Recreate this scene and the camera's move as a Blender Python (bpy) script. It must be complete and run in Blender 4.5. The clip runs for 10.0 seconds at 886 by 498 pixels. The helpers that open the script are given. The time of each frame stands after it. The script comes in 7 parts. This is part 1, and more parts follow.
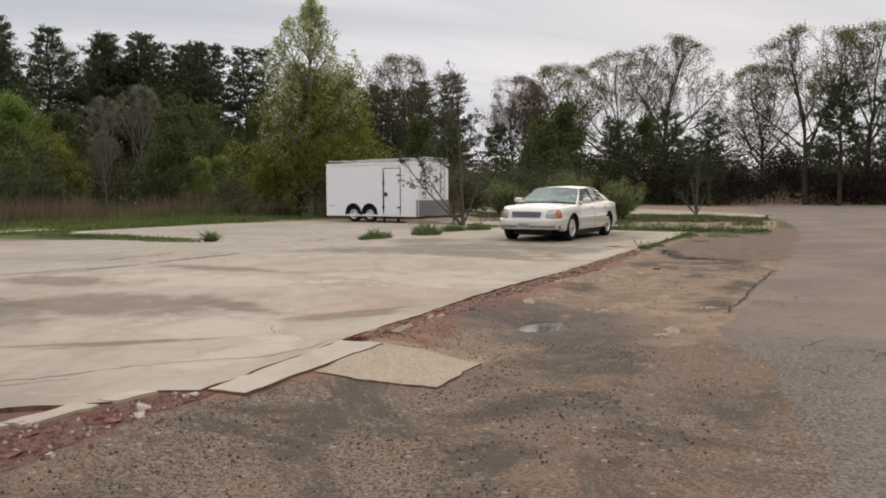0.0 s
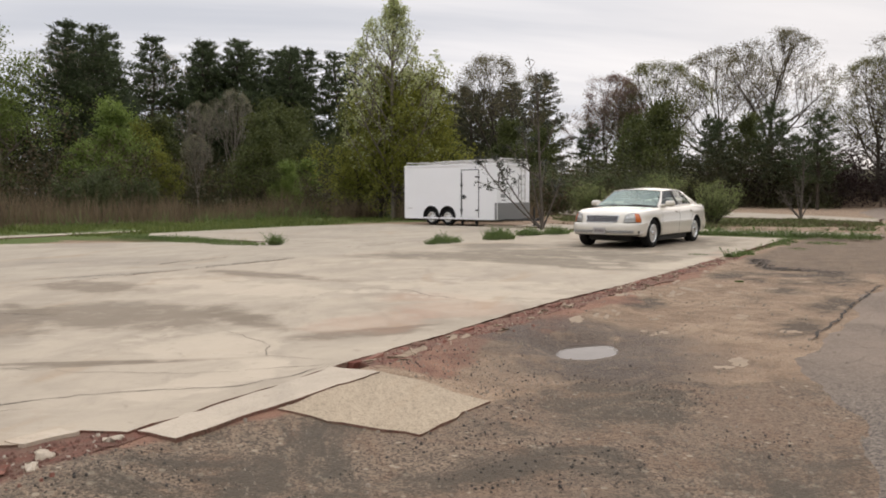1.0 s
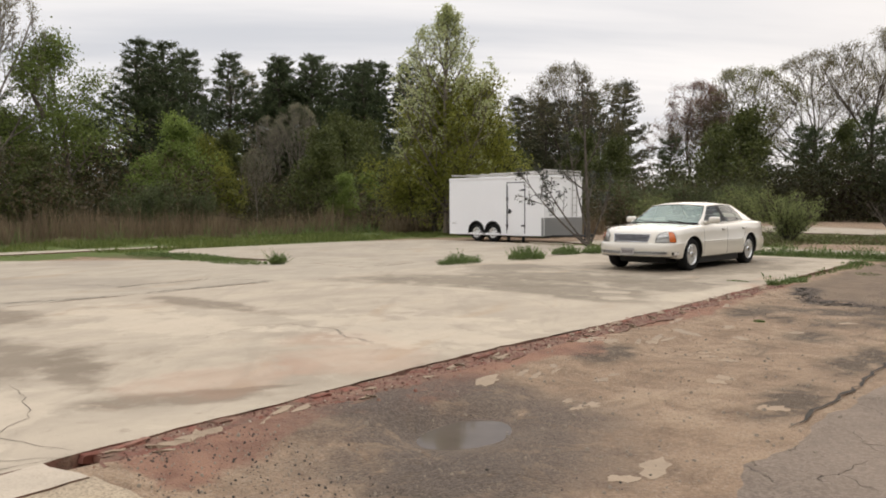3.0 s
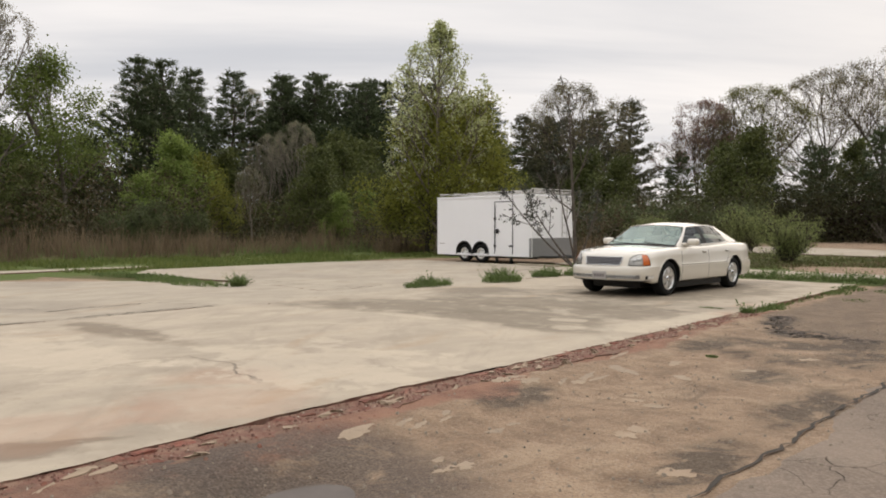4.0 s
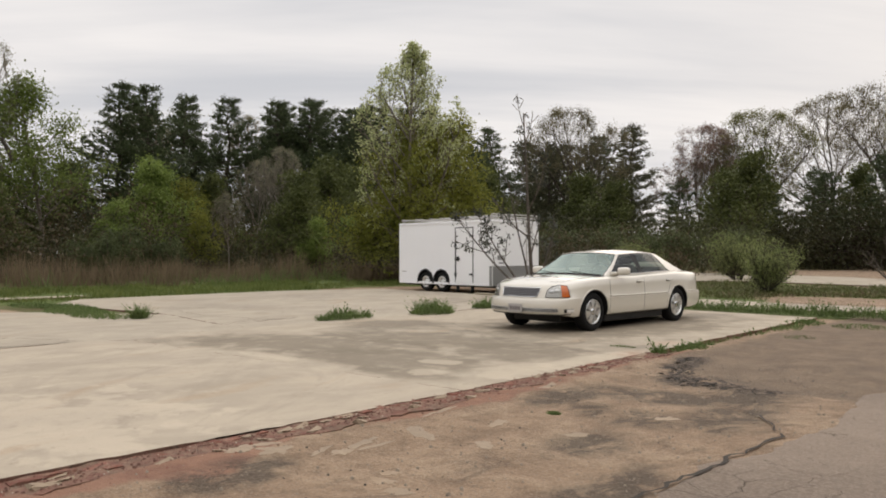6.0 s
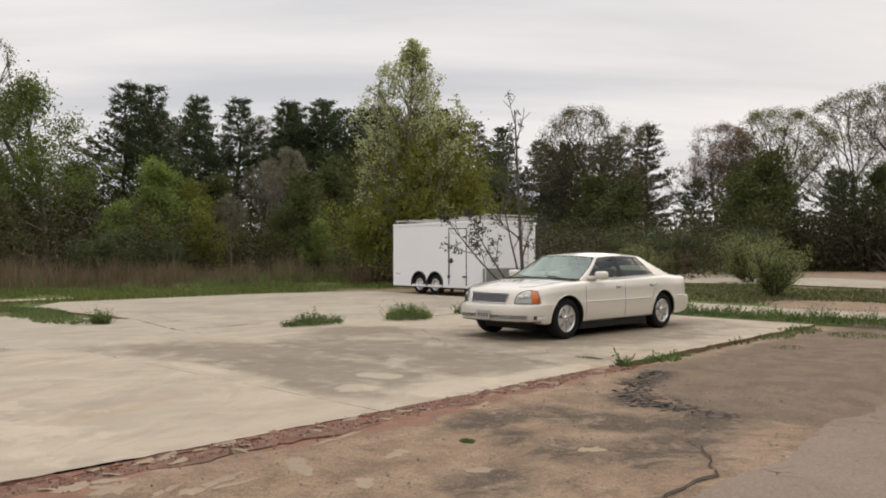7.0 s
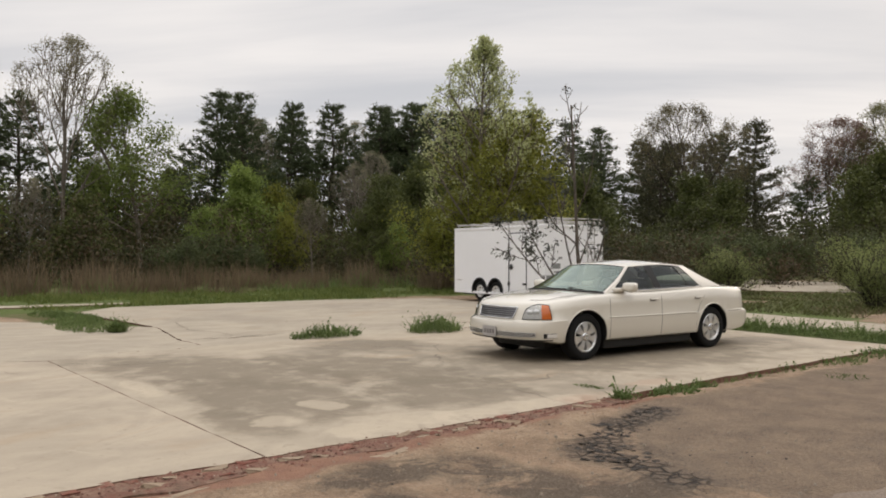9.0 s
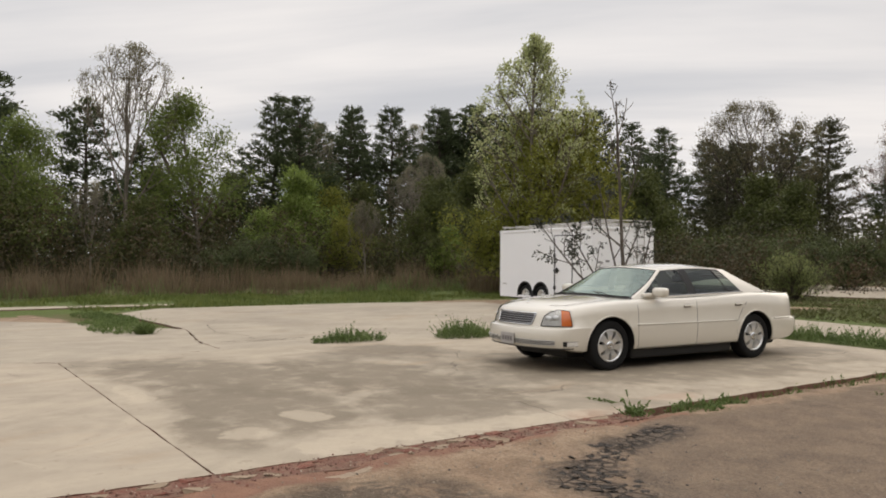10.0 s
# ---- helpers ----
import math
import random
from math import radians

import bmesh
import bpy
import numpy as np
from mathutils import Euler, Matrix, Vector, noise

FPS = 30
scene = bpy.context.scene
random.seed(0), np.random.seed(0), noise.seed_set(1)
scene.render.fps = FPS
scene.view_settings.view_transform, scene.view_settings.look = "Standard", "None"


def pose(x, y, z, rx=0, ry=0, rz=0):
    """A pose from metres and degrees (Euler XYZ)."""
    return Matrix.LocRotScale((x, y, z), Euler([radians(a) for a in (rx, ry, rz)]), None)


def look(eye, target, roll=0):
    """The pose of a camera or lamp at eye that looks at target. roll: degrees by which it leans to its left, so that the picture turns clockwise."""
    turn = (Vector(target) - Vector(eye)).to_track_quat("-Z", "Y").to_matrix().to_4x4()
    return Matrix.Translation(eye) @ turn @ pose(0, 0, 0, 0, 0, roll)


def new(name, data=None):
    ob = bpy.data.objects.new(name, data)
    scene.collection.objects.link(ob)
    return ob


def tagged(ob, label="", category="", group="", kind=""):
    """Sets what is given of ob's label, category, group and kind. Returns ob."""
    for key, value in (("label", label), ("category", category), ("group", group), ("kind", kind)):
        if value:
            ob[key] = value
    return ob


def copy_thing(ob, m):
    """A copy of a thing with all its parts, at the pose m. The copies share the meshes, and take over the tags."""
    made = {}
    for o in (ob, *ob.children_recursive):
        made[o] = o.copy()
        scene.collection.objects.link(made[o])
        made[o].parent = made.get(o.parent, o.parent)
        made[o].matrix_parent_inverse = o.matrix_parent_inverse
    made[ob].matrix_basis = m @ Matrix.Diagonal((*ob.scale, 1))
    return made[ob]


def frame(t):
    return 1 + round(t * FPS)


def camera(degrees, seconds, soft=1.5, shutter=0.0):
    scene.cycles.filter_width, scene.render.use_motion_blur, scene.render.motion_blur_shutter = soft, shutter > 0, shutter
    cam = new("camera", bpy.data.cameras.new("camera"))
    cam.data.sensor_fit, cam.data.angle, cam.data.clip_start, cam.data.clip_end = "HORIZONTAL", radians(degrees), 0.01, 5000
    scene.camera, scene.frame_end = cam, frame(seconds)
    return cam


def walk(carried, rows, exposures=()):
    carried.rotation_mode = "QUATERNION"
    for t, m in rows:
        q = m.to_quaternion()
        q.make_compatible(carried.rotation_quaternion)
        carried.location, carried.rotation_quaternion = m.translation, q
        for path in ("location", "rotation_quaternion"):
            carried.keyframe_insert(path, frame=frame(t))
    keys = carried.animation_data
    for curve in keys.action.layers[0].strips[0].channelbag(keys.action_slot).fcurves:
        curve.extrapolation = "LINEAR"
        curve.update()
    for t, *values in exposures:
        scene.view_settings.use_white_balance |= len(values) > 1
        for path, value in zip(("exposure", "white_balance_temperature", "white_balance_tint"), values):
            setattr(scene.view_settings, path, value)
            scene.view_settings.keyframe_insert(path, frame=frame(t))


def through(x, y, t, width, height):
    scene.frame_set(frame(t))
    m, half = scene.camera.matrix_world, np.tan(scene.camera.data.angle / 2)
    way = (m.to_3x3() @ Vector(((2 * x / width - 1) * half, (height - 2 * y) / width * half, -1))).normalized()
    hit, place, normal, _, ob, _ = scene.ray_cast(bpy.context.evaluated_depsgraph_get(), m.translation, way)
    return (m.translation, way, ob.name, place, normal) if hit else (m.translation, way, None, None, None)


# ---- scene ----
cam = camera(59.7, 10.0, soft=1.9)
PATH = [
    (0, (0.724, -0.161, 1.26), (-0.159, 1.627, 1.112), -0.1),
    (0.5, (0.792, 0.422, 1.27), (-0.18, 2.163, 1.124), -0.1),
    (1, (0.813, 1.045, 1.264), (-0.283, 2.712, 1.122), -0.1),
    (1.5, (0.92, 1.662, 1.29), (-0.257, 3.274, 1.157), -0.2),
    (2, (0.982, 2.312, 1.289), (-0.249, 3.883, 1.162), -0.2),
    (2.5, (1.094, 2.94, 1.305), (-0.167, 4.488, 1.184), -0.2),
    (4, (1.429, 4.877, 1.352), (0.119, 6.388, 1.292), 0.0),
    (4.5, (1.623, 5.466, 1.36), (0.313, 6.976, 1.338), 0.0),
    (5, (1.753, 6.048, 1.35), (0.436, 7.553, 1.35), 0.1),
    (5.5, (1.916, 6.655, 1.346), (0.589, 8.152, 1.353), 0.0),
    (6, (2.031, 7.28, 1.359), (0.69, 8.764, 1.369), 0.0),
    (7.5, (2.246, 9.066, 1.42), (0.855, 10.504, 1.431), -0.0),
    (8, (2.289, 9.599, 1.442), (0.883, 11.022, 1.452), -0.1),
    (8.5, (2.26, 10.111, 1.459), (0.774, 11.449, 1.475), 0.0),
    (9, (2.325, 10.566, 1.475), (0.759, 11.809, 1.495), 0.1),
    (9.5, (2.27, 11.047, 1.477), (0.638, 12.203, 1.5), 0.2),
    (10, (2.281, 11.468, 1.462), (0.616, 12.575, 1.49), 0.3),
]
walk(cam, [(t, look(eye, target, roll)) for t, eye, target, roll in PATH], exposures=[(0.0, 0.06, 7250, 15), (1.0, 0.26, 7300, 15), (2.5, 0.36, 7450, 14), (4.0, 0.28, 7600, 14), (5.5, 0.22, 7600, 14), (7.5, 0.18, 7600, 14), (10.0, 0.18, 7650, 14)])

# ---------------------------------------------------------------- light: overcast evening sky
SUN_AZ, SUN_EL = radians(96), radians(14)
SUN_DIR = Vector((math.cos(SUN_AZ) * math.cos(SUN_EL), math.sin(SUN_AZ) * math.cos(SUN_EL), math.sin(SUN_EL)))


class Nodes:
    """Short hand for building a node tree."""

    def __init__(self, tree):
        self.t = tree
        tree.nodes.clear()

    def add(self, kind, ins=(), **props):
        n = self.t.nodes.new(kind)
        if "operation" in props:
            n.operation = props["operation"]
        if "use_clamp" in props:
            n.use_clamp = props["use_clamp"]
        if "data_type" in props:
            n.data_type, n.blend_type = props["data_type"], props["blend_type"]
        if "interpolation_type" in props:
            n.interpolation_type = props["interpolation_type"]
        if "feature" in props:
            n.feature = props["feature"]
        if "attribute_name" in props:
            n.attribute_name = props["attribute_name"]
        for k, v in (ins.items() if isinstance(ins, dict) else enumerate(ins)):
            if v is None:
                continue
            if isinstance(v, bpy.types.NodeSocket):
                self.t.links.new(v, n.inputs[k])
            elif isinstance(v, tuple) and len(v) == 3 and n.inputs[k].type == "RGBA":
                n.inputs[k].default_value = (*v, 1)
            else:
                n.inputs[k].default_value = v
        return n

    def math(self, op, a, b=None, c=None, clamp=False):
        return self.add("ShaderNodeMath", (a, b, c), operation=op, use_clamp=clamp).outputs[0]

    def mix(self, f, a, b, blend="MIX"):
        n = self.add("ShaderNodeMix", data_type="RGBA", blend_type=blend)
        for k, v in ((0, f), (6, a), (7, b)):
            if isinstance(v, bpy.types.NodeSocket):
                self.t.links.new(v, n.inputs[k])
            else:
                n.inputs[k].default_value = (*v, 1) if isinstance(v, tuple) else v
        return n.outputs[2]

    def ramp(self, f, lo, hi):
        """0 below lo, 1 above hi, smooth between."""
        return self.add("ShaderNodeMapRange", (f, lo, hi, 0.0, 1.0), interpolation_type="SMOOTHSTEP").outputs[0]

    def noise(self, vec, scale, detail=4.0, rough=0.55, dist=0.0):
        return self.add("ShaderNodeTexNoise", {"Vector": vec, "Scale": scale, "Detail": detail, "Roughness": rough, "Distortion": dist}).outputs[0]

    def stretch(self, vec, sx, sy, sz, turn=0.0):
        turned = self.add("ShaderNodeMapping", {"Vector": vec, "Rotation": (0, 0, turn)}).outputs[0]
        return self.add("ShaderNodeMapping", {"Vector": turned, "Scale": (sx, sy, sz)}).outputs[0]


world = bpy.data.worlds.new("sky")
scene.world = world
world.use_nodes = True
w = Nodes(world.node_tree)
way = w.add("ShaderNodeTexCoord").outputs["Generated"]
sep = w.add("ShaderNodeSeparateXYZ", (way,))
up = w.math("MAXIMUM", sep.outputs[2], 0.0)
inv = w.math("DIVIDE", 1.0, w.math("ADD", up, 0.12))
flat = w.add("ShaderNodeCombineXYZ", (w.math("MULTIPLY", sep.outputs[0], inv), w.math("MULTIPLY", sep.outputs[1], inv), 0.0)).outputs[0]
banks = w.noise(w.stretch(flat, 0.28, 0.9, 1.0, radians(-40)), 0.9, 6.0, 0.5, 0.5)
streaks = w.noise(w.stretch(flat, 0.25, 1.1, 1.0, radians(-48)), 1.7, 5.0, 0.55, 0.3)
cloud = w.ramp(w.math("ADD", w.math("MULTIPLY", banks, 0.6), w.math("MULTIPLY", streaks, 0.4)), 0.36, 0.64)
grey = w.mix(cloud, (0.49, 0.555, 0.655), (0.745, 0.797, 0.875))
toward = w.add("ShaderNodeVectorMath", (way, tuple(SUN_DIR)), operation="DOT_PRODUCT").outputs["Value"]
glow = w.math("POWER", w.math("MAXIMUM", toward, 0.0), 14.0)
low = w.math("SUBTRACT", 1.0, w.ramp(up, 0.0, 0.16))
grey = w.mix(w.math("MULTIPLY", glow, 0.30), grey, (0.88, 0.91, 0.95))
grey = w.mix(w.math("MULTIPLY", w.math("MULTIPLY", w.math("POWER", w.math("MAXIMUM", toward, 0.0), 4.0), w.math("SUBTRACT", 1.0, w.ramp(up, 0.0, 0.07))), 0.25), grey, (0.95, 0.82, 0.60))
zenith = w.math("ADD", 1.0, w.math("MULTIPLY", w.ramp(up, 0.3, 1.0), 1.4))
sky = w.add("ShaderNodeTexSky")
sky.sky_type, sky.sun_disc, sky.sun_elevation, sky.sun_rotation = "NISHITA", False, SUN_EL, radians(-6)
sky.altitude, sky.air_density, sky.dust_density = 100.0, 1.0, 1.0
back_cloud = w.add("ShaderNodeBackground", (grey, zenith))
back_sky = w.add("ShaderNodeBackground", (sky.outputs[0], 0.05))
both = w.add("ShaderNodeMixShader", (0.975, back_sky.outputs[0], back_cloud.outputs[0]))
w.add("ShaderNodeOutputWorld", (both.outputs[0],))

sun = new("sun", bpy.data.lights.new("sun", "SUN"))
sun.data.energy, sun.data.angle, sun.data.color = 0.6, radians(55), (1.0, 0.93, 0.84)
sun.matrix_world = look((0, 0, 30), Vector((0, 0, 30)) - SUN_DIR)


# ---------------------------------------------------------------- materials
def material(name):
    m = bpy.data.materials.new(name)
    m.use_nodes = True
    return m, Nodes(m.node_tree)


def finish(n, colour, rough=0.8, bump=None, depth=0.01, metal=0.0, spec=0.4, coat=0.0):
    normal = n.add("ShaderNodeBump", {"Height": bump, "Distance": depth, "Strength": 1.0}).outputs[0] if bump is not None else None
    b = n.add("ShaderNodeBsdfPrincipled", {"Base Color": colour, "Roughness": rough, "Metallic": metal, "Specular IOR Level": spec, "Coat Weight": coat, "Coat Roughness": 0.06, "Normal": normal})
    n.add("ShaderNodeOutputMaterial", (b.outputs[0],))


def place_of(n):
    return n.add("ShaderNodeNewGeometry").outputs["Position"]


def plain(name, colour, rough=0.6, metal=0.0, spread=0.15, scale=6.0, coat=0.0, spec=0.4, depth=0.002):
    """A worn paint, metal or plastic: two scales of change in tone, fine relief."""
    m, n = material(name)
    p = n.add("ShaderNodeTexCoord").outputs["Object"]
    a = n.noise(p, scale, 5.0)
    b = n.noise(p, scale * 9, 3.0)
    f = n.math("ADD", n.math("MULTIPLY", n.math("SUBTRACT", a, 0.5), spread * 2), n.math("MULTIPLY", n.math("SUBTRACT", b, 0.5), spread))
    c = n.mix(1.0, colour, n.add("ShaderNodeCombineColor", (n.math("ADD", 1.0, f),) * 3).outputs[0], "MULTIPLY")
    r = n.math("ADD", rough, n.math("MULTIPLY", n.math("SUBTRACT", a, 0.5), 0.15), clamp=True)
    finish(n, c, r, b, depth, metal, spec, coat)
    return m


def blotch(n, p, x, y, rx, ry, turn=0.0, soft=0.75, wob=0.75):
    """A stain with a ragged outline round (x, y): 1 inside, 0 outside."""
    q = n.add("ShaderNodeVectorMath", (p, (x, y, 0.0)), operation="SUBTRACT").outputs[0]
    q = n.add("ShaderNodeMapping", {"Vector": q, "Rotation": (0, 0, turn)}).outputs[0]
    q = n.add("ShaderNodeVectorMath", (q, (1 / rx, 1 / ry, 0.0)), operation="MULTIPLY").outputs[0]
    d = n.add("ShaderNodeVectorMath", (q,), operation="LENGTH").outputs["Value"]
    d = n.math("ADD", d, n.math("MULTIPLY", n.math("SUBTRACT", n.noise(p, 1.7, 9.0, 0.66, 0.15), 0.5), wob * 3.2))
    m = n.math("SUBTRACT", 1.0, n.ramp(d, 1.0 - soft / 2, 1.0 + soft / 2))
    return n.math("MULTIPLY", m, n.math("SUBTRACT", 1.0, n.math("MULTIPLY", n.ramp(n.noise(p, 3.4, 8.0, 0.7, 0.6), 0.50, 0.64), 0.35)))


def concrete(name, light, dark, stains=(), reds=(), pales=(), damp=0.35, pebbly=0.0):
    """Weathered concrete slab: mottling, streaky wear, grey stains (and painted car shade) of given place and size,
    brick dust.
    """
    m, n = material(name)
    p = place_of(n)
    big = n.noise(p, 0.35, 6.0, 0.6, 0.6)
    mid = n.noise(n.stretch(p, 1.0, 0.5, 1.0, 0.25), 1.7, 7.0, 0.62, 0.5)
    fine = n.noise(p, 26.0, 4.0, 0.7)
    grit = n.noise(p, 140.0, 2.0, 0.6)
    c = n.mix(n.ramp(mid, 0.36, 0.68), light, tuple(v * 0.82 for v in light))
    c = n.mix(n.math("MULTIPLY", n.ramp(big, 0.50, 0.68), damp), c, dark)
    wear = n.ramp(n.noise(n.stretch(p, 0.45, 1.6, 1.0, -0.6), 2.6, 8.0, 0.7, 0.9), 0.56, 0.70)
    smear = n.ramp(n.noise(n.stretch(p, 0.30, 1.0, 1.0, 0.9), 1.1, 9.0, 0.72, 1.4), 0.50, 0.62)
    c = n.mix(n.math("MULTIPLY", smear, 0.28), c, tuple(v * 0.62 for v in light))
    rust = n.ramp(n.noise(n.stretch(p, 1.0, 0.4, 1.0, -0.3), 0.8, 7.0, 0.66, 1.0), 0.55, 0.68)
    c = n.mix(n.math("MULTIPLY", rust, 0.35), c, (light[0] * 0.86, light[1] * 0.70, light[2] * 0.56))
    c = n.mix(n.math("MULTIPLY", wear, 0.45), c, tuple(min(1.0, v * 1.22) for v in light))
    for s in stains:
        c = n.mix(n.math("MULTIPLY", blotch(n, p, *s), 0.80), c, dark)
    for s in reds:
        c = n.mix(n.math("MULTIPLY", blotch(n, p, *s), 0.2), c, (0.42, 0.20, 0.13))
    for s in pales:
        c = n.mix(n.math("MULTIPLY", blotch(n, p, *s, 0.0, 0.5, 1.5), 0.55), c, tuple(min(1.0, v * 1.2) for v in light))
    c = n.mix(n.math("MULTIPLY", n.ramp(fine, 0.60, 0.78), 0.35), c, tuple(v * 0.6 for v in dark))
    spots = n.ramp(n.noise(p, 9.0, 6.0, 0.75, 0.5), 0.58, 0.70)
    c = n.mix(n.math("MULTIPLY", spots, 0.4), c, tuple(v * 0.85 for v in dark))
    c = n.mix(n.math("MULTIPLY", n.ramp(grit, 0.5, 0.8), 0.25), c, tuple(v * 0.5 for v in light))
    if pebbly:
        agg = n.add("ShaderNodeTexVoronoi", {"Vector": p, "Scale": 105.0})
        tone = n.add("ShaderNodeSeparateColor", (agg.outputs["Color"],)).outputs[0]
        c = n.mix(n.math("MULTIPLY", n.ramp(tone, 0.35, 0.9), pebbly), c, tuple(v * 1.25 for v in light))
        c = n.mix(n.math("MULTIPLY", n.ramp(tone, 0.35, 0.1), pebbly), c, tuple(v * 0.42 for v in light))
    cracks = n.add("ShaderNodeTexVoronoi", {"Vector": n.add("ShaderNodeVectorMath", (p, n.add("ShaderNodeVectorMath", (n.add("ShaderNodeTexNoise", {"Vector": p, "Scale": 1.2, "Detail": 5.0}).outputs[1], (0.9, 0.9, 0.0)), operation="MULTIPLY").outputs[0]), operation="ADD").outputs[0], "Scale": 0.27}, feature="DISTANCE_TO_EDGE").outputs["Distance"]
    line = n.math("MULTIPLY", n.math("SUBTRACT", 1.0, n.ramp(cracks, 0.001, 0.004)), n.ramp(big, 0.50, 0.60))
    c = n.mix(n.math("MULTIPLY", line, 0.55), c, (0.10, 0.085, 0.07))
    h = n.math("SUBTRACT", n.math("ADD", n.math("MULTIPLY", fine, 0.5), n.math("MULTIPLY", mid, 0.6)), line)
    c = n.mix(1.0, c, (1.0, 0.975, 0.93), "MULTIPLY")
    finish(n, c, n.math("SUBTRACT", 0.92, n.math("MULTIPLY", n.ramp(big, 0.5, 0.7), 0.2)), h, 0.012, spec=0.3)
    return m


def ground_material():
    """Soil, gravelly old asphalt, turf and damp hollows, after the sheet's own zones."""
    m, n = material("ground")
    p = place_of(n)

    def zone(name):
        return n.add("ShaderNodeAttribute", attribute_name=name).outputs["Fac"]

    big = n.noise(p, 0.5, 6.0, 0.6, 0.5)
    mid = n.noise(p, 3.0, 6.0, 0.65, 0.4)
    fine = n.noise(p, 22.0, 4.0, 0.7)
    stones = n.add("ShaderNodeTexVoronoi", {"Vector": p, "Scale": 85.0})
    stone_tone = n.add("ShaderNodeSeparateColor", (stones.outputs["Color"],)).outputs[0]
    pebbles = n.add("ShaderNodeTexVoronoi", {"Vector": p, "Scale": 19.0})
    edge = n.math("ADD", n.math("MULTIPLY", n.math("SUBTRACT", mid, 0.5), 0.9), n.math("MULTIPLY", n.math("SUBTRACT", n.noise(p, 11.0, 6.0, 0.75), 0.5), 0.9))

    def soft(name):
        return n.ramp(n.math("ADD", zone(name), edge), 0.25, 0.75)

    # dry field
    c = n.mix(n.ramp(big, 0.4, 0.65), (0.115, 0.10, 0.045), (0.085, 0.115, 0.035))
    # bare soil
    soil = n.mix(n.ramp(mid, 0.38, 0.66), (0.30, 0.215, 0.15), (0.19, 0.13, 0.089))
    soil = n.mix(n.math("MULTIPLY", n.ramp(n.noise(p, 1.1, 7.0, 0.7, 0.8), 0.50, 0.62), 0.6), soil, (0.37, 0.28, 0.20))
    soil = n.mix(n.math("MULTIPLY", n.ramp(n.noise(n.stretch(p, 1.0, 0.55, 1.0, 0.3), 1.4, 9.0, 0.76, 0.9), 0.54, 0.68), 0.75), soil, (0.10, 0.072, 0.053))
    soil = n.mix(n.math("MULTIPLY", n.ramp(n.noise(p, 5.5, 6.0, 0.7, 0.4), 0.56, 0.70), 0.55), soil, (0.10, 0.072, 0.052))
    soil = n.mix(n.math("MULTIPLY", n.ramp(stone_tone, 0.80, 0.92), 0.4), soil, (0.36, 0.30, 0.24))
    soil = n.mix(n.math("MULTIPLY", n.ramp(fine, 0.55, 0.75), 0.5), soil, (0.09, 0.065, 0.045))
    grain = n.noise(p, 48.0, 3.0, 0.75)
    soil = n.mix(n.math("MULTIPLY", n.ramp(grain, 0.50, 0.66), 0.5), soil, (0.115, 0.084, 0.062))
    soil = n.mix(n.math("MULTIPLY", n.ramp(grain, 0.46, 0.32), 0.4), soil, (0.36, 0.28, 0.21))
    c = n.mix(soft("dirt"), c, soil)
    # old asphalt, its stones laid bare
    tar = n.mix(stone_tone, (0.058, 0.045, 0.036), (0.30, 0.23, 0.17))
    tar = n.mix(n.math("MULTIPLY", n.ramp(big, 0.38, 0.62), 0.55), tar, (0.195, 0.135, 0.098))
    tar = n.mix(n.math("MULTIPLY", n.ramp(n.noise(p, 1.9, 9.0, 0.74, 0.8), 0.47, 0.60), 0.75), tar, n.mix(stone_tone, (0.095, 0.062, 0.043), (0.25, 0.172, 0.12)))
    chips = n.add("ShaderNodeSeparateColor", (pebbles.outputs["Color"],)).outputs[1]
    tar = n.mix(n.math("MULTIPLY", n.ramp(chips, 0.86, 0.95), n.ramp(pebbles.outputs["Distance"], 0.42, 0.25)), tar, n.mix(chips, (0.07, 0.055, 0.042), (0.33, 0.28, 0.215)))
    tar = n.mix(n.math("MULTIPLY", n.ramp(n.noise(p, 0.9, 9.0, 0.76, 0.8), 0.45, 0.60), 0.85), tar, (0.078, 0.068, 0.054))
    tar = n.mix(n.math("MULTIPLY", n.ramp(fine, 0.56, 0.72), 0.35), tar, (0.05, 0.045, 0.04))
    c = n.mix(soft("tar"), c, tar)
    c = n.mix(n.math("MULTIPLY", soft("red"), 0.75), c, n.mix(n.ramp(mid, 0.3, 0.7), (0.15, 0.062, 0.046), (0.29, 0.155, 0.11)))
    c = n.mix(soft("turf"), c, n.mix(mid, (0.05, 0.085, 0.02), (0.12, 0.15, 0.04)))
    worn = n.mix(n.ramp(mid, 0.35, 0.68), (0.205, 0.152, 0.110), (0.135, 0.099, 0.072))
    worn = n.mix(n.math("MULTIPLY", n.ramp(n.noise(p, 1.2, 8.0, 0.7, 0.6), 0.52, 0.66), 0.5), worn, (0.105, 0.084, 0.068))
    worn = n.mix(n.math("MULTIPLY", n.ramp(fine, 0.48, 0.72), 0.5), worn, (0.095, 0.075, 0.06))
    worn = n.mix(n.math("MULTIPLY", n.ramp(stone_tone, 0.3, 0.95), 0.3), worn, (0.25, 0.198, 0.152))
    worn = n.mix(n.math("MULTIPLY", n.ramp(grain, 0.50, 0.64), 0.6), worn, (0.085, 0.066, 0.052))
    worn = n.mix(n.math("MULTIPLY", n.ramp(grain, 0.46, 0.34), 0.45), worn, (0.29, 0.225, 0.17))
    c = n.mix(soft("worn"), c, worn)
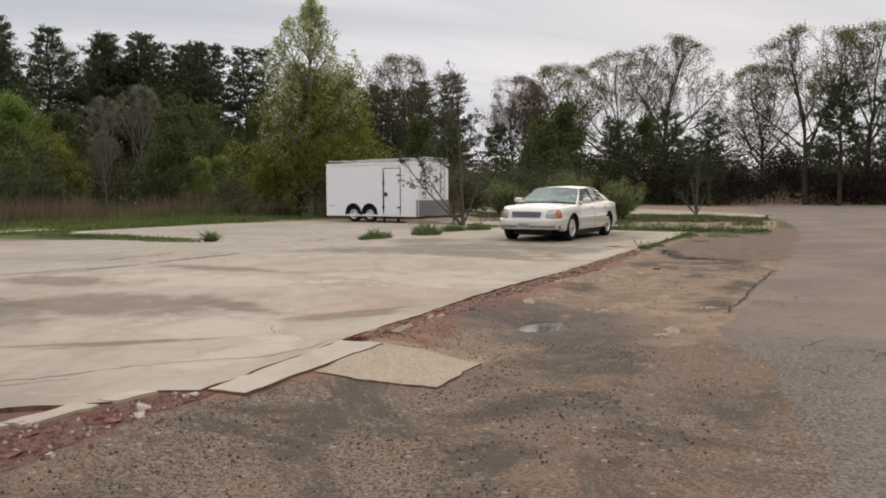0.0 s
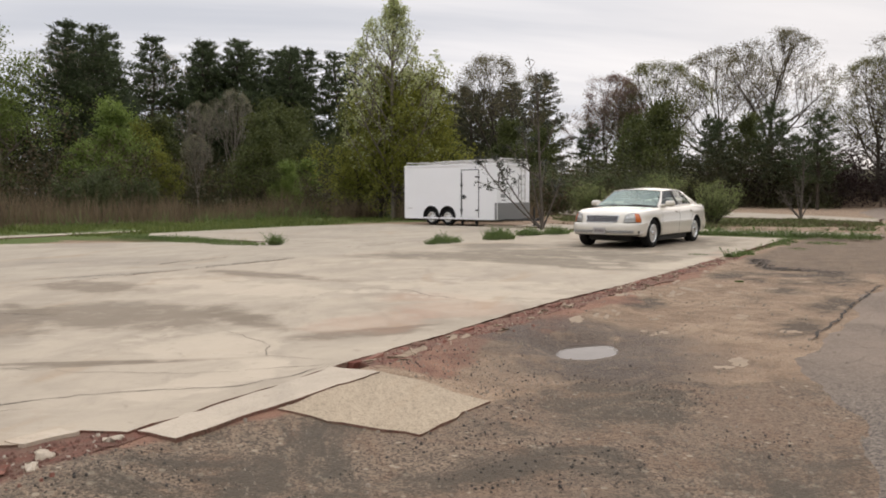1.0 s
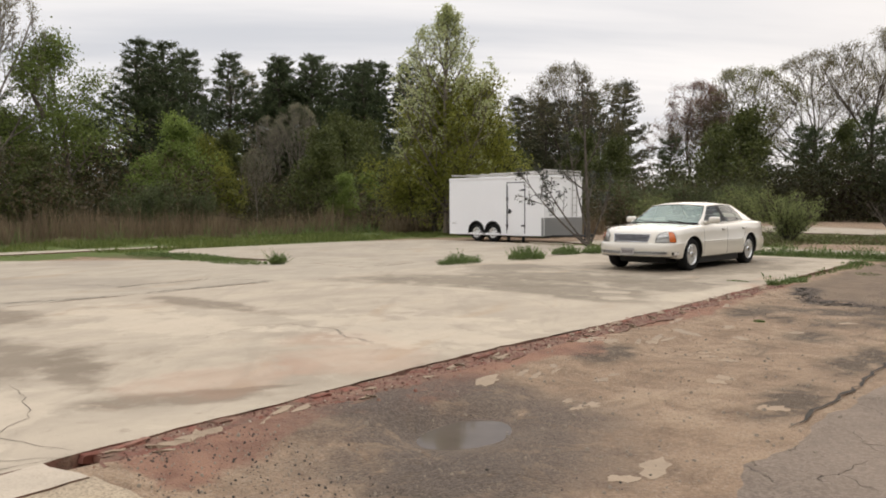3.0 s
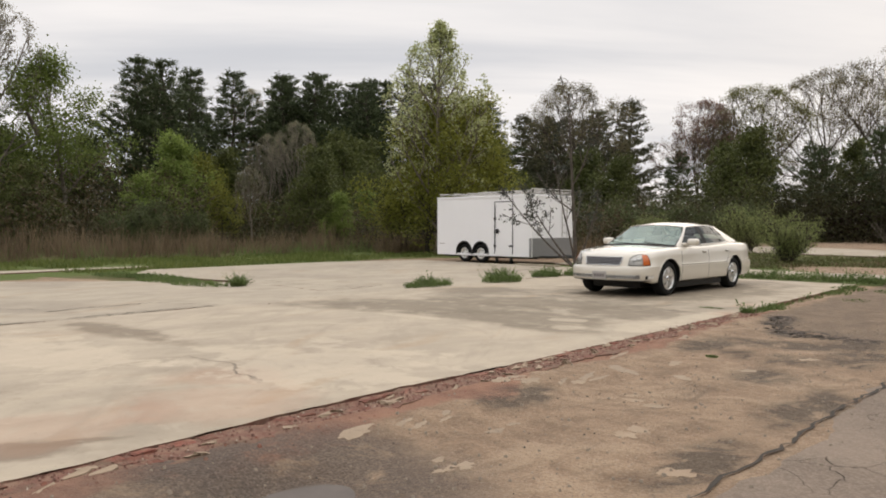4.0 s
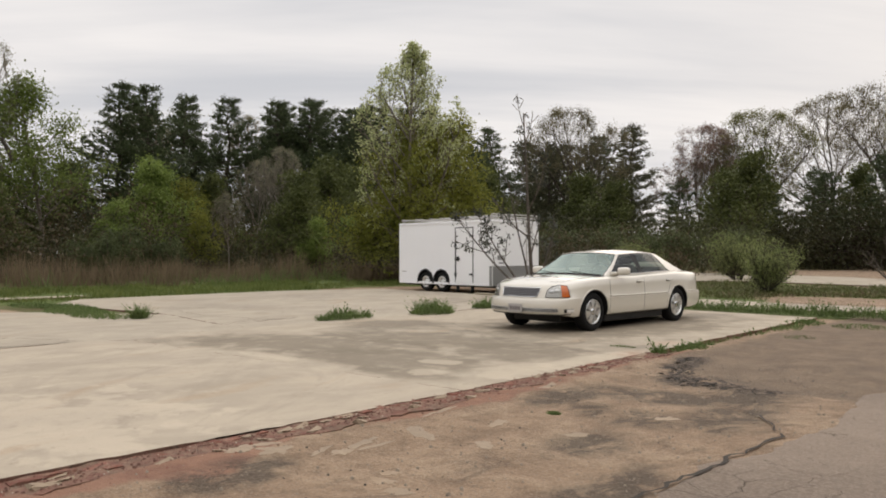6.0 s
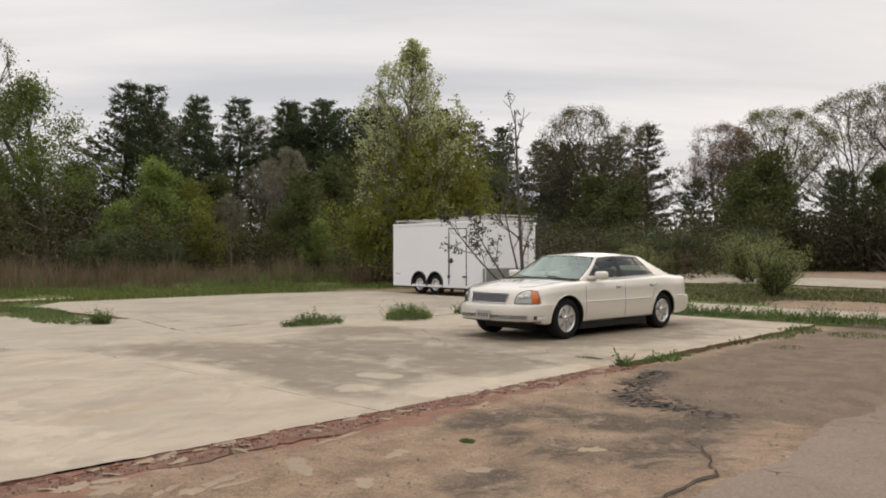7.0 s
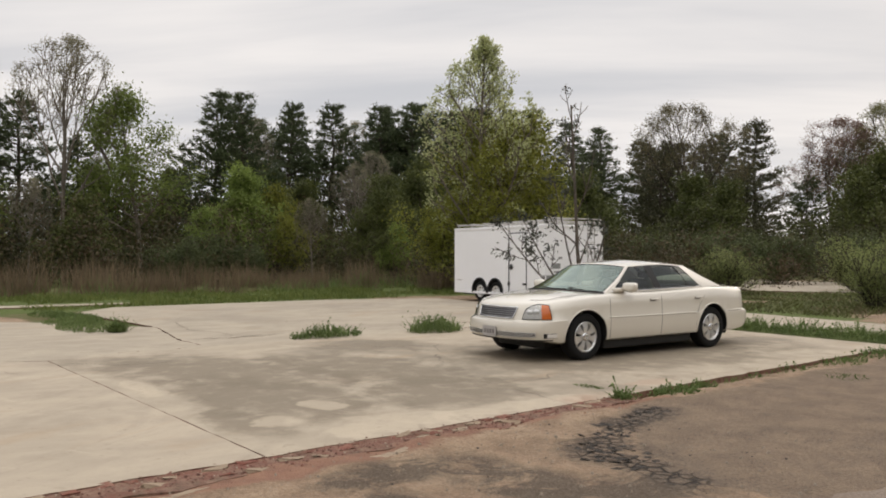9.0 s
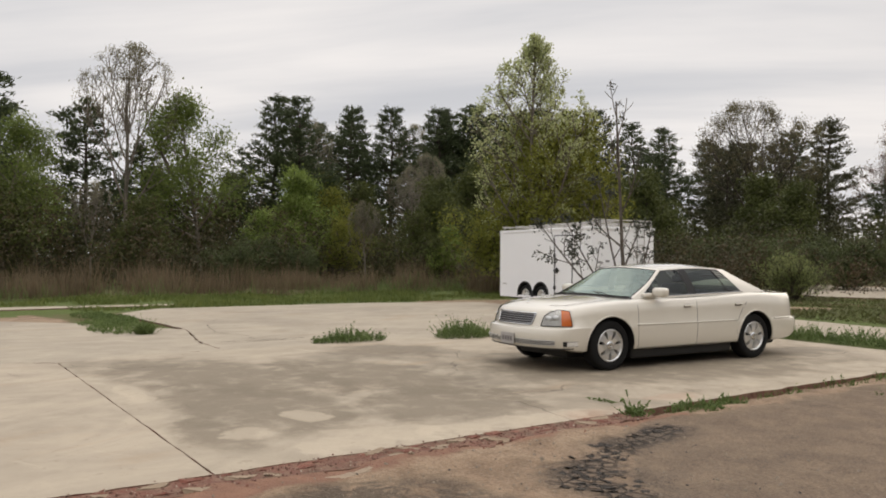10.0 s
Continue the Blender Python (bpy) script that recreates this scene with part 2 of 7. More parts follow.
    # dark zone: grimy soil in the yard, painted tree shade on the far bank
    grime_and_shade = n.math("MULTIPLY", n.math("MULTIPLY", zone("dark"), 1.7), n.ramp(n.noise(n.stretch(p, 1.0, 0.7, 1.0, 0.4), 2.6, 10.0, 0.76, 1.0), 0.34, 0.62), clamp=True)
    c = n.mix(n.math("MULTIPLY", grime_and_shade, 0.8), c, n.mix(stone_tone, (0.035, 0.029, 0.024), (0.10, 0.082, 0.065)))
    shift = n.add("ShaderNodeVectorMath", (n.add("ShaderNodeTexNoise", {"Vector": p, "Scale": 4.0, "Detail": 4.0}).outputs[1], (0.10, 0.10, 0.0)), operation="MULTIPLY").outputs[0]
    plate = n.add("ShaderNodeTexVoronoi", {"Vector": n.add("ShaderNodeVectorMath", (p, shift), operation="ADD").outputs[0], "Scale": 9.0}, feature="DISTANCE_TO_EDGE").outputs["Distance"]
    crazed = zone("crazed")
    split = n.math("MULTIPLY", crazed, n.math("SUBTRACT", 1.0, n.ramp(plate, 0.02, 0.14)), clamp=True)
    c = n.mix(n.math("MULTIPLY", crazed, 0.55), c, n.mix(stone_tone, (0.06, 0.05, 0.042), (0.16, 0.13, 0.105)))
    c = n.mix(n.math("MULTIPLY", split, 0.9), c, (0.022, 0.018, 0.016))
    wet = n.math("MULTIPLY", zone("wet"), n.ramp(n.noise(p, 3.2, 9.0, 0.72, 0.8), 0.28, 0.52))
    c = n.mix(n.math("MULTIPLY", wet, 0.85), c, n.mix(stone_tone, (0.045, 0.034, 0.027), (0.13, 0.10, 0.08)))
    h = n.math("ADD", n.math("MULTIPLY", n.math("SUBTRACT", n.math("SUBTRACT", 1.0, stones.outputs["Distance"]), n.math("MULTIPLY", split, 3.0)), 0.35), n.math("ADD", n.math("MULTIPLY", fine, 0.5), n.math("MULTIPLY", mid, 0.9)))
    c = n.mix(1.0, c, (1.06, 1.01, 0.945), "MULTIPLY")
    finish(n, c, n.math("SUBTRACT", 0.95, n.math("MULTIPLY", wet, 0.22)), h, 0.022, spec=0.3)
    return m


def road_material():
    m, n = material("weathered_asphalt")
    p = place_of(n)
    big = n.noise(p, 0.4, 6.0, 0.6, 0.5)
    fine = n.noise(p, 30.0, 4.0, 0.7)
    stones = n.add("ShaderNodeTexVoronoi", {"Vector": p, "Scale": 70.0})
    tone = n.add("ShaderNodeSeparateColor", (stones.outputs["Color"],)).outputs[0]
    warp = n.add("ShaderNodeVectorMath", (n.add("ShaderNodeTexNoise", {"Vector": p, "Scale": 1.6, "Detail": 6.0}).outputs[1], (0.8, 0.8, 0.0)), operation="MULTIPLY").outputs[0]
    cell = n.add("ShaderNodeTexVoronoi", {"Vector": n.add("ShaderNodeVectorMath", (p, warp), operation="ADD").outputs[0], "Scale": 2.3}, feature="DISTANCE_TO_EDGE").outputs["Distance"]
    gap = n.math("MULTIPLY", n.math("SUBTRACT", 1.0, n.ramp(cell, 0.001, 0.009)), n.ramp(n.noise(p, 0.8, 6.0, 0.65), 0.48, 0.60))
    c = n.mix(n.ramp(big, 0.36, 0.66), (0.225, 0.169, 0.127), (0.148, 0.110, 0.083))
    c = n.mix(n.math("MULTIPLY", n.ramp(tone, 0.2, 0.95), 0.45), c, (0.30, 0.235, 0.182))
    c = n.mix(n.math("MULTIPLY", n.ramp(fine, 0.52, 0.75), 0.5), c, (0.10, 0.088, 0.075))
    at = n.add("ShaderNodeSeparateXYZ", (p,))
    reach = n.math("ADD", at.outputs[0], n.math("MULTIPLY", n.math("SUBTRACT", n.noise(p, 0.75, 9.0, 0.72, 0.6), 0.5), 2.6))
    old = n.math("MULTIPLY", n.math("SUBTRACT", 1.0, n.ramp(reach, 0.7, 1.7)), n.math("SUBTRACT", 1.0, n.ramp(at.outputs[1], 6.0, 8.0)))
    c = n.mix(n.math("MULTIPLY", old, 0.85), c, n.mix(tone, (0.060, 0.050, 0.042), (0.24, 0.195, 0.155)))
    c = n.mix(n.math("MULTIPLY", gap, 0.6), c, (0.055, 0.045, 0.036))
    h = n.math("SUBTRACT", n.math("ADD", n.math("MULTIPLY", fine, 0.5), n.math("MULTIPLY", tone, 0.2)), n.math("MULTIPLY", gap, 2.0))
    finish(n, c, 0.9, h, 0.012, spec=0.3)
    return m


def brick_material(name, base, pale):
    m, n = material(name)
    p = place_of(n)
    rnd = n.add("ShaderNodeObjectInfo").outputs["Random"]
    a = n.noise(p, 9.0, 6.0, 0.65)
    b = n.noise(p, 60.0, 3.0)
    c = n.mix(n.ramp(a, 0.35, 0.7), base, pale)
    c = n.mix(n.math("MULTIPLY", rnd, 0.65), c, tuple(v * 0.5 for v in base))
    c = n.mix(n.math("MULTIPLY", n.ramp(n.noise(p, 4.0, 8.0, 0.75), 0.46, 0.62), 0.85), c, (0.15, 0.10, 0.07))
    c = n.mix(n.math("MULTIPLY", n.ramp(n.noise(p, 2.2, 8.0, 0.72, 0.7), 0.50, 0.64), 0.55), c, (0.19, 0.065, 0.046))
    c = n.mix(n.math("MULTIPLY", n.ramp(n.noise(p, 13.0, 8.0, 0.75, 0.5), 0.52, 0.66), 0.6), c, (0.055, 0.036, 0.028))
    finish(n, c, 0.95, n.math("ADD", a, n.math("MULTIPLY", b, 0.4)), 0.02, spec=0.2)
    return m


def leaf_material(name, a, b, through=0.35):
    m, n = material(name)
    g = n.add("ShaderNodeNewGeometry")
    rnd = g.outputs["Random Per Island"]
    patch = n.noise(g.outputs["Position"], 0.8, 3.0)
    c = n.mix(n.math("ADD", n.math("MULTIPLY", rnd, 0.6), n.math("MULTIPLY", n.ramp(patch, 0.35, 0.65), 0.4)), a, b)
    d = n.add("ShaderNodeBsdfPrincipled", {"Base Color": c, "Roughness": 0.6, "Specular IOR Level": 0.25})
    t = n.add("ShaderNodeBsdfTranslucent", (c,))
    s = n.add("ShaderNodeMixShader", (through, d.outputs[0], t.outputs[0]))
    n.add("ShaderNodeOutputMaterial", (s.outputs[0],))
    return m


def bark_material(name, a, b):
    m, n = material(name)
    p = n.add("ShaderNodeTexCoord").outputs["Object"]
    f = n.noise(n.stretch(p, 6.0, 6.0, 1.2), 2.0, 6.0, 0.7)
    finish(n, n.mix(n.ramp(f, 0.35, 0.65), a, b), 0.95, f, 0.02, spec=0.15)
    return m


def glass_material(name, tint, gloss=1.0, rough=0.02, sheen=(1, 1, 1)):
    m, n = material(name)
    f = n.math("MULTIPLY", n.add("ShaderNodeFresnel", {"IOR": 1.5}).outputs[0], gloss, clamp=True)
    t = n.add("ShaderNodeBsdfTransparent", (tint,))
    g = n.add("ShaderNodeBsdfGlossy", {"Color": sheen, "Roughness": rough})
    s = n.add("ShaderNodeMixShader", (f, t.outputs[0], g.outputs[0]))
    n.add("ShaderNodeOutputMaterial", (s.outputs[0],))
    return m


FRONT_STAINS = ((-6.35, 6.0, 1.35, 0.85, -0.35), (-5.2, 6.45, 0.9, 0.22, 0.35), (-7.6, 4.9, 1.2, 0.7, 0.2), (-3.65, 6.45, 0.62, 0.22, -0.95), (-3.45, 7.0, 0.30, 0.07, -1.1), (-4.35, 4.5, 0.9, 0.06, -0.8), (-4.8, 4.2, 1.0, 0.06, -0.7), (-9.2, 7.2, 1.0, 0.5), (-9.0, 4.5, 1.1, 1.0), (-5.2, 2.6, 1.2, 0.2, 0.3), (-8.2, 9.6, 1.4, 0.3))
# the ellipse at (-5.6, 20.5) paints the shade under the parked car
BACK_STAINS_AND_SHADE = ((-7.4, 14.5, 2.0, 1.0, -0.35), (-5.2, 14.2, 1.5, 0.8, -0.2), (-6.3, 16.2, 2.0, 0.8, -0.1), (-4.3, 15.9, 0.9, 0.9), (-5.6, 20.5, 1.9, 3.2), (-4.2, 13.5, 0.7, 0.3), (-8.6, 17.6, 0.9, 0.9))
FRONT_REDS = ((-3.7, 8.2, 0.7, 0.7), (-3.9, 7.0, 0.5, 0.7), (-4.6, 8.8, 0.5, 0.5))
BACK_REDS = ((-3.1, 16.75, 0.18, 0.35), (-3.3, 18.15, 0.16, 0.3), (-3.1, 16.7, 0.14, 0.25))
M_SLAB = concrete("slab_concrete", (0.44, 0.378, 0.303), (0.19, 0.153, 0.115), FRONT_STAINS, FRONT_REDS, ((-4.3, 5.3, 0.8, 0.5), (-7.2, 8.3, 1.6, 0.6), (-4.6, 9.8, 1.2, 1.0), (-3.4, 4.4, 0.25, 0.6)), 0.5)
M_SLAB_BACK = concrete("slab_concrete_worn", (0.43, 0.37, 0.295), (0.19, 0.158, 0.12), BACK_STAINS_AND_SHADE, BACK_REDS, ((-4.04, 13.71, 0.24, 0.20), (-4.5, 14.42, 0.22, 0.15), (-3.3, 14.5, 0.4, 0.5), (-3.2, 15.9, 0.25, 0.8), (-6.4, 13.3, 0.7, 0.14)), 0.8)
M_SLAB_SIDE = concrete("slab_concrete_old", (0.41, 0.358, 0.29), (0.215, 0.18, 0.145), (), (), (), 0.5)
M_CURB = concrete("beam_concrete", (0.50, 0.43, 0.35), (0.28, 0.22, 0.17), (), (), (), 0.3, 0.12)
M_PAD = concrete("pad_concrete", (0.40, 0.325, 0.24), (0.27, 0.215, 0.155), (), (), (), 0.4, 0.5)
M_GROUND, M_ROAD = ground_material(), road_material()
M_BRICK = brick_material("old_brick", (0.235, 0.082, 0.058), (0.30, 0.17, 0.125))
M_BED = brick_material("brick_rubble", (0.19, 0.092, 0.068), (0.27, 0.175, 0.125))
M_FLAKE = concrete("flake_concrete", (0.35, 0.272, 0.20), (0.22, 0.165, 0.12), (), (), (), 0.3)

# ---------------------------------------------------------------- mesh helpers

def lattice(x, y, seed):
    """Smooth value noise over the plan, 0 to 1."""
    r = np.random.default_rng(seed).random((64, 64))
    i, j = np.floor(x).astype(int), np.floor(y).astype(int)
    u, v = x - i, y - j
    u, v = u * u * (3 - 2 * u), v * v * (3 - 2 * v)
    a, b, c, d = r[i % 64, j % 64], r[(i + 1) % 64, j % 64], r[i % 64, (j + 1) % 64], r[(i + 1) % 64, (j + 1) % 64]
    return (a * (1 - u) + b * u) * (1 - v) + (c * (1 - u) + d * u) * v


def fbm(x, y, seed=1, octaves=4):
    total = sum(lattice(x * 2 ** k, y * 2 ** k, seed + k) * 0.5 ** k for k in range(octaves))
    return total / sum(0.5 ** k for k in range(octaves))


def step(v, lo, hi):
    k = np.clip((v - lo) / (hi - lo), 0, 1)
    return k * k * (3 - 2 * k)


def mesh_from(name, verts, faces, mats, smooth=False):
    me = bpy.data.meshes.new(name)
    me.from_pydata([tuple(v) for v in verts], [], [tuple(f) for f in faces])
    for m in mats if isinstance(mats, (list, tuple)) else [mats]:
        me.materials.append(m)
    if smooth:
        me.shade_smooth()
    return me


def arrays_mesh(name, verts, quads, mat, smooth=False):
    """A mesh of quads straight from arrays."""
    verts, quads = np.asarray(verts, np.float32), np.asarray(quads, np.int32)
    me = bpy.data.meshes.new(name)
    me.vertices.add(len(verts))
    me.vertices.foreach_set("co", verts.ravel())
    me.loops.add(quads.size)
    me.loops.foreach_set("vertex_index", quads.ravel())
    me.polygons.add(len(quads))
    me.polygons.foreach_set("loop_start", np.arange(0, quads.size, 4, dtype=np.int32))
    me.update(calc_edges=True)
    me.materials.append(mat)
    if smooth:
        me.shade_smooth()
    return me


def part(name, bm, mat, parent=None, label="", smooth=False, at=None):
    """Links a bmesh or mesh as one object under a thing or part."""
    if isinstance(bm, bpy.types.Mesh):
        me = bm
    else:
        me = bpy.data.meshes.new(name)
        bm.to_mesh(me)
        bm.free()
        for m in mat if isinstance(mat, (list, tuple)) else [mat]:
            me.materials.append(m)
        if smooth:
            me.shade_smooth()
    ob = new(name, me)
    if parent is not None:
        ob.parent = parent
    if at is not None:
        ob.matrix_basis = at
    return tagged(ob, label) if label else ob


def box(bm, x0, x1, y0, y1, z0, z1, bevel=0.0, seg=2):
    made = bmesh.ops.create_cube(bm, size=1.0, matrix=Matrix.LocRotScale(((x0 + x1) / 2, (y0 + y1) / 2, (z0 + z1) / 2), None, (x1 - x0, y1 - y0, z1 - z0)))
    if bevel:
        edges = list({e for v in made["verts"] for e in v.link_edges})
        bmesh.ops.bevel(bm, geom=edges, offset=bevel, segments=seg, affect="EDGES", profile=0.5)
    return bm


def box_bm(*a, **k):
    return box(bmesh.new(), *a, **k)


def grid_faces(rows, cols, close=False):
    r, c = np.meshgrid(np.arange(rows - 1), np.arange(cols if close else cols - 1), indexing="ij")
    a, b = r * cols + c, r * cols + (c + 1) % cols
    return np.stack([a, b, b + cols, a + cols], -1).reshape(-1, 4)


def tube_bm(points, radius, sides=8, bm=None):
    """A pipe along points; radius a number or one per point."""
    bm = bm or bmesh.new()
    pts = [Vector(p) for p in points]
    rad = radius if isinstance(radius, (list, tuple)) else [radius] * len(pts)
    rings = []
    for i, p in enumerate(pts):
        d = (pts[min(i + 1, len(pts) - 1)] - pts[max(i - 1, 0)]).normalized()
        u = d.orthogonal().normalized() if i == 0 else (u - d * u.dot(d)).normalized()
        v = d.cross(u)
        rings.append([bm.verts.new(p + rad[i] * (math.cos(a) * u + math.sin(a) * v)) for a in [2 * math.pi * k / sides for k in range(sides)]])
    for r, s in zip(rings, rings[1:]):
        for k in range(sides):
            bm.faces.new((r[k], r[(k + 1) % sides], s[(k + 1) % sides], s[k]))
    bm.faces.new(rings[0][::-1]), bm.faces.new(rings[-1])
    return bm


def lathe_bm(profile, sides=28, axis="Y"):
    """A ring turned from (radius, along) pairs, its outline closed."""
    bm = bmesh.new()
    rings = []
    for k in range(sides):
        a = 2 * math.pi * k / sides
        rings.append([bm.verts.new((r * math.cos(a), t, r * math.sin(a))) for r, t in profile])
    for k in range(sides):
        r, s = rings[k], rings[(k + 1) % sides]
        for i in range(len(profile)):
            j = (i + 1) % len(profile)
            bm.faces.new((r[i], r[j], s[j], s[i]))
    bmesh.ops.recalc_face_normals(bm, faces=bm.faces)
    return bm


def ragged(points, step_len=0.12, amp=0.03, seed=0, joint=None):
    """A closed outline through points, its edges broken up, those near y = joint only a little."""
    rnd = random.Random(seed)
    out = []
    for (ax, ay), (bx, by) in zip(points, points[1:] + points[:1]):
        d = math.hypot(bx - ax, by - ay)
        k = max(1, int(d / step_len))
        for i in range(k):
            f = i / k
            w = 0 if i == 0 else amp * (0.3 if joint is not None and max(abs(ay - joint), abs(by - joint)) < 0.2 else 1.0)
            out.append((ax + (bx - ax) * f + rnd.gauss(0, w), ay + (by - ay) * f + rnd.gauss(0, w)))
    return out


def sheet_mesh(name, outline, z0, z1, mat, tilt=None, rim=None):
    """A flat piece of that outline, from z0 up to z1 (tilt: height added at a place)."""
    bm = bmesh.new()
    f = tilt or (lambda x, y: 0.0)
    top = [bm.verts.new((x, y, z1 + f(x, y))) for x, y in outline]
    low = [bm.verts.new((x, y, z0 + f(x, y))) for x, y in outline]
    k = len(outline)
    area = sum(outline[i][0] * outline[(i + 1) % k][1] - outline[(i + 1) % k][0] * outline[i][1] for i in range(k))
    face = bm.faces.new(top if area > 0 else top[::-1])
    for i in range(k):
        j = (i + 1) % k
        edge = bm.faces.new((low[i], low[j], top[j], top[i]) if area > 0 else (low[j], low[i], top[i], top[j]))
        edge.material_index = 1 if rim else 0
    tops = bmesh.ops.triangulate(bm, faces=[face])["faces"]
    bm.normal_update()
    bmesh.ops.reverse_faces(bm, faces=[f for f in tops if f.normal.z < 0])
    me = bpy.data.meshes.new(name)
    bm.to_mesh(me)
    bm.free()
    me.materials.append(mat)
    if rim:
        me.materials.append(rim)
    return me


# ---------------------------------------------------------------- ground
def soil_height(x, y):
    """The lie of the land: level far off, a hand's width below the slab on the drive, hollow at the puddle."""
    h = np.clip(-0.115 + 0.0105 * (y - 5.5), -0.135, -0.03)
    near = step(x, -3.6, -2.9) * (1 - step(y, 19, 24))
    h = h * near + (-0.05) * (1 - near)
    h = h + (fbm(x * 1.1, y * 1.1, 11, 5) - 0.5) * 0.05 * near
    rise = near * (1 - step(x, -2.55, -1.8))
    h = h + (-0.010 + (fbm(x * 2.3, y * 2.3, 15, 4) - 0.5) * 0.05 - h) * rise
    h = h - 0.06 * near * (1 - step(x + (fbm(x * 1.7, y * 1.7, 16, 4) - 0.5) * 0.22, -2.84, -2.70))
    apron = near * step(y, 3.1, 3.6) * (1 - step(y, 5.3, 5.7)) * (1 - step(x, -1.6, -1.0)) * step(x, -2.84, -2.66)
    h = h * (1 - apron) + (-0.112 + 0.094 * np.clip((-1.75 - x) / 0.8, 0, 1) + (fbm(x * 3.1, y * 3.1, 18, 3) - 0.5) * 0.018) * apron
    r = np.hypot((x + 1.92) / 0.36, (y - 7.46) / 0.46)
    h = h - 0.085 * (1 - step(r, 0.3, 1.5))
    out = step(np.hypot(x + 10, y - 20), 45, 120)
    berm = 3.9 * step(y + 0.03 * x, 80, 87) * (1 - step(y, 96, 112)) * step(x, -24, -10)
    return h * (1 - out) + berm * (0.85 + 0.3 * fbm(x * 0.12, y * 0.12, 5, 3)) + out * (fbm(x * 0.02, y * 0.02, 3, 3) - 0.5) * 0.4


def spaced(lo, hi, dense_lo, dense_hi, fine, mid_lo, mid_hi, mid):
    a = list(np.arange(dense_lo, dense_hi, fine)) + list(np.arange(mid_lo, dense_lo, mid)) + list(np.arange(dense_hi, mid_hi, mid))
    d, v = mid * 2, mid_hi
    while v < hi:
        a.append(v)
        v, d = v + d, d * 1.35
    d, v = mid * 2, mid_lo - mid
    while v > lo:
        a.append(v)
        v, d = v - d, d * 1.35
    return np.array(sorted(set(np.round(a, 4))))


def edge_of_road(y):
    """The ragged left side of the light asphalt."""
    return np.interp(y, [-20, 2.0, 4.0, 5.4, 6.4, 7.1, 8.7, 11.0, 13.3, 18.0, 24.0, 32.0, 42.0, 60.0], [0.75, 0.75, 0.75, 0.6, 0.3, -0.1, -0.25, -0.15, -0.05, 0.0, 0.05, -0.4, -1.6, -4.5])


def tar_line(x):
    """How far along the drive the old asphalt of the near yard reaches."""
    return np.interp(x, [-3.2, -2.6, -1.7, -1.3, -0.6, 0.2, 1.0], [2.6, 4.1, 5.3, 6.2, 6.8, 7.4, 8.0])


def field(x, y):
    """Where the rough ground beyond the car is grown over (above 0.5)."""
    return fbm(x * 0.22 + 3, y * 0.22, 77, 5) + 0.06 * step(y, 29, 31) - 0.02


CRAZED = ((-2.30, 16.9), (-2.12, 16.3), (-1.85, 15.6), (-1.55, 15.1), (-1.15, 15.2), (-0.7, 15.1))


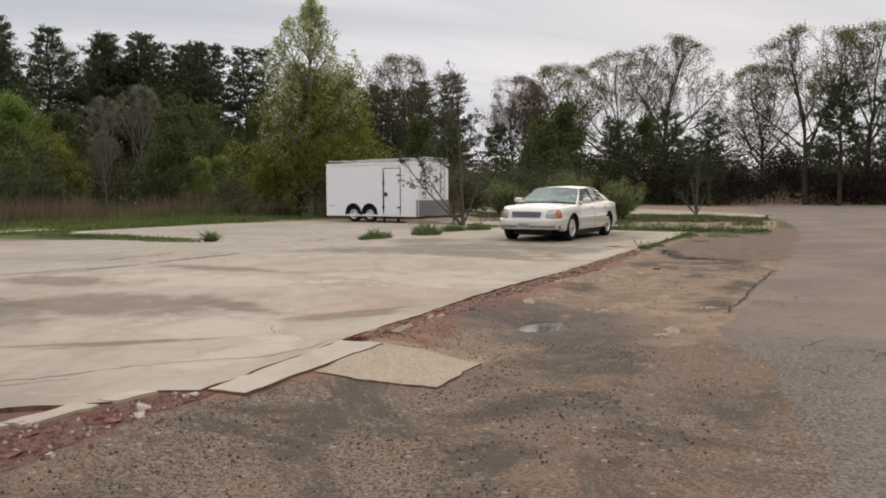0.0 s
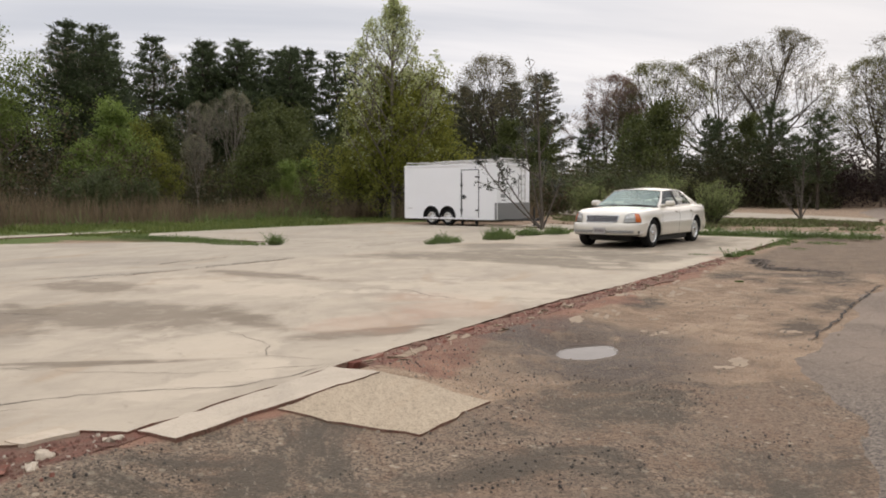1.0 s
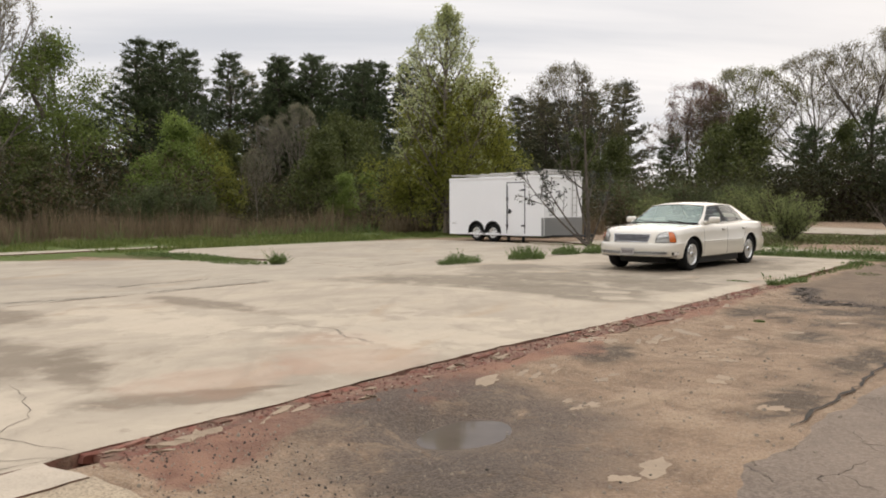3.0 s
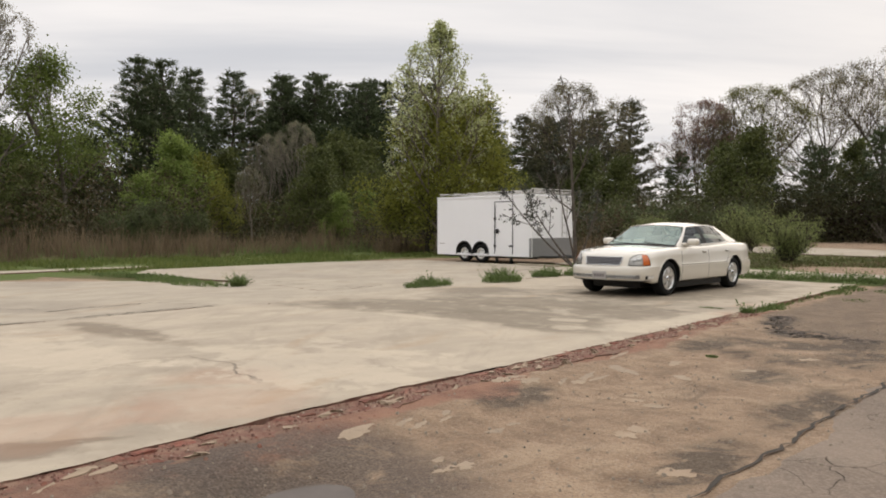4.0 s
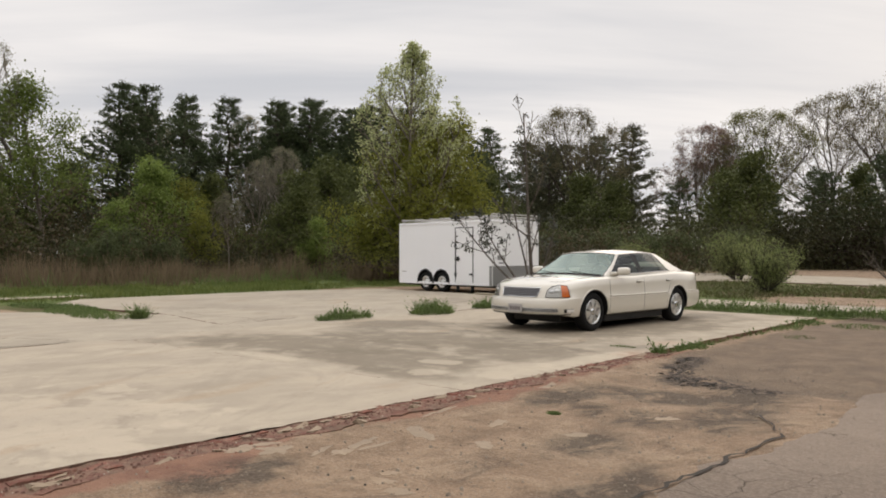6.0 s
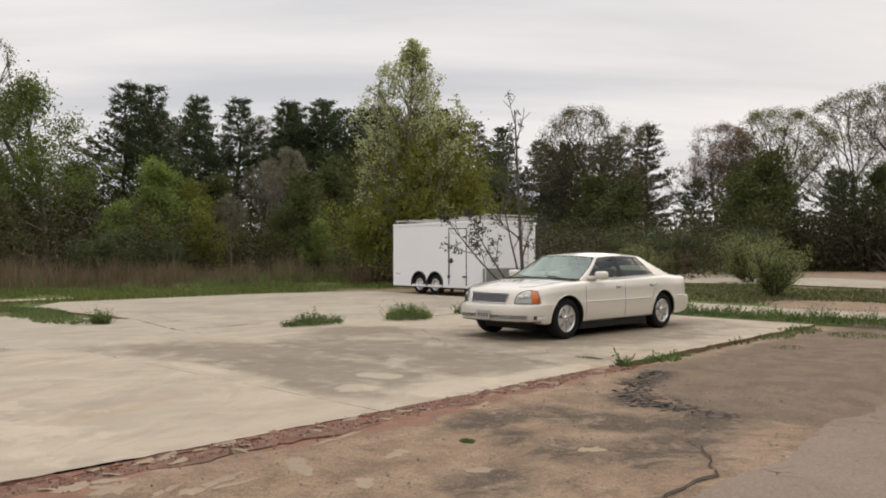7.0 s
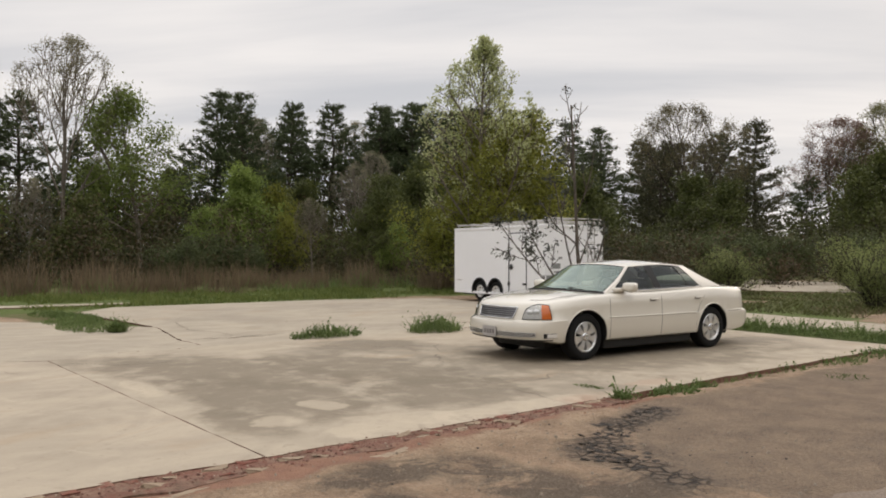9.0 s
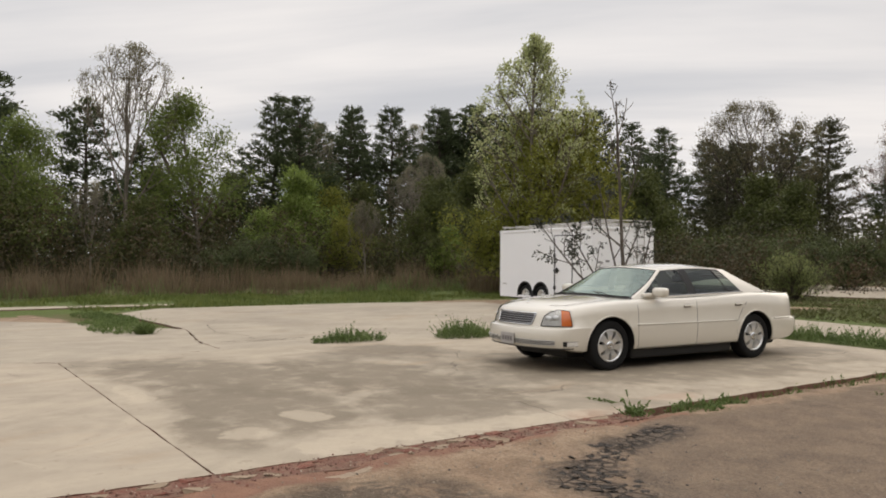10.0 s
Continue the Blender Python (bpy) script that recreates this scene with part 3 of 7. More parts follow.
def build_ground():
    xs = spaced(-700, 700, -3.6, 3.6, 0.07, -34, 14, 0.6)
    ys = spaced(-300, 1200, 1.0, 21.0, 0.08, -8, 60, 0.6)
    gx, gy = np.meshgrid(xs, ys, indexing="xy")
    z = soil_height(gx, gy)
    me = arrays_mesh("ground", np.stack([gx, gy, z], -1).reshape(-1, 3), grid_faces(len(ys), len(xs)), M_GROUND, True)
    n1, n2 = fbm(gx * 0.9, gy * 0.9, 21, 5) - 0.5, fbm(gx * 0.35, gy * 0.35, 31, 5) - 0.5
    yard = (gx > -3.6) & (gx < 40) & (gy < 30)
    tar = np.where(yard, step(tar_line(gx) + n1 * 1.6 - gy, -0.5, 0.5), 0)
    worn = np.where(yard, step(gy + n1 * 1.0 - 15.3 - np.clip(-1.0 - gx, 0, 2) * 1.05, -0.2, 0.2) * step(gx + n1 * 0.6, -2.75, -2.45), 0)
    dirt = np.where((gx > -4) & (gy < 27) & (gx < 3), 1.0, 0.0)
    dirt = np.maximum(dirt, step(np.hypot((gx + 5) / 16, (gy - 64) / 16) + n2, 1.15, 0.9))
    dirt = np.maximum(dirt, step(np.hypot((gx + 18.5) / 4.5, (gy - 12.6) / 1.6) + n2, 1.2, 0.9))
    red = np.where((gx > -3.3) & (gy < 17.5), step(gx + n1 * 1.1 - 0.35 * np.exp(-((gy - 6.4) / 1.1) ** 2), -2.3, -2.65), 0) * step(gy, 0.0, 0.5) * (1 - step(np.abs(gy - 5.0), 0.6, 0.5))
    wet = step(np.hypot((gx + 1.85) / 0.95, (gy - 7.25) / 1.05) + n1 * 1.2, 1.6, 0.7)
    dark = np.zeros_like(gx)
    for x0, y0, rx, ry in ((-1.75, 15.4, 0.5, 0.5), (-2.2, 16.35, 0.22, 0.7), (-1.3, 15.3, 0.5, 0.35), (-0.75, 14.9, 0.4, 0.5), (-1.5, 14.2, 0.55, 0.3), (-2.1, 13.6, 0.22, 0.5), (-1.2, 13.2, 0.5, 0.25), (-0.5, 13.6, 0.3, 0.6), (-1.0, 12.2, 0.25, 0.35), (-0.35, 11.2, 0.2, 0.7), (-0.4, 9.3, 0.18, 0.6), (-2.3, 7.0, 0.4, 0.5), (-1.4, 6.6, 0.5, 0.4), (-2.2, 10.0, 0.15, 0.4)):
        dark = np.maximum(dark, step(np.hypot((gx - x0) / rx, (gy - y0) / ry) + n1 * 1.6, 1.7, 0.3))
    # the far bank: shade of the trees put into the ground colour
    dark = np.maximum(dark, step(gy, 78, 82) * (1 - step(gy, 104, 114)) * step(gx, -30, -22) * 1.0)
    turf = np.where((gx < -21.0 - 0.12 * (gy - 20)) & (gx > -29) & (gy < 45), 0.9, 0.0)
    yard_back = np.where((gx < -0.6 - (gy - 26) * 0.05) & (gx > -22) & (gy > 25.0) & (gy < 46), 1, 0)
    turf = np.maximum(turf, step(field(gx, gy), 0.47, 0.53) * yard_back)
    dirt = np.maximum(dirt, yard_back)
    crazed = np.zeros_like(gx)
    for (ax, ay), (bx, by) in zip(CRAZED, CRAZED[1:]):
        f = np.clip(((gx - ax) * (bx - ax) + (gy - ay) * (by - ay)) / ((bx - ax) ** 2 + (by - ay) ** 2), 0, 1)
        crazed = np.maximum(crazed, step(np.hypot(gx - ax - f * (bx - ax), gy - ay - f * (by - ay)) + n1 * 0.35, 0.32, 0.10))
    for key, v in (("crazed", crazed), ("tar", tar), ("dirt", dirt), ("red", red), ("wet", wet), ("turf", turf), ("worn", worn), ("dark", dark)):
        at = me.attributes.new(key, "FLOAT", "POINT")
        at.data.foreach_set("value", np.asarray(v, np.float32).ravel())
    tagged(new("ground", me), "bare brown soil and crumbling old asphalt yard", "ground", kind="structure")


build_ground()


def soil_at(x, y):
    return float(soil_height(np.array(x, float), np.array(y, float)))


def build_road():
    ys = np.concatenate([np.arange(-30, 0, 1.0), np.arange(0, 26, 0.1), np.arange(26, 84, 0.8)])
    rnd = np.random.default_rng(3)
    left = edge_of_road(ys) + (fbm(ys * 0.9, ys * 0 + 3, 41, 5) - 0.5) * 0.5 + (rnd.random(len(ys)) - 0.5) * 0.05
    verts = []
    for y, x0 in zip(ys, left):
        z = max(soil_at(x0 + 0.2, y), soil_at(x0 + 1.0, y)) + 0.008
        z = max(z, -0.125) if y < 70 else 0.02
        cols = (x0, x0 + 0.10, x0 + 0.6, x0 + 2, 5.0 + max(0, x0), 9.5)
        hs = (z - 0.04, z - 0.006, z + 0.006, z + 0.025, z + 0.025, z + 0.0)
        verts += [(x, y, h) for x, h in zip(cols, hs)]
    me = arrays_mesh("road", verts, grid_faces(len(ys), 6), M_ROAD)
    tagged(new("road", me), "weathered pale grey asphalt drive with cracks", "road", kind="structure")


build_road()

# ---------------------------------------------------------------- the concrete floor slab, in its cast bays
def slab(name, pts, mat, label, z1=0.0, amp=0.012, seed=1, parent=None):
    # the M_BED rim holds both dirt and the edge's shadow in its colour
    ob = new(name, sheet_mesh(name, ragged(pts, 0.14, amp, seed, 13.03), -0.22, z1, mat, None, M_BED))
    return tagged(ob, label, "slab", kind="structure")


slab("pavement_1", [(-9.945, -12.0), (-3.75, -12.0), (-3.72, 2.2), (-3.55, 2.7), (-3.08, 3.08), (-3.05, 3.38), (-2.82, 3.50), (-2.88, 4.4), (-2.955, 5.38), (-2.97, 6.5), (-3.03, 7.8), (-3.06, 9.4), (-2.96, 11.5), (-2.95, 13.08), (-9.60, 12.965), (-9.94, 12.45)], M_SLAB, "pale weathered concrete floor slab with grey stains", seed=2)
slab("pavement_2", [(-9.59, 12.982), (-2.95, 13.098), (-2.97, 17.2), (-3.0, 19.0), (-3.02, 24.6), (-9.6, 25.2), (-9.995, 20.0), (-10.0, 13.70)], M_SLAB_BACK, "stained concrete floor slab with worn pale patches", z1=-0.003, seed=3)
slab("pavement_3", [(-9.97, -12.0), (-9.99, 6.5), (-10.03, 9.0), (-9.98, 10.0), (-10.06, 11.5), (-10.0, 12.5), (-9.66, 13.0), (-10.03, 13.75), (-10.02, 15.42), (-11.3, 15.40), (-14.0, 15.9), (-16.5, 14.4), (-19.0, 12.0), (-22.0, 9.0), (-22.0, -12.0)], M_SLAB_SIDE, "old concrete slab with broken cracks", z1=-0.006, seed=4, amp=0.014)
slab("pavement_4", [(-11.14, 15.42), (-11.06, 17.5), (-11.06, 26.8), (-19.5, 27.6), (-21.0, 24.0), (-21.2, 17.0), (-19.5, 15.6), (-14.05, 15.93)], M_SLAB_SIDE, "pale old concrete slab before the grass", z1=-0.01, seed=5, amp=0.014)
slab("pavement_8", [(-11.10, 15.43), (-10.02, 15.44), (-10.02, 25.2), (-10.6, 26.8), (-11.03, 26.8), (-11.04, 17.5)], M_SLAB_SIDE, "narrow concrete bay beside a dark joint", z1=-0.008, seed=9, amp=0.014)
slab("pavement_5", [(-24.5, 8.0), (-23.6, 18.0), (-22.9, 18.2), (-22.6, 8.0)], M_SLAB_SIDE, "strip of old concrete in the grass", z1=-0.02, seed=6, amp=0.03)
slab("pavement_6", [(-9.0, 26.3), (-5.6, 26.2), (-3.0, 26.9), (-0.8, 27.4), (-1.4, 29.2), (-5.0, 29.0), (-8.5, 29.7), (-14.0, 31.0), (-14.0, 28.8)], M_SLAB_SIDE, "strip of old concrete beyond the weeds", z1=-0.012, seed=7, amp=0.04)
slab("pavement_7", [(-24.0, 48.0), (-16.0, 42.8), (-11.0, 44.5), (-6.5, 43.0), (-1.8, 40.5), (-2.2, 45.0), (-6.0, 50.0), (-10.0, 54.5), (-17.0, 57.0), (-25.0, 58.0)], M_SLAB_SIDE, "pale broken concrete apron far back in the yard", z1=-0.0, seed=8, amp=0.08)

# ---------------------------------------------------------------- concrete beam and pad at the slab's edge
beam = new("edge_beam", sheet_mesh("edge_beam", ragged([(-2.78, 3.53), (-2.50, 3.56), (-2.545, 5.33), (-2.93, 5.27)], 0.09, 0.008, 3), -0.2, 0.004, M_CURB, None, M_BED))
tagged(beam, "pale concrete edge beam beside the floor slab", "concrete beam")
pad = new("concrete_pad", sheet_mesh("concrete_pad", ragged([(-2.50, 4.28), (-2.1, 4.40), (-1.66, 4.56), (-1.68, 5.40), (-2.2, 5.42), (-2.56, 5.36)], 0.1, 0.02, 4), -0.2, -0.098, M_PAD, lambda x, y: 0.094 * max(0.0, min(1.0, (-1.75 - x) / 0.8)), M_BED))
tagged(pad, "rough square concrete pad sunk in the yard", "concrete pad")

# ---------------------------------------------------------------- open cracks in the slab, filled with dirt
M_CRACK = plain("crack_dirt", (0.045, 0.036, 0.028), 0.95, 0.0, 0.4, 9.0)


def crack(host, pts, width, seed, lie=lambda x, y: 0.003):
    """A wandering crack as a dark sliver along pts, on the surface it runs through."""
    r = random.Random(seed)
    line = []
    for (ax, ay), (bx, by) in zip(pts, pts[1:]):
        k = max(2, int(math.hypot(bx - ax, by - ay) / 0.09))
        line += [(ax + (bx - ax) * i / k + r.gauss(0, 0.016), ay + (by - ay) * i / k + r.gauss(0, 0.016)) for i in range(k)]
    line.append(pts[-1])
    verts = []
    for i, (x, y) in enumerate(line):
        dx, dy = line[min(i + 1, len(line) - 1)][0] - line[max(i - 1, 0)][0], line[min(i + 1, len(line) - 1)][1] - line[max(i - 1, 0)][1]
        ln = math.hypot(dx, dy) or 1.0
        w_ = width * r.uniform(0.25, 1.2) * (0.3 if i in (0, len(line) - 1) else 1.0)
        verts += [(x - dy / ln * w_ / 2, y + dx / ln * w_ / 2, lie(x, y)), (x + dy / ln * w_ / 2, y - dx / ln * w_ / 2, lie(x, y))]
    ob = new("crack", arrays_mesh("crack", verts, grid_faces(len(line), 2)[:, ::-1], M_CRACK))
    ob.parent = bpy.data.objects[host]


crack("pavement_1", [(-2.97, 5.36), (-2.99, 4.9), (-3.08, 4.5), (-3.42, 4.15), (-3.75, 3.8), (-4.0, 3.3), (-4.6, 2.6)], 0.010, 1)
crack("pavement_1", [(-2.98, 5.38), (-3.3, 4.95), (-3.7, 4.5), (-4.3, 4.2), (-5.2, 3.8)], 0.006, 2)
crack("pavement_1", [(-3.02, 5.45), (-3.4, 5.35), (-3.65, 5.3), (-3.9, 5.6), (-4.27, 5.75), (-5.0, 5.9)], 0.005, 3)
crack("pavement_3", [(-11.2, 9.9), (-11.35, 10.6), (-11.3, 11.2), (-11.36, 11.8)], 0.06, 4)
crack("pavement_3", [(-10.6, 7.2), (-10.35, 7.9), (-10.1, 8.7), (-10.05, 9.2)], 0.05, 5)
crack("pavement_3", [(-10.06, 9.8), (-10.12, 10.6), (-10.13, 11.3), (-10.06, 12.2)], 0.05, 6)
crack("pavement_1", [(-9.88, 9.6), (-9.95, 10.4), (-9.93, 11.2)], 0.03, 7)
crack("pavement_3", [(-11.3, 11.8), (-10.7, 12.1), (-10.1, 12.3)], 0.02, 8)
crack("pavement_4", [(-14.9, 16.6), (-13.0, 16.2), (-12.0, 16.5), (-11.3, 16.4)], 0.018, 9)
crack("pavement_4", [(-11.17, 15.7), (-11.15, 16.5), (-11.13, 17.4)], 0.05, 10)
crack("pavement_2", [(-9.3, 13.06), (-8.6, 13.6), (-8.4, 14.4)], 0.012, 11)

on_drive = lambda x, y: max(soil_at(x, y), soil_at(x + 0.2, y), soil_at(x + 1.0, y)) + 0.012
crack("road", [(-0.2, 8.7), (-0.20, 9.2), (-0.14, 10.0), (-0.12, 11.2), (-0.04, 12.2), (-0.02, 13.4)], 0.032, 12, on_drive)
crack("road", [(-0.02, 13.4), (-0.35, 13.9), (-0.8, 14.2)], 0.02, 13, on_drive)

# ---------------------------------------------------------------- the parked car
M_PAINT = plain("pearl_paint", (0.66, 0.615, 0.53), 0.24, 0.0, 0.03, 1.5, coat=1.0, depth=0.0)
M_CHROME = plain("chrome", (0.62, 0.62, 0.62), 0.16, 1.0, 0.05, depth=0.0)
M_ALLOY = plain("alloy", (0.74, 0.74, 0.73), 0.32, 0.85, 0.08, depth=0.0)
M_TYRE = plain("tyre_rubber", (0.012, 0.012, 0.012), 0.85, 0.0, 0.3, 14.0, spec=0.2)
M_DARK = plain("dark_plastic", (0.014, 0.014, 0.014), 0.6, 0.0, 0.2)
M_GAP = plain("panel_gap", (0.02, 0.02, 0.018), 0.9, 0.0, 0.1)
M_TRIM = plain("cabin_cloth", (0.20, 0.185, 0.16), 0.9, 0.0, 0.15, 20.0)
M_GLASS = glass_material("tinted_glass", (0.48, 0.56, 0.52), 0.9)
M_SCREEN = glass_material("windscreen_glass", (0.62, 0.76, 0.69), 2.1, 0.02, (0.80, 0.95, 0.87))
M_LENS = glass_material("lamp_glass", (0.80, 0.80, 0.78), 1.6, 0.05)
M_AMBER = plain("amber_lens", (0.55, 0.13, 0.03), 0.15, 0.0, 0.1, coat=0.5)
M_RED = plain("red_lens", (0.30, 0.02, 0.015), 0.15, 0.0, 0.1, coat=0.5)
M_PLATE = plain("plate_paint", (0.38, 0.36, 0.34), 0.5, 0.0, 0.2)
M_BARS = plain("grille_bars", (0.50, 0.49, 0.51), 0.3, 0.8, 0.1)
M_BOWL = plain("lamp_bowl", (0.88, 0.86, 0.83), 0.22, 0.3, 0.2, 20.0)
M_BAR = plain("plate_marks", (0.16, 0.14, 0.14), 0.5, 0.0, 0.2)

AXLES, HUB, WHEEL_R = (1.4226, -1.45), 0.335, 0.335
ARCH_Z, ARCH_R = 0.322, 0.402


def smooth_line(pts, n, passes=5):
    """n points evenly along a polyline, its corners eased; the ends stay."""
    p = np.array(pts, float)
    s = np.concatenate([[0], np.cumsum(np.linalg.norm(np.diff(p, axis=0), axis=1))])
    q = np.column_stack([np.interp(np.linspace(0, s[-1], n), s, p[:, k]) for k in (0, 1)])
    for k in range(passes):
        q[1:-1] = (q[:-2] + 2 * q[1:-1] + q[2:]) / 4
    return q


# half of the body's plan, from the middle of the nose along the flank to the middle of the tail
PLAN = smooth_line([(2.37, 0), (2.365, 0.2), (2.34, 0.40), (2.29, 0.56), (2.205, 0.70), (2.09, 0.81), (1.93, 0.885), (1.7, 0.92), (1.4, 0.935), (0.9, 0.945), (0, 0.95), (-1.0, 0.947),
                    (-1.5, 0.94), (-2.0, 0.92), (-2.25, 0.89), (-2.42, 0.84), (-2.53, 0.75), (-2.58, 0.60), (-2.60, 0.35), (-2.61, 0)], 121, 8)
PLAN_T = np.linspace(0, 1, len(PLAN))
_d = np.gradient(PLAN, axis=0)
PLAN_N = np.column_stack([-_d[:, 1], _d[:, 0]]) * -1.0
PLAN_N /= np.linalg.norm(PLAN_N, axis=1)[:, None]
PLAN_N[0], PLAN_N[-1] = (1, 0), (-1, 0)
ROWS_FRONT = ((0.30, -0.03), (0.315, 0.05), (0.36, 0.073), (0.45, 0.085), (0.53, 0.083), (0.565, 0.066), (0.592, 0.005), (0.69, -0.028), (0.785, -0.062), (0.82, -0.10))
ROWS_REAR = ((0.30, -0.03), (0.33, 0.03), (0.38, 0.07), (0.48, 0.08), (0.54, 0.08), (0.585, 0.062), (0.61, 0.01), (0.76, -0.005), (0.93, -0.028), (0.965, -0.06))


def plan_at(t):
    p = [float(np.interp(t, PLAN_T, PLAN[:, k])) for k in (0, 1)]
    n = Vector([float(np.interp(t, PLAN_T, PLAN_N[:, k])) for k in (0, 1)]).normalized()
    return p, n


def shoulder(x):
    return float(np.interp(x, [-2.45, -2.0, -1.5, -1.0, 0.0, 0.9, 1.3, 1.69, 2.1, 2.3], [0.96, 0.98, 0.995, 0.985, 0.955, 0.94, 0.925, 0.89, 0.835, 0.82]))


def shell_rows(t):
    """The body's upright outline at t: (out, z) from the sill to the shoulder."""
    (x, y), n = plan_at(t)
    s = shoulder(x)
    side = ((0.25, -0.10), (0.275, -0.035), (0.34, -0.014), (0.45, -0.002), (0.54, 0.004), (0.585, 0.005), (0.605, -0.003), (0.605 + (s - 0.605) * 0.5, -0.006), (s - 0.05, -0.026), (s - 0.008, -0.07))
    wf, wr = (max(0.0, min(1.0, (k - 0.12) / 0.75)) for k in (n.x, -n.x))
    wf, wr = wf * wf * (3 - 2 * wf), wr * wr * (3 - 2 * wr)
    return [(a[1] * (1 - wf - wr) + b[1] * wf + c[1] * wr, a[0] * (1 - wf - wr) + b[0] * wf + c[0] * wr) for a, b, c in zip(side, ROWS_FRONT, ROWS_REAR)]


def skin(t, z, sign=1, lift=0.0):
    """A point of the body's upright skin at t and height z, lifted off it."""
    (x, y), n = plan_at(t)
    rows = shell_rows(t)
    o = float(np.interp(z, [r[1] for r in rows], [r[0] for r in rows])) + lift
    return Vector((x + n.x * o, sign * (y + n.y * o), z))


def t_of_y(y):
    """Where round the nose the plan is y from the middle."""
    return float(np.interp(y, PLAN[:45, 1], PLAN_T[:45]))


def t_of_x(x):
    return float(np.interp(-x, -PLAN[:, 0], PLAN_T))


def flank(x, z):
    return skin(t_of_x(x), z).y


def top_skin(t, w, sign=1, lift=0.0):
    """A point of the bonnet or boot lid: from the shoulder (w 0) to the middle line (w 1)."""
    (x, y), n = plan_at(t)
    o, z = shell_rows(t)[-1]
    rim = Vector((x + n.x * o, y + n.y * o))
    mid = Vector((min(1.72, max(-1.9, rim.x)), 0.0))
    p = rim.lerp(mid, w)
    crown = float(np.interp(mid.x, [-1.9, -1.5, 0.0, 0.95, 1.3, 1.72], [1.025, 1.03, 1.0, 0.985, 0.968, 0.938]))
    return Vector((p.x, sign * p.y, z + (crown - z) * (1 - (1 - w) ** 2.2) + lift))


def bake_cut(body, cutter):
    """Takes the cutter's volume out of the body for good."""
    mod = body.modifiers.new("cut", "BOOLEAN")
    mod.operation, mod.object, mod.solver = "DIFFERENCE", cutter, "EXACT"
    bpy.context.view_layer.update()
    me = bpy.data.meshes.new_from_object(body.evaluated_get(bpy.context.evaluated_depsgraph_get()))
    body.modifiers.clear()
    body.data = me
    bpy.data.objects.remove(cutter)
    return me


def cylinder_into(bm, x, y0, y1, z, r, sides=40):
    bmesh.ops.create_cone(bm, cap_ends=True, segments=sides, radius1=r, radius2=r, depth=abs(y1 - y0), matrix=Matrix.Translation((x, (y0 + y1) / 2, z)) @ pose(0, 0, 0, 90, 0, 0))


def keep_faces(source, name, test):
    """A copy of a mesh with only the faces that pass the test."""
    bm = bmesh.new()
    bm.from_mesh(source)
    bmesh.ops.delete(bm, geom=[f for f in bm.faces if not test(f.calc_center_median())], context="FACES")
    me = bpy.data.meshes.new(name)
    bm.to_mesh(me)
    bm.free()
    for m in source.materials:
        me.materials.append(m)
    return me


def car_body(car):
    bm = bmesh.new()
    ring = [(t, 1) for t in PLAN_T] + [(t, -1) for t in PLAN_T[-2:0:-1]]
    cols = []
    for t, s in ring:
        (x, y), n = plan_at(t)
        col = [bm.verts.new((x + n.x * o, s * (y + n.y * o), z)) for o, z in shell_rows(t)]
        col += [bm.verts.new(top_skin(t, w_, s)) for w_ in (0.06, 0.14, 0.26, 0.4, 0.56, 0.72, 0.86, 1.0)]
        cols.append(col)
    k = len(cols)
    for i in range(k):
        a, b = cols[i], cols[(i + 1) % k]
        for j in range(len(a) - 1):
            bm.faces.new((a[j], b[j], b[j + 1], a[j + 1]))
    bm.faces.new([c[0] for c in cols][::-1])
    bmesh.ops.remove_doubles(bm, verts=bm.verts, dist=0.0006)
    bmesh.ops.recalc_face_normals(bm, faces=bm.faces)
    body = part("body", bm, [M_PAINT, M_DARK], car)
    cut = bmesh.new()
    for ax in AXLES:
        for s in (1, -1):
            cylinder_into(cut, ax, s * 0.55, s * 1.2, ARCH_Z, ARCH_R, 56)
    me = bpy.data.meshes.new("cut")
    cut.to_mesh(me), cut.free()
    me = bake_cut(body, new("cut", me))
    for p in me.polygons:
        c = p.center
        for ax in AXLES:
            d = math.hypot(c.x - ax, c.z - ARCH_Z)
            if (abs(d - ARCH_R) < 0.02 and abs(p.normal.y) < 0.5) or (d < ARCH_R - 0.005 and abs(abs(c.y) - 0.55) < 0.02):
                p.material_index = 1
        if c.z < 0.262 or (p.normal.z > 0.8 and -1.72 < c.x < 0.98 and abs(c.y) < 0.77):
            p.material_index = 1
    me.shade_smooth()
    me.set_sharp_from_angle(angle=radians(40))
    nose = lambda c: c.x > 1.70 and c.z < 0.585
    tail = lambda c: c.x < -1.80 and c.z < 0.598
    part("rear_bumper", keep_faces(me, "rear_bumper", tail), None, car)
    bumper = part("front_bumper", keep_faces(me, "front_bumper", nose), None, car)
    body.data = keep_faces(me, "body", lambda c: not nose(c) and not tail(c))
    return bumper


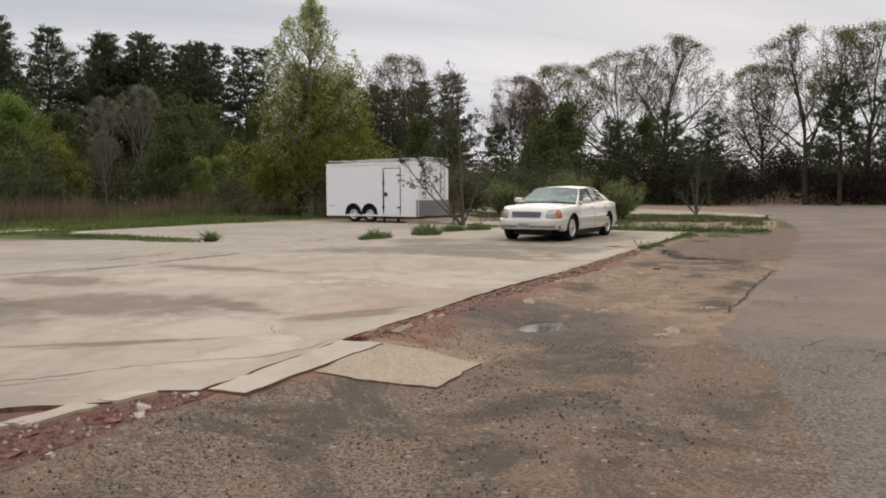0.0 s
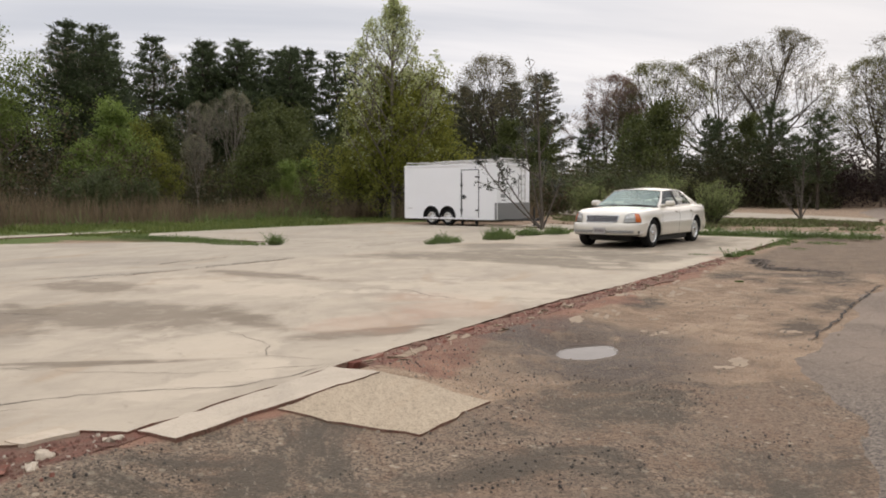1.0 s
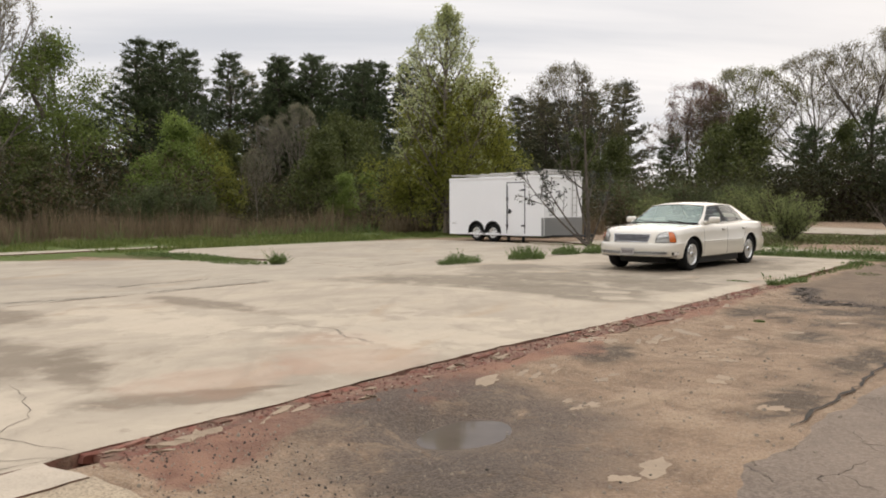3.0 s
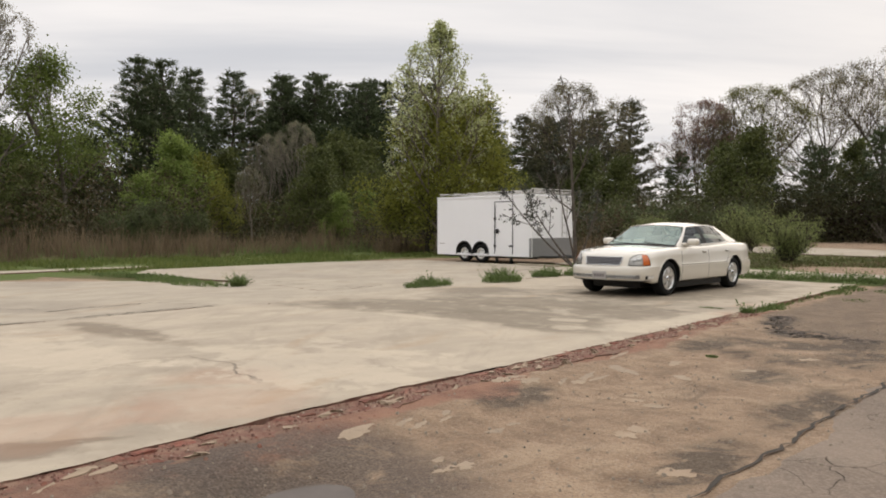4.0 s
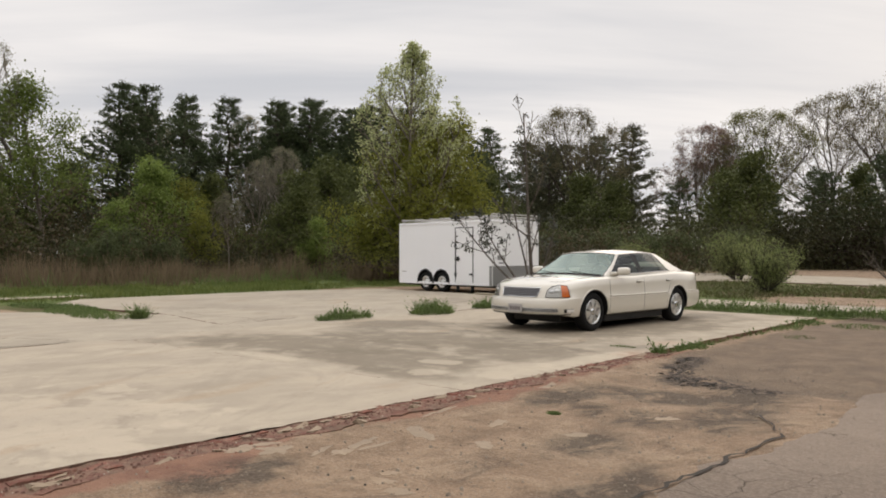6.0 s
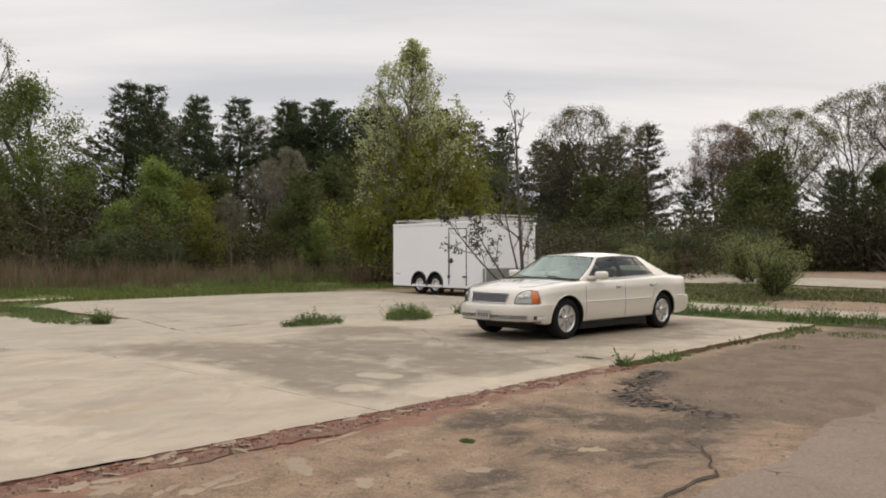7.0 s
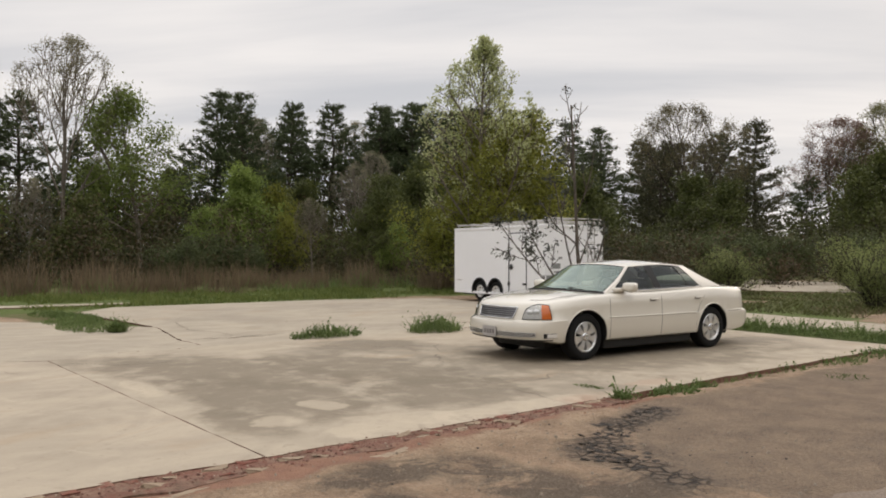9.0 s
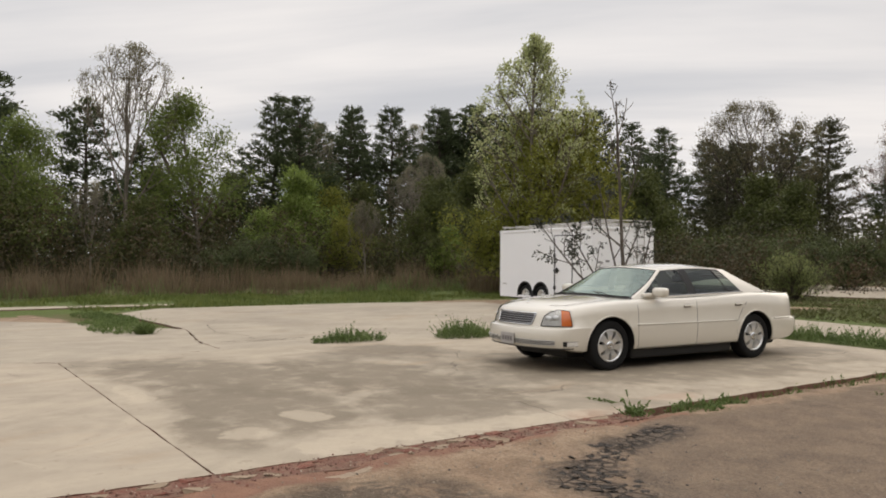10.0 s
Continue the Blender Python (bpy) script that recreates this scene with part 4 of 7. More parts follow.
def patch_mesh(name, f, us, vs, keep, mats, pick=lambda u, v: 0):
    """A surface f(u, v) over a grid, with the cells for which keep(u, v) holds, its face outwards."""
    verts = [f(u, v) for v in vs for u in us]
    faces, slot = [], []
    for j in range(len(vs) - 1):
        for i in range(len(us) - 1):
            um, vm = (us[i] + us[i + 1]) / 2, (vs[j] + vs[j + 1]) / 2
            if keep(um, vm):
                a = j * len(us) + i
                faces.append((a, a + 1, a + 1 + len(us), a + len(us)))
                slot.append(pick(um, vm))
    me = mesh_from(name, verts, faces, mats, True)
    me.polygons.foreach_set("material_index", slot)
    bm = bmesh.new()
    bm.from_mesh(me)
    bmesh.ops.delete(bm, geom=[v for v in bm.verts if not v.link_faces], context="VERTS")
    if sum(q.normal.dot(q.calc_center_median() - Vector((q.calc_center_median().x * 0.5, 0, 0.5))) for q in bm.faces) < 0:
        bmesh.ops.reverse_faces(bm, faces=bm.faces)
    bm.to_mesh(me)
    bm.free()
    return me


def a_line(v):
    return 1.0 - 0.72 * v - 0.045 * math.sin(math.pi * v), 0.83 - 0.15 * v - 0.05 * v * v, 0.935 + 0.405 * v


def c_line(v):
    return -1.80 + 0.74 * v + 0.035 * math.sin(math.pi * v), 0.82 - 0.145 * v - 0.045 * v * v, 1.0 + 0.34 * v


# the window edges along the side at the sill and at the roof: pillars, door glass, quarter glass
SILL_X = (0.85, -0.10, -0.25, -0.93, -0.955, -1.25)
ROOF_X = (0.24, -0.03, -0.17, -0.70, -0.722, -0.89)


def side_at(s, v, sign=1, off=0.0):
    """s runs 0 to 7 over the pillars and panes from the front post to the rear."""
    a, c = a_line(v), c_line(v)
    marks = [a[0]] + [p + (q - p) * v for p, q in zip(SILL_X, ROOF_X)] + [c[0]]
    x = float(np.interp(s, range(8), marks))
    f = (x - a[0]) / (c[0] - a[0])
    y = a[1] + (c[1] - a[1]) * f + 0.055 * math.sin(math.pi * f) + off
    return (x, sign * y, a[2] + (c[2] - a[2]) * f + 0.034 * math.sin(math.pi * f) * v)


def screen_at(u, v):
    x, y, z = a_line(v)
    return (x + (0.19 * (1 - v) + 0.10 * v) * (1 - u * u), u * y, z + (0.03 + 0.012 * v) * (1 - u * u))


def rear_at(u, v):
    x, y, z = c_line(v)
    return (x - (0.16 * (1 - v) + 0.08 * v) * (1 - u * u), u * y, z + 0.03 * (1 - u * u))


def roof_at(u, s):
    p, q = screen_at(u, 1), rear_at(u, 1)
    k = math.sin(math.pi * s)
    edge = 1 - abs(u) ** 3
    return (p[0] + (q[0] - p[0]) * s, p[1] + (q[1] - p[1]) * s + u * 0.055 * k, p[2] + (q[2] - p[2]) * s + 0.034 * k + 0.020 * k * edge)


def stops(marks, n):
    out = []
    for a, b in zip(marks, marks[1:]):
        out += list(np.linspace(a, b, n, endpoint=False))
    return out + [marks[-1]]


def car_cabin(car):
    lo_v, hi_v = 0.085, 0.925
    ss, vs, us, ws = stops(list(range(8)), 5), stops([0, 0.05, lo_v, hi_v, 0.955, 1], 4), stops([-1, -0.95, 0.95, 1], 7), stops([0, 0.06, 0.95, 1], 5)
    panes = ((1, 2), (3, 4), (5, 6))
    hole_side = lambda s, v: not (lo_v < v < hi_v and int(s) in (1, 3, 5))
    frame_of = lambda s, v: 1 if (lo_v < v < hi_v and int(s) in (2, 4)) or (0.05 < v < 0.955 and 1 < s < 6 and not lo_v < v < hi_v) else 0
    for sign in (1, -1):
        f = lambda s, v, k=sign: side_at(s, v, k)
        part("cabin_side", patch_mesh("cabin_side", f, ss, vs, hole_side, [M_PAINT, M_DARK], frame_of), None, car)
        for lo, hi in panes:
            g = lambda s, v, k=sign: side_at(s, v, k, -0.008)
            part("side_window", patch_mesh("side_window", g, list(np.linspace(lo, hi, 7)), list(np.linspace(lo_v, hi_v, 7)), lambda s, v: True, [M_GLASS]), None, car, "tinted side glass")
        bm = tube_bm([side_at(s, 0.065, sign, 0.003) for s in np.linspace(0.95, 6.05, 30)], 0.006, 6)
        part("window_trim", bm, M_CHROME, car, "bright chrome window trim", True)
    hole = lambda u, v: not (abs(u) < 0.95 and 0.06 < v < 0.95)
    part("screen_frame", patch_mesh("screen_frame", screen_at, us, ws, hole, [M_PAINT, M_DARK], lambda u, v: 1 if v < 0.06 else 0), None, car)
    part("windscreen", patch_mesh("windscreen", screen_at, list(np.linspace(-0.95, 0.95, 15)), list(np.linspace(0.06, 0.95, 9)), lambda u, v: True, [M_SCREEN]), None, car, "pale reflecting windscreen")
    edge = [Vector(screen_at(u, 0.06)) for u in np.linspace(-0.95, 0.95, 13)] + [Vector(screen_at(0.95, v)) for v in np.linspace(0.06, 0.95, 9)] + [Vector(screen_at(u, 0.95)) for u in np.linspace(0.95, -0.95, 13)] + [Vector(screen_at(-0.95, v)) for v in np.linspace(0.95, 0.06, 9)]
    part("screen_seal", tube_bm(edge, 0.008, 5), M_DARK, car)
    part("rear_frame", patch_mesh("rear_frame", rear_at, us, ws, hole, [M_PAINT]), None, car)
    part("rear_window", patch_mesh("rear_window", rear_at, list(np.linspace(-0.95, 0.95, 15)), list(np.linspace(0.06, 0.95, 9)), lambda u, v: True, [M_GLASS]), None, car)
    part("roof", patch_mesh("roof", roof_at, list(np.linspace(-1, 1, 25)), list(np.linspace(0, 1, 17)), lambda u, v: True, [M_PAINT]), None, car)
    # cabin
    part("dashboard", box_bm(0.42, 0.95, -0.70, 0.70, 0.86, 0.995, bevel=0.05), M_DARK, car, smooth=True)
    for y in (0.38, -0.38):
        seat = part("front_seat", box_bm(-0.35, 0.15, y - 0.25, y + 0.25, 0.80, 0.99, bevel=0.05), M_TRIM, car, smooth=True)
        back = box_bm(-0.12, 0.06, y - 0.24, y + 0.24, 0.0, 0.28, bevel=0.05)
        part("seat_back", back, M_TRIM, seat, smooth=True, at=pose(-0.25, 0, 0.86, 0, -14, 0))
        part("head_rest", box_bm(-0.46, -0.36, y - 0.12, y + 0.12, 1.14, 1.26, bevel=0.04), M_TRIM, seat, smooth=True)
    part("rear_seat", box_bm(-1.50, -1.25, -0.66, 0.66, 0.80, 1.08, bevel=0.08), M_TRIM, car, smooth=True)
    ring = [(0.40 + 0.06 * math.sin(a), 0.38 + 0.18 * math.cos(a), 1.0 + 0.16 * math.sin(a)) for a in np.linspace(0, 2 * math.pi, 25)]
    part("steering_wheel", tube_bm(ring, 0.014, 6), M_DARK, car, smooth=True)
    # underside: floor pan, engine tray and silencer as low dark boxes that block light
    part("floor_pan", box_bm(-1.0, 1.0, -0.84, 0.84, 0.13, 0.262, bevel=0.03), M_DARK, car)
    part("engine_tray", box_bm(0.95, 1.88, -0.53, 0.53, 0.15, 0.31, bevel=0.03), M_DARK, car)
    part("silencer", box_bm(-2.40, -1.0, -0.53, 0.53, 0.15, 0.31, bevel=0.04), M_DARK, car)


def nose_strip(name, y0, y1, z0, z1, lift, mat, parent, n=24, label=""):
    """A strip of the nose's skin between two places across it, lifted off it."""
    ys = list(np.linspace(y0, y1, n))
    f = lambda y, z: skin(t_of_y(abs(y)), z, 1 if y >= 0 else -1, lift)
    return part(name, patch_mesh(name, f, ys, list(np.linspace(z0, z1, 5)), lambda u, v: True, [mat]), None, parent, label)


def car_front(car, bumper):
    intake = nose_strip("bumper_intake", -0.70, 0.70, 0.355, 0.425, 0.004, M_DARK, bumper, 40)
    for z in (0.362, 0.381, 0.400, 0.419):
        bar = [skin(t_of_y(abs(y)), z, 1 if y >= 0 else -1, 0.008) for y in np.linspace(-0.70, 0.70, 40)]
        part("intake_bar", tube_bm(bar, 0.0055, 5), M_ALLOY, intake)
    plate = part("number_plate", box_bm(2.462, 2.474, -0.155, 0.155, 0.335, 0.485, bevel=0.004), M_PLATE, bumper, "grey number plate")
    for y in (-0.09, -0.03, 0.03, 0.09):
        part("plate_mark", box_bm(2.474, 2.476, y - 0.02, y + 0.02, 0.38, 0.44), M_BAR, plate)
    lip = [skin(t_of_y(abs(y)), 0.318, 1 if y >= 0 else -1, -0.012) for y in np.linspace(-0.84, 0.84, 40)]
    part("bumper_lip", tube_bm(lip, 0.016, 6), M_DARK, bumper)
    for s in (1, -1):
        ends = (t_of_x(2.12), t_of_x(1.955))
        f = lambda u, z, k=s: skin(u, z, k, 0.004)
        lamp = part("fog_lamp", patch_mesh("fog_lamp", f, list(np.linspace(*ends, 8)), [0.345, 0.36, 0.38, 0.395, 0.41], lambda u, v: True, [M_GAP]), None, bumper, "small fog lamp in a dark recess")
        g = lambda u, z, k=s: skin(u, z, k, 0.010)
        part("fog_glass", patch_mesh("fog_glass", g, list(np.linspace(ends[0] * 0.75 + ends[1] * 0.25, ends[1], 6)), [0.35, 0.365, 0.385, 0.405], lambda u, v: True, [M_BOWL]), None, lamp)
    # grille, narrower at its foot
    half = lambda z: 0.375 + 0.045 * (z - 0.607) / 0.155
    at = lambda u, z, lift: skin(t_of_y(abs(u) * half(z)), z, 1 if u >= 0 else -1, lift)
    zs = list(np.linspace(0.607, 0.762, 6))
    grille = part("grille", patch_mesh("grille", lambda u, z: at(u, z, 0.004), list(np.linspace(-1, 1, 31)), zs, lambda u, v: True, [M_DARK]), None, car)
    for z in np.linspace(0.630, 0.742, 5):
        part("grille_bar", tube_bm([at(u, z, 0.011) for u in np.linspace(-0.985, 0.985, 25)], 0.0052, 5), M_BARS, grille)
    rim = [at(u, zs[0], 0.010) for u in np.linspace(-1, 1, 21)] + [at(1, z, 0.010) for z in zs[1:]] + [at(u, zs[-1], 0.010) for u in np.linspace(1, -1, 21)[1:]] + [at(-1, z, 0.010) for z in zs[-2::-1]]
    part("grille_surround", tube_bm(rim, 0.010, 7), M_CHROME, grille, "chrome grille surround", True)
    part("hood_ornament", tube_bm([(2.13, 0, 0.865), (2.125, 0, 0.90), (2.10, 0, 0.935)], [0.012, 0.007, 0.004], 6), M_CHROME, car, "small upright chrome ornament", True)
    # head lamps, wrapping round the corner
    for s in (1, -1):
        def lens(u, v, k=s, lift=0.016):
            z = 0.604 + v * (float(np.interp(u, [0, 0.2, 0.55, 1], [0.735, 0.785, 0.815, 0.80])) - 0.604)
            t0, t1 = t_of_y(0.525 + 0.03 * v), t_of_x(2.02 + 0.03 * v)
            return skin(t0 + (t1 - t0) * u, z, k, lift * (0.35 + 0.65 * math.sin(math.pi * min(1, max(0, v)))) + 0.004)
        us, vs = list(np.linspace(0, 1, 25)), list(np.linspace(0, 1, 8))
        lamp = part("head_lamp", patch_mesh("head_lamp", lambda u, v: lens(u, v, s, 0.002), us, vs, lambda u, v: True, [M_BOWL]), None, car, "clear wraparound head lamp")
        part("lamp_glass", patch_mesh("lamp_glass", lens, us, vs, lambda u, v: u < 0.66, [M_LENS]), None, lamp)
        part("amber_lamp", patch_mesh("amber_lamp", lens, us, vs, lambda u, v: u > 0.66, [M_AMBER]), None, lamp, "amber corner lens")
        edge = [lens(u, 0, s) for u in us] + [lens(1, v, s) for v in vs[1:]] + [lens(u, 1, s) for u in us[-2::-1]] + [lens(0, v, s) for v in vs[-2::-1]]
        part("lamp_edge", tube_bm(edge, 0.005, 5), M_GAP, lamp)
        for u in (0.22, 0.47):
            bm = bmesh.new()
            c = lens(u, 0.45, s, 0.0)
            bmesh.ops.create_uvsphere(bm, u_segments=14, v_segments=8, radius=0.050, matrix=Matrix.Translation(c) @ pose(0, 0, 0, 0, 0, s * (20 + 40 * u)) @ Matrix.Diagonal((0.22, 1, 1, 1)))
            part("lamp_bowl", bm, M_ALLOY, lamp, smooth=True)


def seam(car, pts, name="door_seam", r=0.0032, mat=None):
    part(name, tube_bm(pts, r, 4), mat or M_GAP, car)


def car_sides(car):
    for s in (1, -1):
        out = lambda x, z, lift=0.0: skin(t_of_x(x), z, s, lift)
        for x0 in (0.96, -0.17):
            seam(car, [out(x0, z) for z in np.linspace(0.29, shoulder(x0) - 0.03, 14)])
        seam(car, [out(x, z) for x, z in ((-1.27, 0.965), (-1.23, 0.85), (-1.12, 0.74), (-1.04, 0.60), (-1.01, 0.42), (-1.0, 0.29))])
        seam(car, [out(x, 0.285) for x in np.linspace(0.96, -1.0, 20)], "sill_seam", 0.004)
        for x0, x1 in ((0.985, -1.01), (-1.87, -2.30)):
            part("side_moulding", tube_bm([out(x, 0.598, 0.001) for x in np.linspace(x0, x1, 22)], 0.013, 6), M_PAINT, car, smooth=True)
        for x in (0.03, -1.04):
            y = flank(x, 0.83)
            h = part("door_handle", box_bm(x - 0.085, x + 0.085, y + 0.010, y + 0.034, 0.822, 0.848, bevel=0.010), M_PAINT, car, smooth=True)
            if s < 0:
                h.scale = (1, -1, 1)
            part("handle_cup", box_bm(x - 0.065, x + 0.065, y - 0.004, y + 0.008, 0.808, 0.85, bevel=0.004), M_GAP, h)
        for ax in AXLES:
            arc = []
            for a in np.linspace(radians(-6), radians(186), 30):
                x, z = ax + (ARCH_R + 0.006) * math.cos(a), ARCH_Z + (ARCH_R + 0.006) * math.sin(a)
                arc.append(out(x, z, 0.0))
            part("arch_lip", tube_bm(arc, 0.012, 6), M_PAINT, car, smooth=True)
        mirror = part("door_mirror", box_bm(0.53, 0.67, s * 0.985 - 0.115, s * 0.985 + 0.115, 0.965, 1.10, bevel=0.05, seg=4), M_PAINT, car, smooth=True)
        part("mirror_glass", box_bm(0.522, 0.532, s * 0.99 - 0.085, s * 0.99 + 0.085, 0.985, 1.08, bevel=0.003), M_CHROME, mirror)
        part("mirror_arm", box_bm(0.58, 0.80, s * 0.84 - 0.05, s * 0.84 + 0.05, 0.955, 1.02, bevel=0.02), M_PAINT, mirror, smooth=True)
        t0, t1 = float(np.interp(2.50, -PLAN[:, 0], PLAN_T)), 0.965
        tail = lambda u, z, k=s: skin(u, z, k, 0.006)
        part("tail_lamp", patch_mesh("tail_lamp", tail, list(np.linspace(t0, t1, 9)), list(np.linspace(0.63, 0.90, 7)), lambda u, v: True, [M_RED]), None, car, "red tail lamp")
        # bonnet shut line and wipers
        seam(car, [top_skin(t, 0.17, s, 0.001) for t in np.linspace(t_of_x(2.26), t_of_x(1.0), 20)], "bonnet_seam", 0.0028)
        seam(car, [(1.17, s * 0.34 + 0.28, 0.985), (1.10, s * 0.34, 1.01), (1.04, s * 0.34 - 0.25, 1.02)], "wiper", 0.008, M_DARK)
    cowl = [(1.03 + 0.185 * (1 - u * u), u * 0.80, 0.955 + 0.025 * (1 - u * u)) for u in np.linspace(-1, 1, 15)]
    seam(car, cowl, "cowl", 0.013, M_DARK)
    part("exhaust", tube_bm([(-1.2, -0.45, 0.22), (-2.4, -0.45, 0.25), (-2.66, -0.45, 0.25)], 0.03, 8), M_DARK, car)


def car_wheel(car, ax, s, master=None):
    m = pose(ax, s * 0.79, HUB, 0, 0, 0 if s > 0 else 180)
    if master:
        ob = copy_thing(master, m)
        ob.parent = car
        return ob
    hub = part("wheel", lathe_bm([(0.02, -0.06), (0.15, -0.06), (0.15, 0.0), (0.02, 0.0)], 20), M_DARK, car, at=m)
    R = WHEEL_R
    tyre = [(0.215, -0.105), (0.25, -0.112), (0.30, -0.112), (R - 0.012, -0.10), (R, -0.075), (R, 0.075), (R - 0.012, 0.10), (0.30, 0.112), (0.25, 0.112), (0.215, 0.100)]
    part("tyre", lathe_bm(tyre, 48), M_TYRE, hub, "black rubber tyre", True)
    rim = part("rim", lathe_bm([(0.195, -0.09), (0.218, -0.10), (0.218, 0.104), (0.207, 0.110), (0.198, 0.100), (0.190, 0.05)], 40), M_ALLOY, hub, "bright alloy wheel", True)
    bm = bmesh.new()
    for k in range(7):
        a = 2 * math.pi * k / 7
        b = bmesh.new()
        lo = [b.verts.new(p) for p in ((-0.030, 0.062, 0.05), (0.030, 0.062, 0.05), (0.046, 0.062, 0.135), (0.080, 0.055, 0.200), (-0.080, 0.055, 0.200), (-0.046, 0.062, 0.135))]
        hi = [b.verts.new(p) for p in ((-0.028, 0.092, 0.05), (0.028, 0.092, 0.05), (0.040, 0.102, 0.135), (0.070, 0.092, 0.197), (-0.070, 0.092, 0.197), (-0.040, 0.102, 0.135))]
        b.faces.new(hi), b.faces.new(lo[::-1])
        for i in range(6):
            j = (i + 1) % 6
            b.faces.new((lo[i], lo[j], hi[j], hi[i]))
        bmesh.ops.recalc_face_normals(b, faces=b.faces)
        b.transform(Matrix.Rotation(a, 4, "Y"))
        part("spoke", b, M_ALLOY, rim)
    bm.free()
    part("hub_cap", lathe_bm([(0.002, 0.06), (0.062, 0.06), (0.060, 0.098), (0.045, 0.110), (0.002, 0.114)], 24), M_CHROME, rim, smooth=True)
    part("wheel_dish", lathe_bm([(0.002, 0.03), (0.2, 0.03), (0.2, 0.038), (0.002, 0.038)], 28), M_DARK, rim)
    return hub


def build_car():
    car = tagged(new("sedan"), "pearl white four-door sedan parked on the concrete slab", "car")
    car_front(car, car_body(car)), car_cabin(car), car_sides(car)
    master = car_wheel(car, AXLES[0], 1)
    for ax, s in ((AXLES[1], 1), (AXLES[0], -1), (AXLES[1], -1)):
        car_wheel(car, ax, s, master)
    car.matrix_basis = pose(-5.855, 20.507, -0.003, 0, 0, -93.64)


build_car()

# ---------------------------------------------------------------- the enclosed trailer
M_WHITE = plain("trailer_white", (0.87, 0.87, 0.88), 0.4, 0.0, 0.035, 1.2)
M_STONE = plain("stone_guard", (0.30, 0.30, 0.30), 0.45, 0.6, 0.12, 20.0)
M_RACK = plain("rack_metal", (0.42, 0.40, 0.37), 0.5, 0.6, 0.2)
M_STEEL = plain("black_steel", (0.03, 0.03, 0.03), 0.6, 0.2, 0.2)
M_WOOD = plain("old_board", (0.36, 0.31, 0.23), 0.9, 0.0, 0.3)
T_L, T_W, T_B, T_T = 4.68, 2.50, 0.27, 2.44


def trailer_wheel(trailer, x, z=0.325):
    hub = part("wheel", lathe_bm([(0.02, -0.05), (0.12, -0.05), (0.12, 0.02), (0.02, 0.02)], 18), M_STEEL, trailer, at=pose(x, 0.12, z, 0, 0, 180))
    R = 0.335
    part("tyre", lathe_bm([(0.20, -0.10), (0.29, -0.105), (R - 0.015, -0.09), (R, -0.06), (R, 0.06), (R - 0.015, 0.09), (0.29, 0.105), (0.20, 0.09)], 36), M_TYRE, hub, "black rubber tyre", True)
    rim = part("rim", lathe_bm([(0.19, -0.08), (0.205, -0.09), (0.205, 0.095), (0.185, 0.09), (0.165, 0.05), (0.09, 0.045), (0.06, 0.07), (0.01, 0.075), (0.01, 0.03), (0.16, 0.0)], 30), M_ALLOY, hub, "silver steel rim", True)
    for k in range(6):
        a = 2 * math.pi * k / 6
        bm = bmesh.new()
        bmesh.ops.create_cone(bm, cap_ends=True, segments=8, radius1=0.024, radius2=0.024, depth=0.012, matrix=Matrix.Translation((0.125 * math.cos(a), 0.05, 0.125 * math.sin(a))) @ pose(0, 0, 0, 90, 0, 0))
        part("rim_hole", bm, M_STEEL, rim)
    return hub


